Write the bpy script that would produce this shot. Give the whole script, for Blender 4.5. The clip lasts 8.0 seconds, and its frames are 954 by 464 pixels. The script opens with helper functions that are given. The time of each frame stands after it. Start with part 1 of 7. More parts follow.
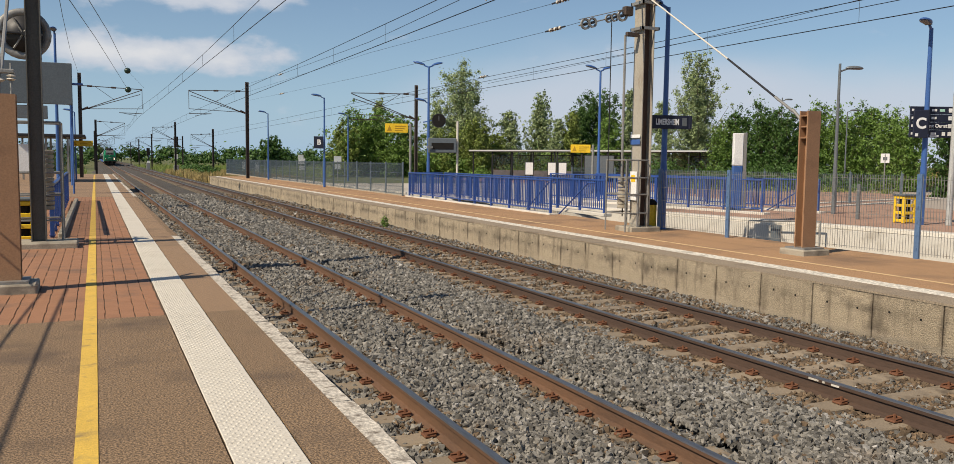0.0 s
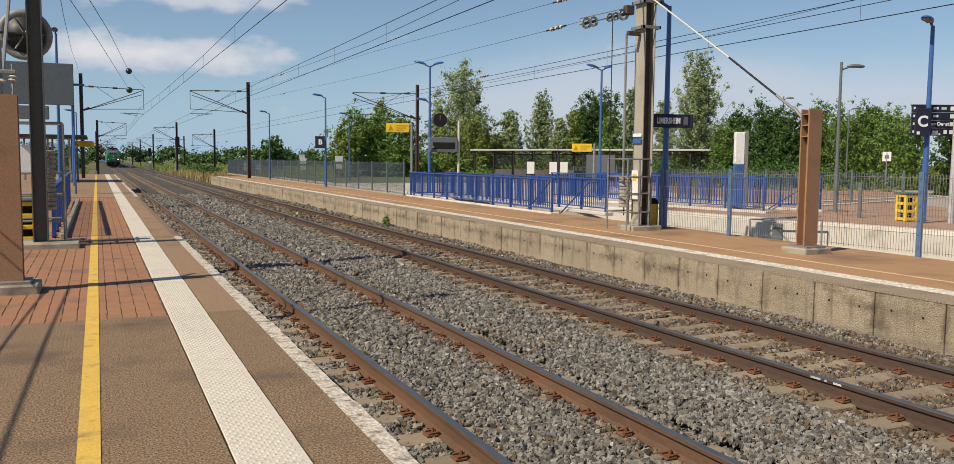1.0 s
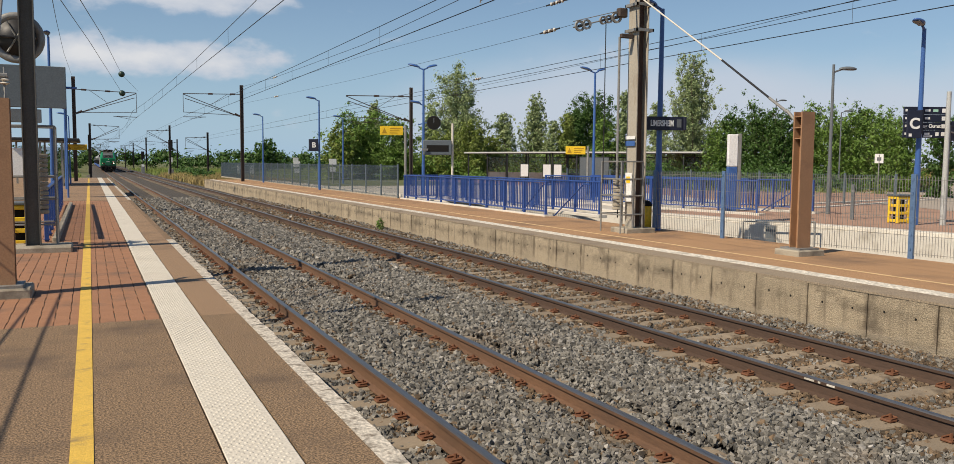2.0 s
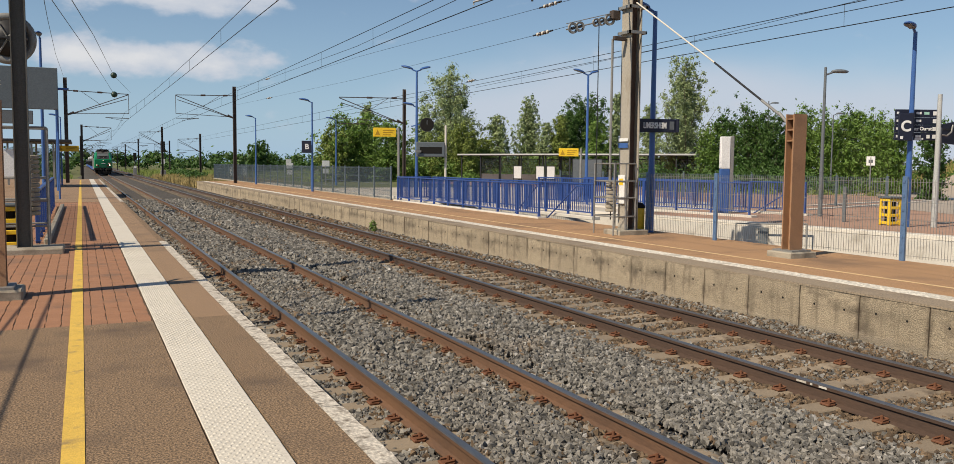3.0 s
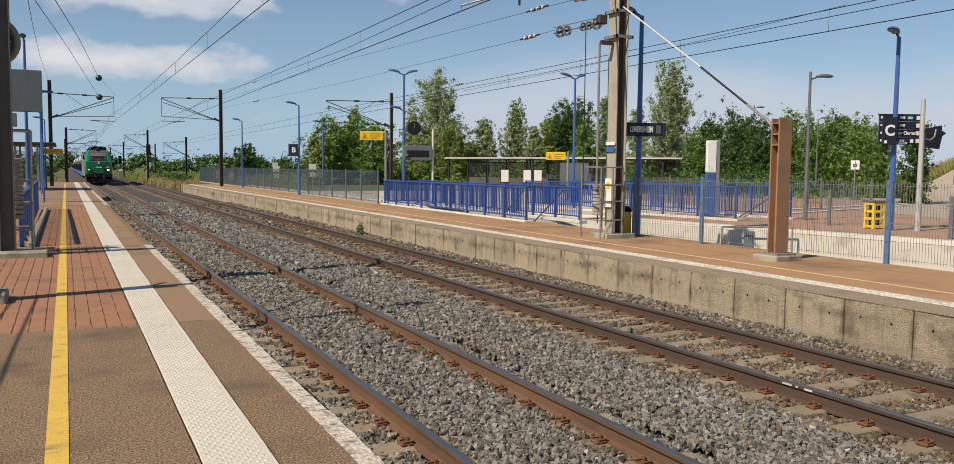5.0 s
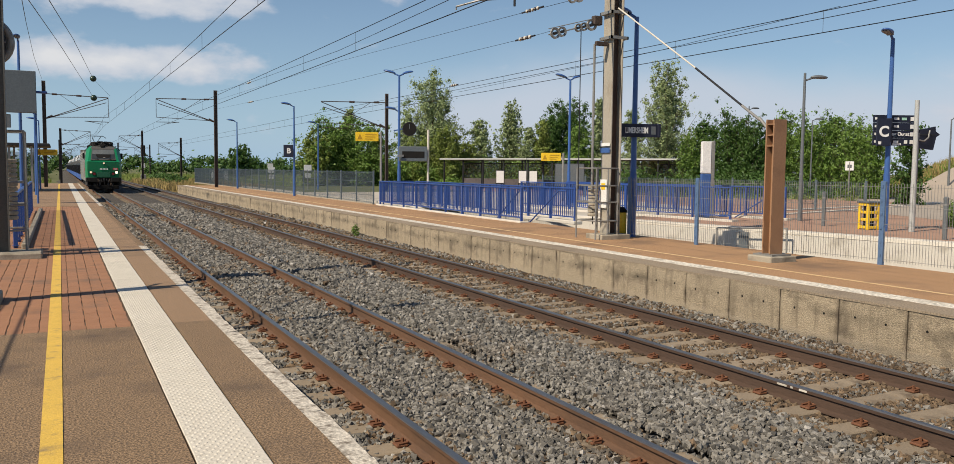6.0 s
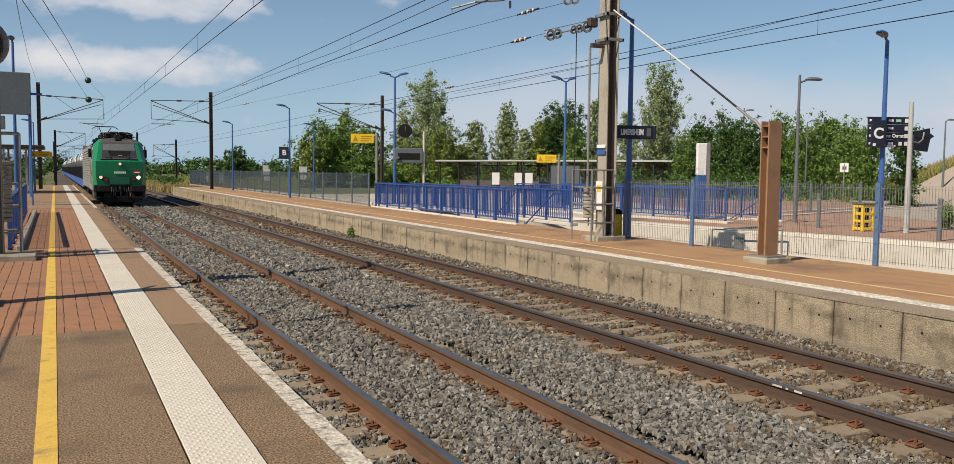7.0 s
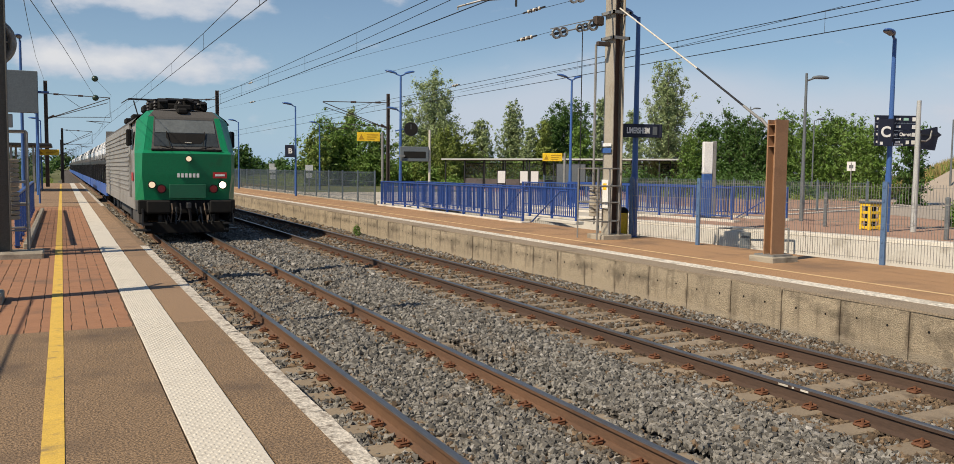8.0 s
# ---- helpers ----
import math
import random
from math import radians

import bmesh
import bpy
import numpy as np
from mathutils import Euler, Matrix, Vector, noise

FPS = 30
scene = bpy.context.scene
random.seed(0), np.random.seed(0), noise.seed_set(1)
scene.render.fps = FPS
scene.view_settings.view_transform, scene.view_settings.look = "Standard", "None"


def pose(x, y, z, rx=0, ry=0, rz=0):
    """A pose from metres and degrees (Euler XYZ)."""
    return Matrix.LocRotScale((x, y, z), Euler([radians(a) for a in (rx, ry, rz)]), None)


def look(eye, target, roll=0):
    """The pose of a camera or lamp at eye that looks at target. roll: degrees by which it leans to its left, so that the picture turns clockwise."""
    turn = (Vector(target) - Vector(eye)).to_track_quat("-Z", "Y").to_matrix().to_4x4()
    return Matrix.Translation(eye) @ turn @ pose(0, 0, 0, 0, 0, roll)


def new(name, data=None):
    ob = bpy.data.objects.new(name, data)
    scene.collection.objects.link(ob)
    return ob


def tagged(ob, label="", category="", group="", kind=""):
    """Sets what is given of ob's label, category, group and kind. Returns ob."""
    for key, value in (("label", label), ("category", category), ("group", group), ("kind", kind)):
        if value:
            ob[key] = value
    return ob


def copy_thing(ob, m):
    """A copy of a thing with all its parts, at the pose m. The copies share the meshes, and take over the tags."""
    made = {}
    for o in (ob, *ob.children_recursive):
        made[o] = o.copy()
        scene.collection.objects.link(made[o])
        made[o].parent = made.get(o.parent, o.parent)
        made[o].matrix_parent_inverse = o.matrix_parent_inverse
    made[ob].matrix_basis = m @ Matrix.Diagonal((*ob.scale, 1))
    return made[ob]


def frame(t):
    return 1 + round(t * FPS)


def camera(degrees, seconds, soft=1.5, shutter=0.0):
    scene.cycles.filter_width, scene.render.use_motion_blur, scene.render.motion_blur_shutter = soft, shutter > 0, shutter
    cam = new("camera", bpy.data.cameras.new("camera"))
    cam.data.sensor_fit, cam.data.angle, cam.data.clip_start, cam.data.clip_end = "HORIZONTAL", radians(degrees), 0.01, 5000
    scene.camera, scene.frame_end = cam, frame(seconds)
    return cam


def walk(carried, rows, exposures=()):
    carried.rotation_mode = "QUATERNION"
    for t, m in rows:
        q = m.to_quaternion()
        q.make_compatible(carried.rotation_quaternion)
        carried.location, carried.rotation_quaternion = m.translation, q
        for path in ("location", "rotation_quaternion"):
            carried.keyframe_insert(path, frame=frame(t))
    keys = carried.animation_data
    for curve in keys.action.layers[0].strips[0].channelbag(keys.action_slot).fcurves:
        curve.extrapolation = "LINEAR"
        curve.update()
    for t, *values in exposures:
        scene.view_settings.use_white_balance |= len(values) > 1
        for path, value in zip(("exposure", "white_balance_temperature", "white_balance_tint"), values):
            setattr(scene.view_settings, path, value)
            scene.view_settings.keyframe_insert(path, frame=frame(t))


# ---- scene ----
# ---------------------------------------------------------------- camera
cam = camera(58.86, 8.0, soft=0.8)
walk(cam, [
    (0.0, pose(0, 0, 1.60, 85.216, -0.698, -24.230)),
    (0.5, pose(0, 0, 1.60, 85.201, -0.622, -24.176)),
    (1.0, pose(0, 0, 1.60, 85.173, -0.543, -24.140)),
    (1.5, pose(0, 0, 1.60, 85.258, -0.475, -24.322)),
    (3.0, pose(0, 0, 1.60, 85.489, -0.520, -25.018)),
    (3.5, pose(0, 0, 1.60, 85.546, -0.574, -25.244)),
    (4.0, pose(0, 0, 1.60, 85.632, -0.576, -25.461)),
    (4.5, pose(0, 0, 1.60, 85.696, -0.586, -25.687)),
    (6.0, pose(0, 0, 1.60, 85.802, -0.586, -26.197)),
    (6.5, pose(0, 0, 1.60, 85.867, -0.597, -26.363)),
    (7.0, pose(0, 0, 1.60, 85.924, -0.571, -26.491)),
    (7.5, pose(0, 0, 1.60, 85.865, -0.571, -26.270)),
    (8.0, pose(0, 0, 1.60, 85.812, -0.617, -26.103)),
])

# ---------------------------------------------------------------- light
SUN_EL, SUN_DIR = radians(45), Vector((1.0, 0.28, 0)).normalized()
sun = new("sun", bpy.data.lights.new("sun", "SUN"))
sun.data.energy, sun.data.angle, sun.data.color = 5.5, radians(0.53), (1.0, 0.87, 0.69)
sun_ray = SUN_DIR * math.cos(SUN_EL) - Vector((0, 0, math.sin(SUN_EL)))
sun.matrix_world = look((-40, -8, 35), Vector((-40, -8, 35)) + sun_ray)
scene.view_settings.exposure = 0.0


def make_world():
    w = bpy.data.worlds.new("sky")
    scene.world = w
    w.use_nodes = True
    n, l = w.node_tree.nodes, w.node_tree.links
    bg = n["Background"]
    sky = n.new("ShaderNodeTexSky")
    sky.sky_type, sky.sun_disc = "NISHITA", False
    sky.sun_elevation = SUN_EL
    sky.sun_rotation = math.atan2(-SUN_DIR.x, -SUN_DIR.y)
    sky.altitude, sky.air_density, sky.dust_density, sky.ozone_density = 150, 1.0, 0.35, 3.0
    co = n.new("ShaderNodeTexCoord")
    sep = n.new("ShaderNodeSeparateXYZ")
    l.new(co.outputs["Generated"], sep.inputs[0])

    def m(op, a, b=None, clamp=False):
        x = n.new("ShaderNodeMath")
        x.operation, x.use_clamp = op, clamp
        for i, v in enumerate((a, b)):
            if v is None:
                continue
            if isinstance(v, (int, float)):
                x.inputs[i].default_value = v
            else:
                l.new(v, x.inputs[i])
        return x.outputs[0]
    def dot(v):
        d = n.new("ShaderNodeVectorMath")
        d.operation = "DOT_PRODUCT"
        d.inputs[1].default_value = v
        l.new(co.outputs["Generated"], d.inputs[0])
        return d.outputs["Value"]

    def bank(side, s_w, up, u_w):
        """A soft bank of cloud, by its bearing and height."""
        p = m("DIVIDE", m("SUBTRACT", dot((0.998, -0.056, 0)), side), s_w)
        q = m("DIVIDE", m("SUBTRACT", sep.outputs[2], up), u_w)
        r = m("ADD", m("MULTIPLY", p, p), m("MULTIPLY", q, q))
        return m("POWER", 2.718, m("MULTIPLY", r, -1.0))
    mp = n.new("ShaderNodeMapping")
    mp.inputs["Scale"].default_value, mp.inputs["Location"].default_value = (1, 1, 2.0), CLOUD_AT
    l.new(co.outputs["Generated"], mp.inputs[0])

    def puff(scale, rough):
        t = n.new("ShaderNodeTexNoise")
        t.inputs["Scale"].default_value, t.inputs["Detail"].default_value = scale, 10
        t.inputs["Roughness"].default_value = rough
        l.new(mp.outputs[0], t.inputs["Vector"])
        return m("SUBTRACT", t.outputs["Fac"], 0.5)

    def over(fac, below, colour):
        x = n.new("ShaderNodeMix")
        x.data_type = "RGBA"
        l.new(fac, x.inputs["Factor"]), l.new(below, x.inputs["A"])
        x.inputs["B"].default_value = (*colour, 1)
        return x.outputs["Result"]

    def edge(v, lo, hi):
        r = n.new("ShaderNodeMapRange")
        r.interpolation_type = "SMOOTHSTEP"
        r.inputs["From Min"].default_value, r.inputs["From Max"].default_value = lo, hi
        l.new(v, r.inputs["Value"])
        return r.outputs["Result"]
    rough_n, soft_n = puff(11.0, 0.55), puff(3.2, 0.5)
    haze = m("POWER", m("SUBTRACT", 1.0, m("ABSOLUTE", sep.outputs[2]), True), 7.0)
    col = over(m("MULTIPLY", haze, 0.85), sky.outputs[0], (4.0, 6.15, 8.5))
    veil = m("ADD", bank(0.60, 0.42, 0.04, 0.085), m("MULTIPLY", soft_n, 0.9))
    col = over(m("MULTIPLY", edge(veil, 0.25, 0.8), 0.8), col, (6.7, 7.2, 8.2))
    heap = m("ADD", m("MAXIMUM", bank(0.0, 0.13, 0.112, 0.024), m("MAXIMUM", bank(-0.04, 0.19, 0.185, 0.026), bank(0.815, 0.035, 0.06, 0.02))), m("MULTIPLY", rough_n, 2.5))
    shade = m("MULTIPLY", edge(heap, 0.28, 0.75), 0.85)
    col = over(shade, col, (6.9, 7.3, 8.1))
    col = over(m("MULTIPLY", edge(heap, 0.6, 1.25), 0.85), col, (8.9, 8.9, 9.0))
    l.new(col, bg.inputs["Color"])
    bg.inputs["Strength"].default_value = 0.085


CLOUD_AT = (0.3, 0.7, 0.1)
make_world()

# ---------------------------------------------------------------- materials


def mat(name, c1, c2=None, rough=0.7, metal=0.0, scale=6.0, fine=60.0, bump=0.15, rnd=0.0, detail=6, stretch=(1, 1, 1), island=False,
        c3=None, s3=0.7, amt3=0.5, spec=None, dist=0.01, anchored=False, grain_w=0.35, runs=None, speck=0.25):
    """Two-colour grain at two scales, stains in c3, relief; rnd varies the value from piece to piece."""
    ma = bpy.data.materials.new(name)
    ma.use_nodes = True
    n, l = ma.node_tree.nodes, ma.node_tree.links
    b = n["Principled BSDF"]
    c2 = c2 or tuple(v * 0.75 for v in c1)
    co = n.new("ShaderNodeTexCoord")
    mp = n.new("ShaderNodeMapping")
    mp.inputs["Scale"].default_value = stretch
    l.new(n.new("ShaderNodeNewGeometry").outputs["Position"] if anchored else co.outputs["Object"], mp.inputs[0])

    def noise_at(s, d):
        t = n.new("ShaderNodeTexNoise")
        t.inputs["Scale"].default_value, t.inputs["Detail"].default_value = s, d
        t.inputs["Roughness"].default_value = 0.6
        l.new(mp.outputs[0], t.inputs["Vector"])
        return t.outputs["Fac"]

    def blend(fac, a, c, how="MIX"):
        x = n.new("ShaderNodeMix")
        x.data_type, x.blend_type = "RGBA", how
        for key, v in (("Factor", fac), ("A", a), ("B", c)):
            if isinstance(v, (int, float)):
                x.inputs[key].default_value = v
            elif isinstance(v, tuple):
                x.inputs[key].default_value = (*v, 1)
            else:
                l.new(v, x.inputs[key])
        return x.outputs["Result"]

    def ramp(v, lo, hi):
        r = n.new("ShaderNodeMapRange")
        r.inputs["From Min"].default_value, r.inputs["From Max"].default_value = lo, hi
        l.new(v, r.inputs["Value"])
        return r.outputs["Result"]
    coarse, grain = noise_at(scale, detail), noise_at(fine, 3)
    col = blend(ramp(coarse, 0.3, 0.7), c1, c2)
    g = ramp(grain, 0.5 - speck, 0.5 + speck)
    col = blend(grain_w, col, blend(g, tuple(v * 0.5 for v in c1), tuple(min(1, v * 1.5) for v in c1)))
    if c3:
        col = blend(ramp(noise_at(s3, 5), 0.62 - amt3 * 0.2, 0.80 - amt3 * 0.2), col, c3)
    if runs:
        st = n.new("ShaderNodeMapping")
        st.inputs["Scale"].default_value = (1.0, 7.0, 0.6)
        l.new(n.new("ShaderNodeNewGeometry").outputs["Position"], st.inputs[0])
        tn = n.new("ShaderNodeTexNoise")
        tn.inputs["Scale"].default_value, tn.inputs["Detail"].default_value = 1.0, 6
        l.new(st.outputs[0], tn.inputs["Vector"])
        col = blend(ramp(tn.outputs["Fac"], 0.55, 0.75), col, runs)
    if rnd:
        if island:
            src = n.new("ShaderNodeNewGeometry").outputs["Random Per Island"]
        else:
            src = n.new("ShaderNodeObjectInfo").outputs["Random"]
        hs = n.new("ShaderNodeHueSaturation")
        mr = n.new("ShaderNodeMapRange")
        mr.inputs["To Min"].default_value, mr.inputs["To Max"].default_value = 1 - rnd, 1 + rnd
        l.new(src, mr.inputs["Value"]), l.new(mr.outputs[0], hs.inputs["Value"]), l.new(col, hs.inputs["Color"])
        col = hs.outputs[0]
    l.new(col, b.inputs["Base Color"])
    rr = n.new("ShaderNodeMapRange")
    rr.inputs["To Min"].default_value, rr.inputs["To Max"].default_value = max(0.02, rough - 0.1), min(1, rough + 0.1)
    l.new(coarse, rr.inputs["Value"]), l.new(rr.outputs[0], b.inputs["Roughness"])
    b.inputs["Metallic"].default_value = metal
    if spec is not None:
        b.inputs["Specular IOR Level"].default_value = spec
    if bump:
        bp = n.new("ShaderNodeBump")
        bp.inputs["Strength"].default_value, bp.inputs["Distance"].default_value = bump, dist
        s = n.new("ShaderNodeMath")
        l.new(coarse, s.inputs[0]), l.new(grain, s.inputs[1])
        l.new(s.outputs[0], bp.inputs["Height"]), l.new(bp.outputs[0], b.inputs["Normal"])
    return ma


def glow(name, col, strength):
    ma = bpy.data.materials.new(name)
    ma.use_nodes = True
    b = ma.node_tree.nodes["Principled BSDF"]
    b.inputs["Base Color"].default_value = (*col, 1)
    b.inputs["Emission Color"].default_value = (*col, 1)
    b.inputs["Emission Strength"].default_value = strength
    return ma


def glass(name, tint=(0.75, 0.8, 0.8), alpha=0.25):
    ma = bpy.data.materials.new(name)
    ma.use_nodes = True
    n, l = ma.node_tree.nodes, ma.node_tree.links
    b = n["Principled BSDF"]
    b.inputs["Base Color"].default_value = (*tint, 1)
    b.inputs["Roughness"].default_value, b.inputs["Alpha"].default_value = 0.05, alpha
    return ma


ASPHALT = mat("platform_asphalt", (0.215, 0.142, 0.080), (0.17, 0.113, 0.065), 0.92, scale=1.6, fine=68, bump=1.0, c3=(0.12, 0.081, 0.051), s3=0.9, dist=0.012, grain_w=1.0, speck=0.085)
TAN = mat("tan_surface", (0.265, 0.172, 0.10), (0.215, 0.14, 0.082), 0.92, scale=1.2, fine=75, speck=0.14, bump=0.8, c3=(0.17, 0.115, 0.07), s3=0.7, dist=0.008, grain_w=0.9)
PAVER = mat("brick_paver", (0.315, 0.155, 0.08), (0.245, 0.122, 0.066), 0.9, scale=5, fine=90, bump=0.3, rnd=0.035, c3=(0.18, 0.105, 0.066), s3=1.2, anchored=True, grain_w=0.45)
PAVER_J = mat("brick_paver_joined", (0.315, 0.155, 0.08), (0.245, 0.122, 0.066), 0.9, scale=5, fine=90, bump=0.3, rnd=0.035, island=True, c3=(0.18, 0.105, 0.066), s3=1.2, anchored=True, grain_w=0.45)
JOINT = mat("joint_sand", (0.115, 0.075, 0.045), None, 0.95, scale=8, fine=100)
ORANGE = mat("orange_surface", (0.36, 0.212, 0.105), (0.29, 0.172, 0.088), 0.92, scale=0.8, fine=60, bump=0.6, c3=(0.22, 0.135, 0.075), s3=0.6, amt3=0.6, dist=0.008, grain_w=0.8, speck=0.15)
YELLOW_LINE = mat("yellow_line", (0.66, 0.43, 0.07), (0.52, 0.34, 0.07), 0.8, scale=4, fine=90, bump=0.4, c3=(0.30, 0.21, 0.08), s3=6, amt3=0.3)
WHITE_STRIP = mat("tactile_white", (0.58, 0.54, 0.46), (0.50, 0.46, 0.39), 0.8, scale=3, fine=50, bump=0.2, c3=(0.37, 0.33, 0.27), s3=2.2, amt3=0.25)
CONCRETE = mat("concrete", (0.36, 0.32, 0.25), (0.28, 0.245, 0.19), 0.93, scale=3, fine=55, bump=0.6, c3=(0.17, 0.145, 0.11), s3=1.6, dist=0.012)
BLOCK = mat("concrete_block", (0.36, 0.295, 0.205), (0.27, 0.222, 0.152), 0.93, scale=9, fine=60, bump=1.0, rnd=0.10, c3=(0.16, 0.128, 0.09), s3=2.4, amt3=0.4, dist=0.018, anchored=True, grain_w=0.6, speck=0.16, runs=(0.18, 0.146, 0.10))
EDGE_WHITE = mat("edge_slab", (0.56, 0.51, 0.43), (0.38, 0.335, 0.265), 0.9, scale=7, fine=45, bump=0.7, c3=(0.15, 0.12, 0.09), s3=11, amt3=0.6, dist=0.01, anchored=True, grain_w=0.7, speck=0.15)
EDGE_BAND = mat("dirty_band", (0.27, 0.215, 0.15), (0.215, 0.17, 0.12), 0.93, scale=2, fine=40, bump=0.6, c3=(0.16, 0.125, 0.09), s3=1.1, grain_w=0.6, speck=0.14)
FAR_STRIP = mat("tactile_greyed", (0.60, 0.56, 0.48), (0.48, 0.445, 0.375), 0.85, scale=3, fine=18, bump=0.3, c3=(0.33, 0.29, 0.23), s3=2.0, amt3=0.4, grain_w=0.6, speck=0.12)
PALE_LINE = mat("pale_orange_line", (0.66, 0.47, 0.25), (0.52, 0.36, 0.19), 0.85, scale=4, fine=60, bump=0.2, c3=(0.33, 0.21, 0.12), s3=3.0, amt3=0.3)
WHITE_CONC = mat("pale_concrete", (0.60, 0.56, 0.49), (0.50, 0.47, 0.41), 0.9, scale=2, fine=50, bump=0.3, c3=(0.35, 0.31, 0.25), s3=1.5, amt3=0.35)
BALLAST_BED = mat("ballast_bed", (0.085, 0.075, 0.062), (0.05, 0.045, 0.038), 0.95, scale=14, fine=45, bump=1.0, c3=(0.09, 0.065, 0.045), s3=0.9, dist=0.04)
STONE = mat("ballast_stone", (0.18, 0.168, 0.145), (0.10, 0.097, 0.09), 0.85, scale=9, fine=70, bump=0.3, rnd=0.65, island=True, c3=(0.14, 0.11, 0.08), s3=0.8, amt3=0.3)
STONE_PALE = mat("ballast_stone_pale", (0.30, 0.285, 0.26), (0.21, 0.20, 0.185), 0.8, scale=9, fine=70, bump=0.2, rnd=0.4, island=True)
STONE_RUST = mat("ballast_stone_rusty", (0.14, 0.097, 0.057), (0.088, 0.06, 0.038), 0.9, scale=9, fine=70, bump=0.3, rnd=0.6, island=True)
RAIL_SIDE = mat("rail_rust", (0.155, 0.085, 0.048), (0.095, 0.055, 0.035), 0.75, 0.1, scale=3, fine=60, bump=0.25, stretch=(1, 0.25, 1), c3=(0.06, 0.04, 0.03), s3=1.2, amt3=0.4)
RAIL_DARK = mat("rail_dark_rust", (0.082, 0.05, 0.034), (0.058, 0.037, 0.027), 0.75, 0.1, scale=3, fine=60, bump=0.25, stretch=(1, 0.25, 1), c3=(0.11, 0.065, 0.04), s3=1.2, amt3=0.3)
RAIL_TOP = mat("rail_polished", (0.26, 0.245, 0.23), (0.20, 0.185, 0.17), 0.36, 0.85, scale=2, fine=40, bump=0.05, stretch=(1, 0.1, 1))
CLIP = mat("rust_clip", (0.17, 0.07, 0.032), (0.12, 0.05, 0.026), 0.8, 0.1, scale=12, fine=80)
SLEEPER = mat("sleeper_concrete", (0.27, 0.215, 0.15), (0.19, 0.15, 0.105), 0.93, scale=6, fine=60, bump=0.4, rnd=0.15, c3=(0.12, 0.09, 0.06), s3=3.0, amt3=0.4)
GRASS = mat("grass_ground", (0.085, 0.105, 0.03), (0.13, 0.125, 0.045), 0.95, scale=0.08, fine=3, bump=0.4, c3=(0.17, 0.15, 0.06), s3=0.03, dist=0.05)
DRY = mat("dry_grass", (0.36, 0.27, 0.11), (0.25, 0.20, 0.08), 0.95, scale=1, fine=9, bump=0.3)
PLAZA_BRICK = mat("plaza_paving", (0.37, 0.225, 0.155), (0.31, 0.19, 0.13), 0.92, scale=1.5, fine=25, bump=0.2, c3=(0.19, 0.12, 0.085), s3=0.4)
PALE_PAVING = mat("pale_paving", (0.47, 0.43, 0.36), (0.39, 0.355, 0.30), 0.9, scale=1.1, fine=40, bump=0.2, c3=(0.33, 0.29, 0.24), s3=0.8)
PATH = mat("pale_asphalt", (0.36, 0.305, 0.25), (0.30, 0.26, 0.215), 0.92, scale=0.6, fine=60, bump=0.2)
BLUE = mat("blue_paint", (0.028, 0.072, 0.265), (0.022, 0.058, 0.22), 0.38, 0.0, scale=3, fine=40, bump=0.03)
BLUE_LT = mat("blue_pole_paint", (0.05, 0.12, 0.33), (0.038, 0.095, 0.28), 0.35, 0.0, scale=3, fine=40, bump=0.03)
NAVY = mat("navy_sign", (0.008, 0.012, 0.032), (0.006, 0.009, 0.025), 0.6, scale=3, fine=30, bump=0.0)
STEEL = mat("galvanised", (0.30, 0.295, 0.28), (0.22, 0.215, 0.20), 0.55, 0.45, scale=5, fine=50, bump=0.1, c3=(0.18, 0.145, 0.11), s3=3, amt3=0.3)
MAST_GREY = mat("weathered_mast", (0.42, 0.385, 0.32), (0.33, 0.295, 0.24), 0.7, 0.2, scale=2.5, fine=40, bump=0.15, c3=(0.22, 0.16, 0.11), s3=1.6, amt3=0.4, stretch=(1, 1, 0.4))
MAST_OLIVE = mat("olive_grey_mast", (0.115, 0.11, 0.095), (0.09, 0.085, 0.075), 0.65, 0.2, scale=2, fine=40, bump=0.1)
MAST_DARK = mat("dark_mast", (0.075, 0.055, 0.045), (0.055, 0.042, 0.036), 0.7, 0.2, scale=2, fine=40, bump=0.1)
BROWN = mat("brown_beam", (0.33, 0.185, 0.10), (0.26, 0.148, 0.08), 0.65, 0.05, scale=2, fine=50, bump=0.12, c3=(0.17, 0.09, 0.05), s3=1.4, amt3=0.4)
DARK = mat("dark_metal", (0.03, 0.03, 0.032), (0.022, 0.022, 0.024), 0.5, 0.3, scale=5, fine=40, bump=0.05)
BLACK = mat("black_grime", (0.011, 0.011, 0.011), (0.018, 0.016, 0.014), 0.85, 0.0, scale=4, fine=30, bump=0.1, spec=0.2)
GREY_PANEL = mat("grey_panel", (0.115, 0.135, 0.15), (0.10, 0.12, 0.135), 0.5, 0.1, scale=1, fine=20, bump=0.02)
YELLOW = mat("yellow_sign", (0.80, 0.50, 0.02), (0.74, 0.45, 0.02), 0.5, scale=2, fine=20, bump=0.02)
WHITE = mat("white_paint", (0.78, 0.78, 0.76), (0.70, 0.70, 0.68), 0.5, scale=2, fine=20, bump=0.02)
WIRE = mat("wire_dark", (0.035, 0.033, 0.032), None, 0.5, 0.6, scale=2, fine=20, bump=0)
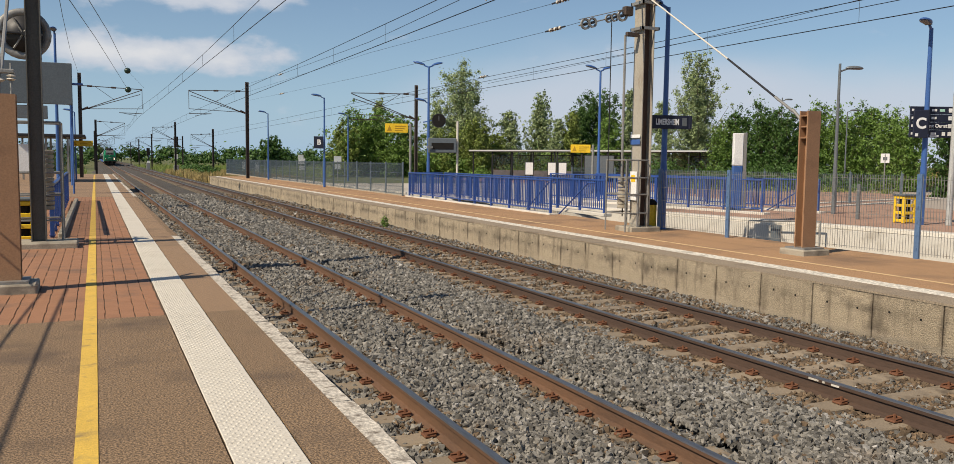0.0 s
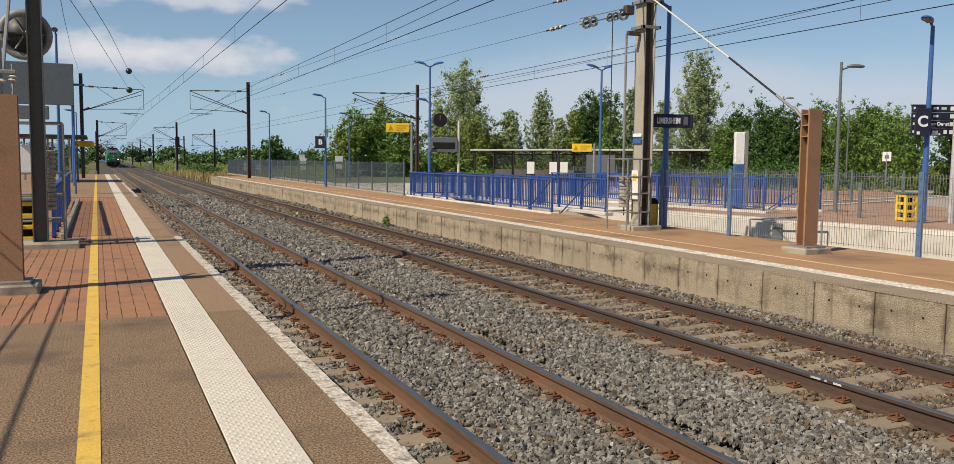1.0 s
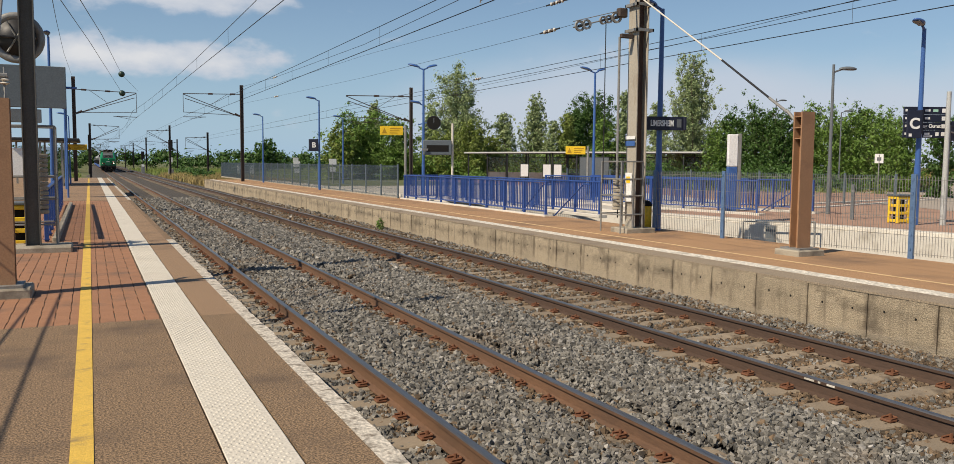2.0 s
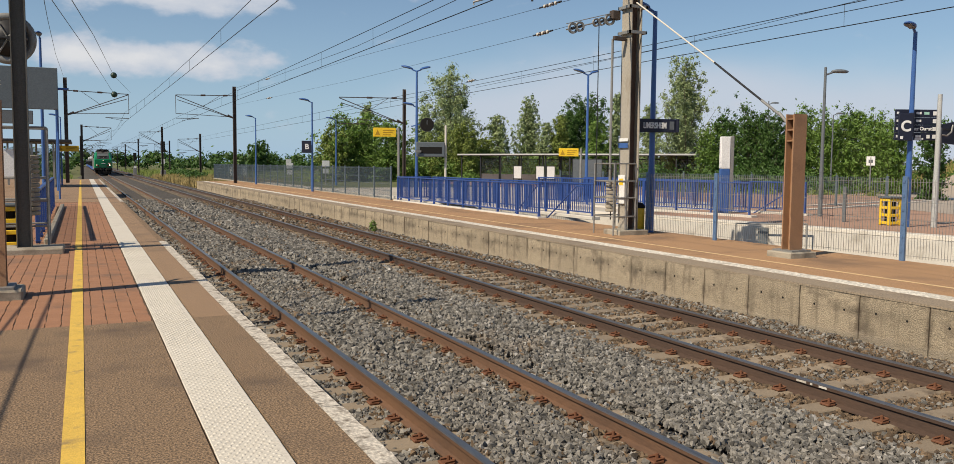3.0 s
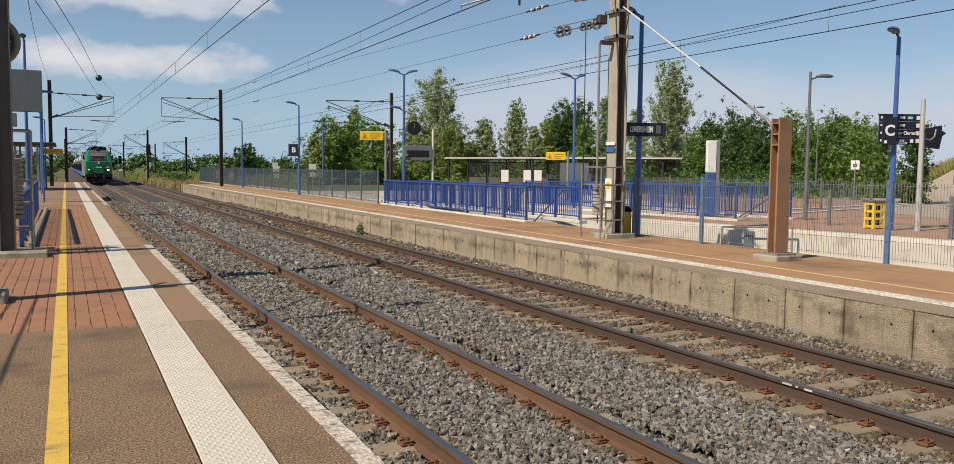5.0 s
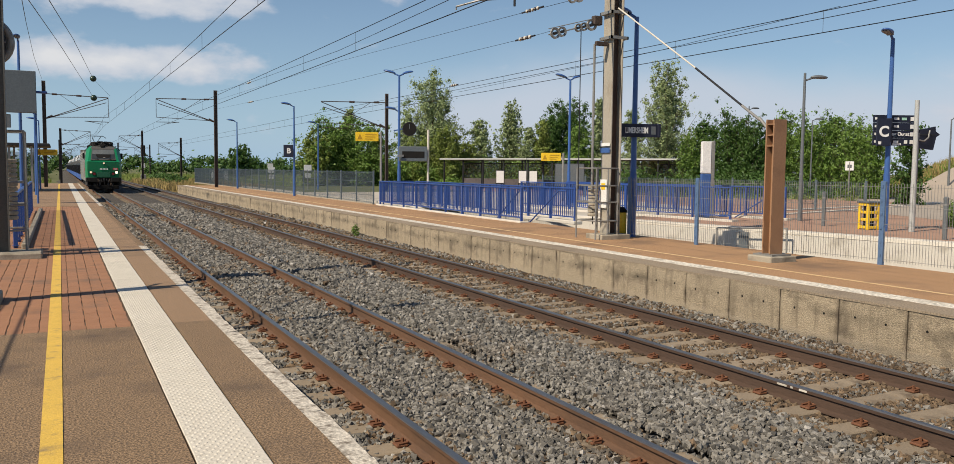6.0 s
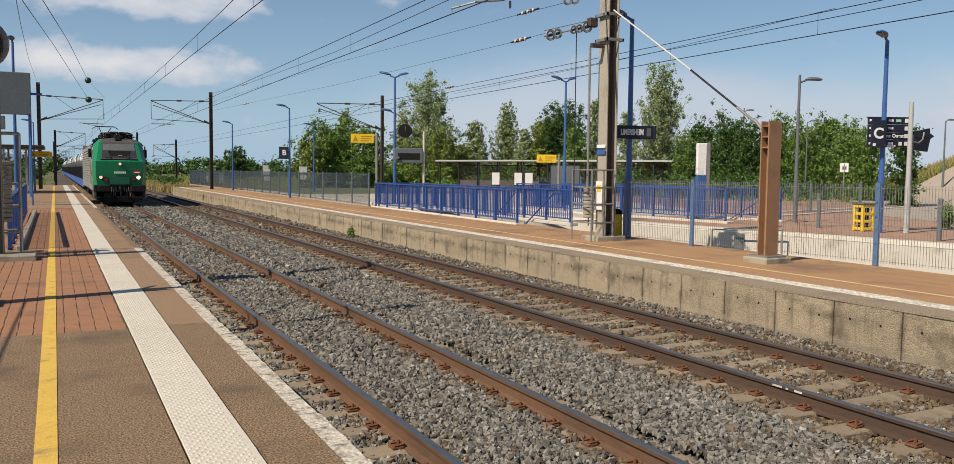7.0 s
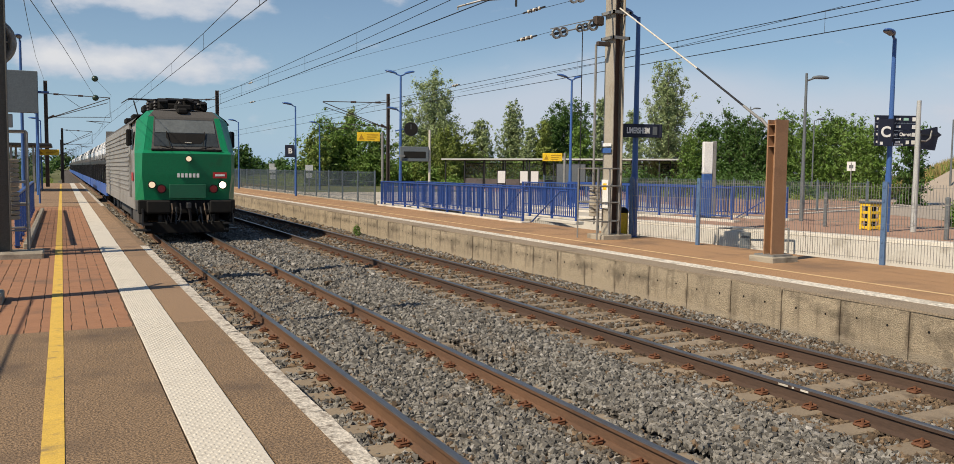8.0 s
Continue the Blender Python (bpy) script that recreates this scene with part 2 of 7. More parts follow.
CERAMIC = mat("insulator_brown", (0.075, 0.05, 0.04), None, 0.3, scale=4, fine=20, bump=0)
BALL = mat("green_ball", (0.02, 0.045, 0.03), None, 0.35, scale=4, fine=20, bump=0)
LAMPGREY = mat("lamp_grey", (0.16, 0.175, 0.185), None, 0.5, 0.3, scale=4, fine=20, bump=0)
# Dark tint: the shelter's interior shade is put into the glass colour.
SHADE_GLASS = glass("pane_shade_glass", (0.16, 0.17, 0.155), 0.3)
FENCE_POST = mat("fence_post_blue", (0.11, 0.19, 0.33), (0.09, 0.15, 0.27), 0.45, 0.2, scale=3, fine=30, bump=0.03)
FENCE_BLUE = mat("fence_bluegrey", (0.11, 0.145, 0.17), (0.09, 0.12, 0.145), 0.5, 0.2, scale=2, fine=20, bump=0)
POST_GREY = mat("pale_grey_post", (0.44, 0.45, 0.44), (0.37, 0.38, 0.37), 0.6, 0.1, scale=3, fine=40, bump=0.05)
BARK = mat("bark", (0.12, 0.09, 0.065), None, 0.95, scale=3, fine=30, bump=0.6)


def water_marks(ma, length, level):
    """Old water marks on cast blocks: a patchy dark course at the tie holes, dirty ends, a crumbled pale foot."""
    n, l = ma.node_tree.nodes, ma.node_tree.links
    b = n["Principled BSDF"]
    src = b.inputs["Base Color"].links[0].from_socket
    pos, loc = n.new("ShaderNodeSeparateXYZ"), n.new("ShaderNodeSeparateXYZ")
    geo = n.new("ShaderNodeNewGeometry")
    l.new(geo.outputs["Position"], pos.inputs[0]), l.new(n.new("ShaderNodeTexCoord").outputs["Object"], loc.inputs[0])

    def op(kind, a, c, clamp=False):
        x = n.new("ShaderNodeMath")
        x.operation, x.use_clamp = kind, clamp
        for i, v in enumerate((a, c)):
            if isinstance(v, (int, float)):
                x.inputs[i].default_value = v
            else:
                l.new(v, x.inputs[i])
        return x.outputs[0]

    def patch(scale, lo, hi):
        t, r = n.new("ShaderNodeTexNoise"), n.new("ShaderNodeMapRange")
        t.inputs["Scale"].default_value, t.inputs["Detail"].default_value = scale, 6
        l.new(geo.outputs["Position"], t.inputs["Vector"]), l.new(t.outputs["Fac"], r.inputs["Value"])
        r.inputs["From Min"].default_value, r.inputs["From Max"].default_value = lo, hi
        return r.outputs["Result"]

    def mixed(fac, a, colour):
        x = n.new("ShaderNodeMix")
        x.data_type = "RGBA"
        l.new(fac, x.inputs["Factor"]), l.new(a, x.inputs["A"])
        x.inputs["B"].default_value = (*colour, 1)
        return x.outputs["Result"]
    wob = op("MULTIPLY", op("SUBTRACT", patch(7.0, 0.3, 0.7), 0.5), 0.09)
    course = op("SUBTRACT", 1.0, op("DIVIDE", op("ABSOLUTE", op("SUBTRACT", op("ADD", pos.outputs[2], wob), level), 0), 0.13), True)
    col = mixed(op("MULTIPLY", op("MULTIPLY", course, patch(1.6, 0.38, 0.66)), 0.75), src, (0.085, 0.068, 0.048))
    mid = op("ABSOLUTE", op("SUBTRACT", loc.outputs[1], length / 2), 0)
    ends = op("DIVIDE", op("SUBTRACT", op("ADD", mid, op("MULTIPLY", wob, 0.5)), length / 2 - 0.07), 0.07, True)
    col = mixed(op("MULTIPLY", op("MULTIPLY", ends, patch(2.2, 0.36, 0.6)), 0.7), col, (0.07, 0.05, 0.034))
    foot = op("DIVIDE", op("SUBTRACT", -0.56, op("ADD", pos.outputs[2], wob)), 0.06, True)
    col = mixed(op("MULTIPLY", foot, 0.55), col, (0.36, 0.30, 0.22))
    l.new(col, b.inputs["Base Color"])


water_marks(BLOCK, 1.03, -0.30)
# Rust darkened for the web: shade between the flanges is in the colour.
MAST_RUST_SHADE = mat("mast_rust_shade", (0.10, 0.06, 0.042), (0.07, 0.045, 0.034), 0.8, 0.1, scale=2.5, fine=40, bump=0.2, stretch=(1, 1, 0.4), c3=(0.16, 0.10, 0.065), s3=1.3, amt3=0.3)


# ---------------------------------------------------------------- mesh helpers

def box(bm, x0, x1, y0, y1, z0, z1, bevel=0.0, seg=1):
    r = bmesh.ops.create_cube(bm, size=1)
    vs = r["verts"]
    for v in vs:
        v.co = Vector((x0 + (v.co.x + 0.5) * (x1 - x0), y0 + (v.co.y + 0.5) * (y1 - y0), z0 + (v.co.z + 0.5) * (z1 - z0)))
    if bevel:
        es = list({e for v in vs for e in v.link_edges})
        bmesh.ops.bevel(bm, geom=es, offset=bevel, segments=seg, affect="EDGES", profile=0.5)
    return bm


def rod(bm, p0, p1, r0, r1=None, seg=10, caps=True):
    p0, p1 = Vector(p0), Vector(p1)
    d = p1 - p0
    m = Matrix.Translation((p0 + p1) / 2) @ d.to_track_quat("Z", "Y").to_matrix().to_4x4()
    bmesh.ops.create_cone(bm, cap_ends=caps, segments=seg, radius1=r0, radius2=r0 if r1 is None else r1, depth=d.length, matrix=m)
    return bm


def lathe(bm, profile, seg=16, m=None, caps=True):
    """Turns (radius, height) pairs about z."""
    rings = []
    for r, z in profile:
        ring = []
        for i in range(seg):
            a = 2 * math.pi * i / seg
            co = Vector((r * math.cos(a), r * math.sin(a), z))
            ring.append(bm.verts.new(m @ co if m else co))
        rings.append(ring)
    for a, b in zip(rings, rings[1:]):
        for i in range(seg):
            j = (i + 1) % seg
            bm.faces.new((a[i], a[j], b[j], b[i]))
    if caps:
        bm.faces.new(rings[0][::-1]), bm.faces.new(rings[-1])
    else:
        for i in range(seg):
            j = (i + 1) % seg
            bm.faces.new((rings[-1][i], rings[-1][j], rings[0][j], rings[0][i]))
    return bm


def extrude_outline(bm, pts, axis, a, b):
    """A closed outline of (u, v) pairs, drawn out along axis from a to b. u, v are the other two axes in order."""
    def at(u, v, w):
        c = [0, 0, 0]
        o = [i for i in range(3) if i != axis]
        c[o[0]], c[o[1]], c[axis] = u, v, w
        return bm.verts.new(c)
    lo, hi = [at(u, v, a) for u, v in pts], [at(u, v, b) for u, v in pts]
    k = len(pts)
    fs = [bm.faces.new(lo), bm.faces.new(hi[::-1])]
    for i in range(k):
        j = (i + 1) % k
        fs.append(bm.faces.new((lo[i], hi[i], hi[j], lo[j])))
    bmesh.ops.recalc_face_normals(bm, faces=fs)
    return bm


def ibeam(bm, x, y, z0, z1, w, d, tf=0.02, tw=0.014, along="x"):
    """An upright rolled section, flanges of width w standing d apart along the given axis."""
    h, g, t = d / 2, w / 2, tw / 2
    q = [(-h, -g), (-h + tf, -g), (-h + tf, -t), (h - tf, -t), (h - tf, -g), (h, -g), (h, g), (h - tf, g), (h - tf, t), (-h + tf, t), (-h + tf, g), (-h, g)]
    if along != "x":
        q = [(v, u) for u, v in q]
    return extrude_outline(bm, [(x + u, y + v) for u, v in q], 2, z0, z1)


def tube(bm, pts, r, seg=4):
    """One connected tube through the points."""
    last = None
    for i, p in enumerate(pts):
        a, b = Vector(pts[max(0, i - 1)]), Vector(pts[min(len(pts) - 1, i + 1)])
        q = (b - a).to_track_quat("Z", "Y")
        ring = [bm.verts.new(Vector(p) + q @ Vector((r * math.cos(2 * math.pi * k / seg), r * math.sin(2 * math.pi * k / seg), 0))) for k in range(seg)]
        if last:
            for k in range(seg):
                bm.faces.new((last[k], last[(k + 1) % seg], ring[(k + 1) % seg], ring[k]))
        last = ring
    return bm


def finish(bm, name, material, smooth=False):
    me = bpy.data.meshes.new(name)
    bm.normal_update()
    bm.to_mesh(me)
    bm.free()
    for ma in (material if isinstance(material, (list, tuple)) else [material]):
        me.materials.append(ma)
    if smooth:
        me.shade_smooth()
    return me


def part(name, bm, material, parent, label="", smooth=False):
    ob = new(name, finish(bm, name, material, smooth))
    ob.parent = parent
    if label:
        tagged(ob, label)
    return ob


def single(name, bm, material, label, category, group="", kind="", smooth=False, at=None):
    ob = new(name, finish(bm, name, material, smooth))
    if at is not None:
        ob.matrix_basis = at
    return tagged(ob, label, category, group, kind)


def base(name, label, category, at, group="", kind=""):
    ob = new(name)
    ob.empty_display_size = 0.1
    ob.matrix_basis = at
    return tagged(ob, label, category, group, kind)


def B():
    return bmesh.new()


def soup(name, verts, faces_n, faces, material, parent=None, smooth=False):
    """A mesh from arrays: verts (n, 3), faces (m, faces_n)."""
    me = bpy.data.meshes.new(name)
    verts, faces = np.asarray(verts, np.float32), np.asarray(faces, np.int32)
    me.vertices.add(len(verts))
    me.vertices.foreach_set("co", verts.ravel())
    me.loops.add(faces.size)
    me.loops.foreach_set("vertex_index", faces.ravel())
    me.polygons.add(len(faces))
    me.polygons.foreach_set("loop_start", np.arange(len(faces), dtype=np.int32) * faces_n)
    me.update(calc_edges=True)
    me.validate()
    me.materials.append(material)
    me.shade_smooth() if smooth else me.shade_flat()
    ob = new(name, me)
    ob.parent = parent
    return ob


def text_part(name, words, size, m, material, parent, label="", thick=0.004):
    cu = bpy.data.curves.new(name, "FONT")
    cu.body, cu.size, cu.extrude, cu.align_x, cu.align_y, cu.offset = words, size, thick, "CENTER", "CENTER", 0.03 * size
    tmp = bpy.data.objects.new(name, cu)
    me = bpy.data.meshes.new_from_object(tmp)
    bpy.data.objects.remove(tmp), bpy.data.curves.remove(cu)
    me.materials.append(material)
    ob = new(name, me)
    ob.parent, ob.matrix_basis = parent, m
    if label:
        tagged(ob, label)
    return ob

# ---------------------------------------------------------------- ground, tracks, platforms
RAIL_Z, SLEEPER_Z, BED_Z = -0.53, -0.70, -0.735
AXIS_1, AXIS_2, HALF = 3.36, 7.36, 0.755
EDGE_1, EDGE_2, PLAT_2 = 1.54, 9.35, -0.05
# the kerb wall of the forecourt, not parallel to the tracks
FORECOURT = [(22.6, -8.0), (17.03, 22.68), (14.25, 40.85), (14.25, 75.0)]


def build_ground():
    bm = B()
    xs = [-2500, -900, -300, -120] + [-60 + i * 6 for i in range(1, 40)] + [260, 500, 1000, 2500]
    ys = [-600, -200, -60] + [-20 + i * 7 for i in range(40)] + [320, 420, 560, 800, 1300, 2200, 4500]
    grid = [[bm.verts.new((x, y, -0.92 - 0.12 * noise.noise(Vector((x * 0.05, y * 0.05, 0))) + rise(x, y))) for x in xs] for y in ys]
    for j in range(len(ys) - 1):
        for i in range(len(xs) - 1):
            bm.faces.new((grid[j][i], grid[j][i + 1], grid[j + 1][i + 1], grid[j + 1][i]))
    return single("ground", bm, GRASS, "flat green and dry grassland running to the horizon", "ground", kind="structure", smooth=True)


def rise(x, y):
    """The bank behind the forecourt."""
    t = max(0.0, min(1.0, (x - 45) / 17)) * max(0.0, min(1.0, (52 - y) / 14))
    return 4.2 * t * t * (3 - 2 * t)


ground = build_ground()


def build_bed():
    """The ballast bed with its shoulders, a wavy sheet."""
    bm = B()
    xs = [1.45, 1.9, 2.3, 2.6, 3.0, 3.4, 3.8, 4.15, 4.6, 5.0, 5.4, 5.8, 6.2, 6.6, 7.0, 7.4, 7.8, 8.15, 8.6, 9.0, 9.45]
    ys = [-30 + i * 0.9 for i in range(90)] + [51 + i * 6 for i in range(12)]
    rows = []
    for y in ys:
        rows.append([bm.verts.new((x, y, BED_Z + 0.035 * noise.noise(Vector((x * 1.7, y * 1.1, 3))))) for x in xs])
    for y in (120, 200, 520):
        rows.append([bm.verts.new((x, y, BED_Z)) for x in xs])
    for a, b in zip(rows, rows[1:]):
        for i in range(len(xs) - 1):
            bm.faces.new((a[i], a[i + 1], b[i + 1], b[i]))
    single("track_bed", bm, BALLAST_BED, "grey crushed stone ballast bed under two tracks", "track bed", kind="structure", smooth=True)
    bm = B()
    extrude_outline(bm, [(-1.2, -1.0), (1.5, -0.78), (9.4, -0.78), (13.5, -1.0)], 1, 80, 520)
    single("track_bed", bm, BALLAST_BED, "grey crushed stone ballast shoulder beyond the platforms", "track bed", kind="structure")


build_bed()


def rail_mesh():
    bm = B()
    pts = [(-0.075, -0.172), (0.075, -0.172), (0.075, -0.160), (0.012, -0.142), (0.010, -0.052), (0.033, -0.040), (0.036, -0.010), (0.028, 0.0),
           (-0.028, 0.0), (-0.036, -0.010), (-0.033, -0.040), (-0.010, -0.052), (-0.012, -0.142), (-0.075, -0.160)]
    for a, b in ((-30, 60), (60, 520)):
        extrude_outline(bm, pts, 1, a, b)
    for f in bm.faces:
        if f.normal.z > 0.55 and f.calc_center_median().z > -0.02:
            f.material_index = 1
    return finish(bm, "rail", [RAIL_SIDE, RAIL_TOP])


def sleeper_meshes():
    bm = B()
    top = [(-1.25, -0.03), (-1.2, 0.0), (-0.45, 0.0), (-0.35, -0.012), (0.35, -0.012), (0.45, 0.0), (1.2, 0.0), (1.25, -0.03), (1.25, -0.2), (-1.25, -0.2)]
    extrude_outline(bm, top, 1, -0.13, 0.13)
    bmesh.ops.bevel(bm, geom=[e for e in bm.edges], offset=0.012, segments=1, affect="EDGES")
    s = finish(bm, "sleeper", SLEEPER)
    bm = B()
    box(bm, -0.05, 0.05, -0.055, 0.055, 0.0, 0.022, 0.006)
    rod(bm, (-0.02, 0, 0.02), (-0.02, 0, 0.065), 0.014, seg=6)
    rod(bm, (-0.055, -0.04, 0.035), (0.03, -0.045, 0.03), 0.011, seg=5)
    rod(bm, (-0.055, 0.04, 0.035), (0.03, 0.045, 0.03), 0.011, seg=5)
    rod(bm, (-0.055, -0.04, 0.035), (-0.055, 0.04, 0.035), 0.011, seg=5)
    c = finish(bm, "rail_clip", CLIP)
    return s, c


def build_tracks():
    rail, (sleeper, clip) = rail_mesh(), sleeper_meshes()
    for axis, depth, what in ((AXIS_1, -0.006, "near platform"), (AXIS_2, -0.012, "far platform")):
        tr = base("track", "railway track of rusty steel rails on concrete sleepers beside the " + what, "railway track", pose(axis, 0, RAIL_Z), kind="structure")
        if axis == AXIS_2:
            rail = rail.copy()
            rail.materials[0] = RAIL_DARK
        for s in (-1, 1):
            r = new("rail", rail)
            r.parent, r.matrix_basis = tr, pose(s * HALF, 0, 0)
            tagged(r, "brown rusty steel rail with a bright worn head")
        for i in range(-26, 64):
            y = 1.61 + 0.603 * i
            sl = new("sleeper", sleeper)
            sl.parent, sl.matrix_basis = tr, pose(random.uniform(-.015, .015), y, SLEEPER_Z - RAIL_Z - depth, 0, 0, random.uniform(-.6, .6))
            for s in (-1, 1):
                for k in (-1, 1):
                    if (i > 36 or i < 0) and k == s:
                        continue
                    cl = new("rail_clip", clip)
                    cl.parent, cl.matrix_basis = sl, pose(s * HALF + k * 0.125, 0, 0.004, 0, 0, 0 if k > 0 else 180)
        # the sleepers further off, in one mesh
        bm = B()
        for i in range(150):
            y = 1.61 + 0.603 * (64 + i)
            box(bm, -1.25, -0.42, y - .13, y + .13, -0.35, SLEEPER_Z - RAIL_Z - depth)
            box(bm, 0.42, 1.25, y - .13, y + .13, -0.35, SLEEPER_Z - RAIL_Z - depth)
        tagged(part("far_sleepers", bm, SLEEPER, tr), kind="stuff")


build_tracks()


def stones():
    """Loose crushed stone over the bed, each a skewed little block."""
    rng = np.random.default_rng(7)
    turn = np.radians([0, 120, 240, 60, 180, 300])
    chip = np.stack([1.15 * np.cos(turn), 1.15 * np.sin(turn), np.array([1, 1, 1, -1, -1, -1]) * 0.85], -1)
    tris = np.array([[0, 1, 2], [5, 4, 3], [0, 3, 1], [1, 4, 2], [2, 5, 0], [3, 4, 1], [4, 5, 2], [5, 3, 0]])
    rails = np.array([AXIS_1 - HALF, AXIS_1 + HALF, AXIS_2 - HALF, AXIS_2 + HALF])
    spots = []
    for y0, y1, dens, size in ((-14.0, 2.0, 110, 0.048), (2.0, 9, 1350, 0.0215), (9, 16, 800, 0.0265), (16, 30, 330, 0.037), (30, 55, 90, 0.058)):
        k = int((y1 - y0) * (EDGE_2 - EDGE_1) * dens)
        x, y = rng.uniform(EDGE_1 + .03, EDGE_2 - .03, k), rng.uniform(y0, y1, k)
        spots.append(np.c_[x, y, np.full(k, size)])
    p = np.concatenate(spots)
    p = p[(p[:, 0] < 1.6 * p[:, 1] + 1.2) | (p[:, 1] < 2)]
    near = np.abs(p[:, :1] - rails).min(1)
    p, near = p[near > 0.085], near[near > 0.085]
    # sleepers stay mostly clear, those of the far track more so
    ph = ((p[:, 1] - 1.61) / 0.603 + 0.5) % 1 - 0.5
    t1, t2 = np.abs(p[:, 0] - AXIS_1), np.abs(p[:, 0] - AXIS_2)
    on = (np.abs(ph) < 0.2) & (((t1 > 0.5) & (t1 < 1.3)) | (t2 < 1.22))
    keep = ~on | (rng.random(len(p)) < np.where(np.abs(p[:, 0] - AXIS_2) < 1.25, 0.07, 0.13))
    p, near, on = p[keep], near[keep], on[keep]
    k = len(p)
    z = BED_Z + 0.010 + 0.046 * rng.random(k) + np.where((p[:, 0] > 4.6) & (p[:, 0] < 6.1), 0.03, 0) + 0.009 * np.sin(p[:, 0] * 5 + 2 * np.sin(p[:, 1] * 2))
    z = np.where((t2 := np.abs(p[:, 0] - AXIS_2)) < 1.3, z - 0.02, z)
    z = np.where(p[:, 0] < 2.55, z - 0.018, z)
    size = p[:, 2:] * rng.uniform(0.7, 1.45, (k, 1)) * rng.uniform(0.6, 1.35, (k, 3))
    v = chip[None] * rng.uniform(0.6, 1.15, (k, 6, 3)) * size[:, None]
    a, b = rng.uniform(0, 2 * np.pi, k), rng.uniform(-1.1, 1.1, k)
    ca, sa, cb, sb = np.cos(a), np.sin(a), np.cos(b), np.sin(b)
    x, y, w = v[..., 0], v[..., 1], v[..., 2]
    y, w = y * cb[:, None] - w * sb[:, None], y * sb[:, None] + w * cb[:, None]
    x, y = x * ca[:, None] - y * sa[:, None], x * sa[:, None] + y * ca[:, None]
    v = np.stack([x + p[:, :1], y + p[:, 1:2], w + z[:, None]], -1)
    rusty = rng.random(k) < np.clip(0.85 - (near - 0.08) / 0.35, 0.04, 0.85) * np.where(t2 < 1.5, 1.0, 0.75) + np.where(t2 < 0.8, 0.65, np.where(t2 < 1.45, 0.4, 0.0)) + np.where(p[:, 0] > 8.3, 0.35, 0.0)
    pale = ~rusty & (rng.random(k) < 0.05)
    for sel, ma, words in ((~rusty & ~pale, STONE, "grey crushed ballast stones lying between the rails"), (pale, STONE_PALE, "pale crushed stones scattered in the ballast"), (rusty, STONE_RUST, "rust-stained brown ballast stones along the rails")):
        vv = v[sel].reshape(-1, 3)
        ff = (tris[None] + 6 * np.arange(sel.sum())[:, None, None]).reshape(-1, 3)
        tagged(soup("ballast_stones", vv, 3, ff, ma), words, "ballast", kind="stuff")


stones()


def rail_marks():
    """Dabs of white paint on the web of a far rail."""
    for y, w in ((6.18, 0.13), (5.92, 0.10), (6.1, 0.03)):
        single("paint_mark", box(B(), AXIS_2 - HALF - 0.0385, AXIS_2 - HALF - 0.0365, y, y + w, RAIL_Z - 0.034, RAIL_Z - 0.014), WHITE_CONC, "small dab of white paint on a rail", "paint mark", group="paint marks")


rail_marks()


def slab(name, x0, x1, y0, y1, z0, z1, material, label, cat, bevel=0.0):
    bm = B()
    box(bm, x0, x1, y0, y1, z0, z1, bevel)
    return single(name, bm, material, label, cat, kind="structure")


END_1, PAVE_0, PAVE_1 = 86.0, 9.05, 37.0


def near_platform():
    slab("platform_near", -9, 1.50, -14, END_1, -1.1, -0.035, CONCRETE, "grey concrete body of the near platform", "platform")
    slab("pavement_near", -9, 0.62, -14, PAVE_0, -0.03, 0.0, ASPHALT, "brown gritty asphalt platform surface", "pavement")
    slab("pavement_near", -9, 0.62, PAVE_1, END_1, -0.03, 0.0, TAN, "tan gritty platform surface far along", "pavement")
    slab("pavement_near", -9, -1.62, PAVE_0, PAVE_1, -0.03, 0.0, ASPHALT, "brown gritty asphalt behind the brick paving", "pavement")
    slab("pavement_edge", 1.015, 1.39, -14, PAVE_0 + .05, -0.03, 0.0, ASPHALT, "brown gritty asphalt band beside the platform edge", "pavement")
    slab("pavement_edge", 1.015, 1.39, PAVE_0 + .06, END_1, -0.03, -0.002, TAN, "worn tan surface band beside the platform edge", "pavement")
    slab("yellow_line", -0.14, -0.02, -14, END_1 - 4, 0.0035, 0.0055, YELLOW_LINE, "worn yellow safety line painted along the platform", "line marking")
    slab("tactile_strip", 0.63, 1.005, 22.0, END_1, -0.03, 0.004, WHITE_STRIP, "off-white tactile paving strip with raised dots", "tactile paving")


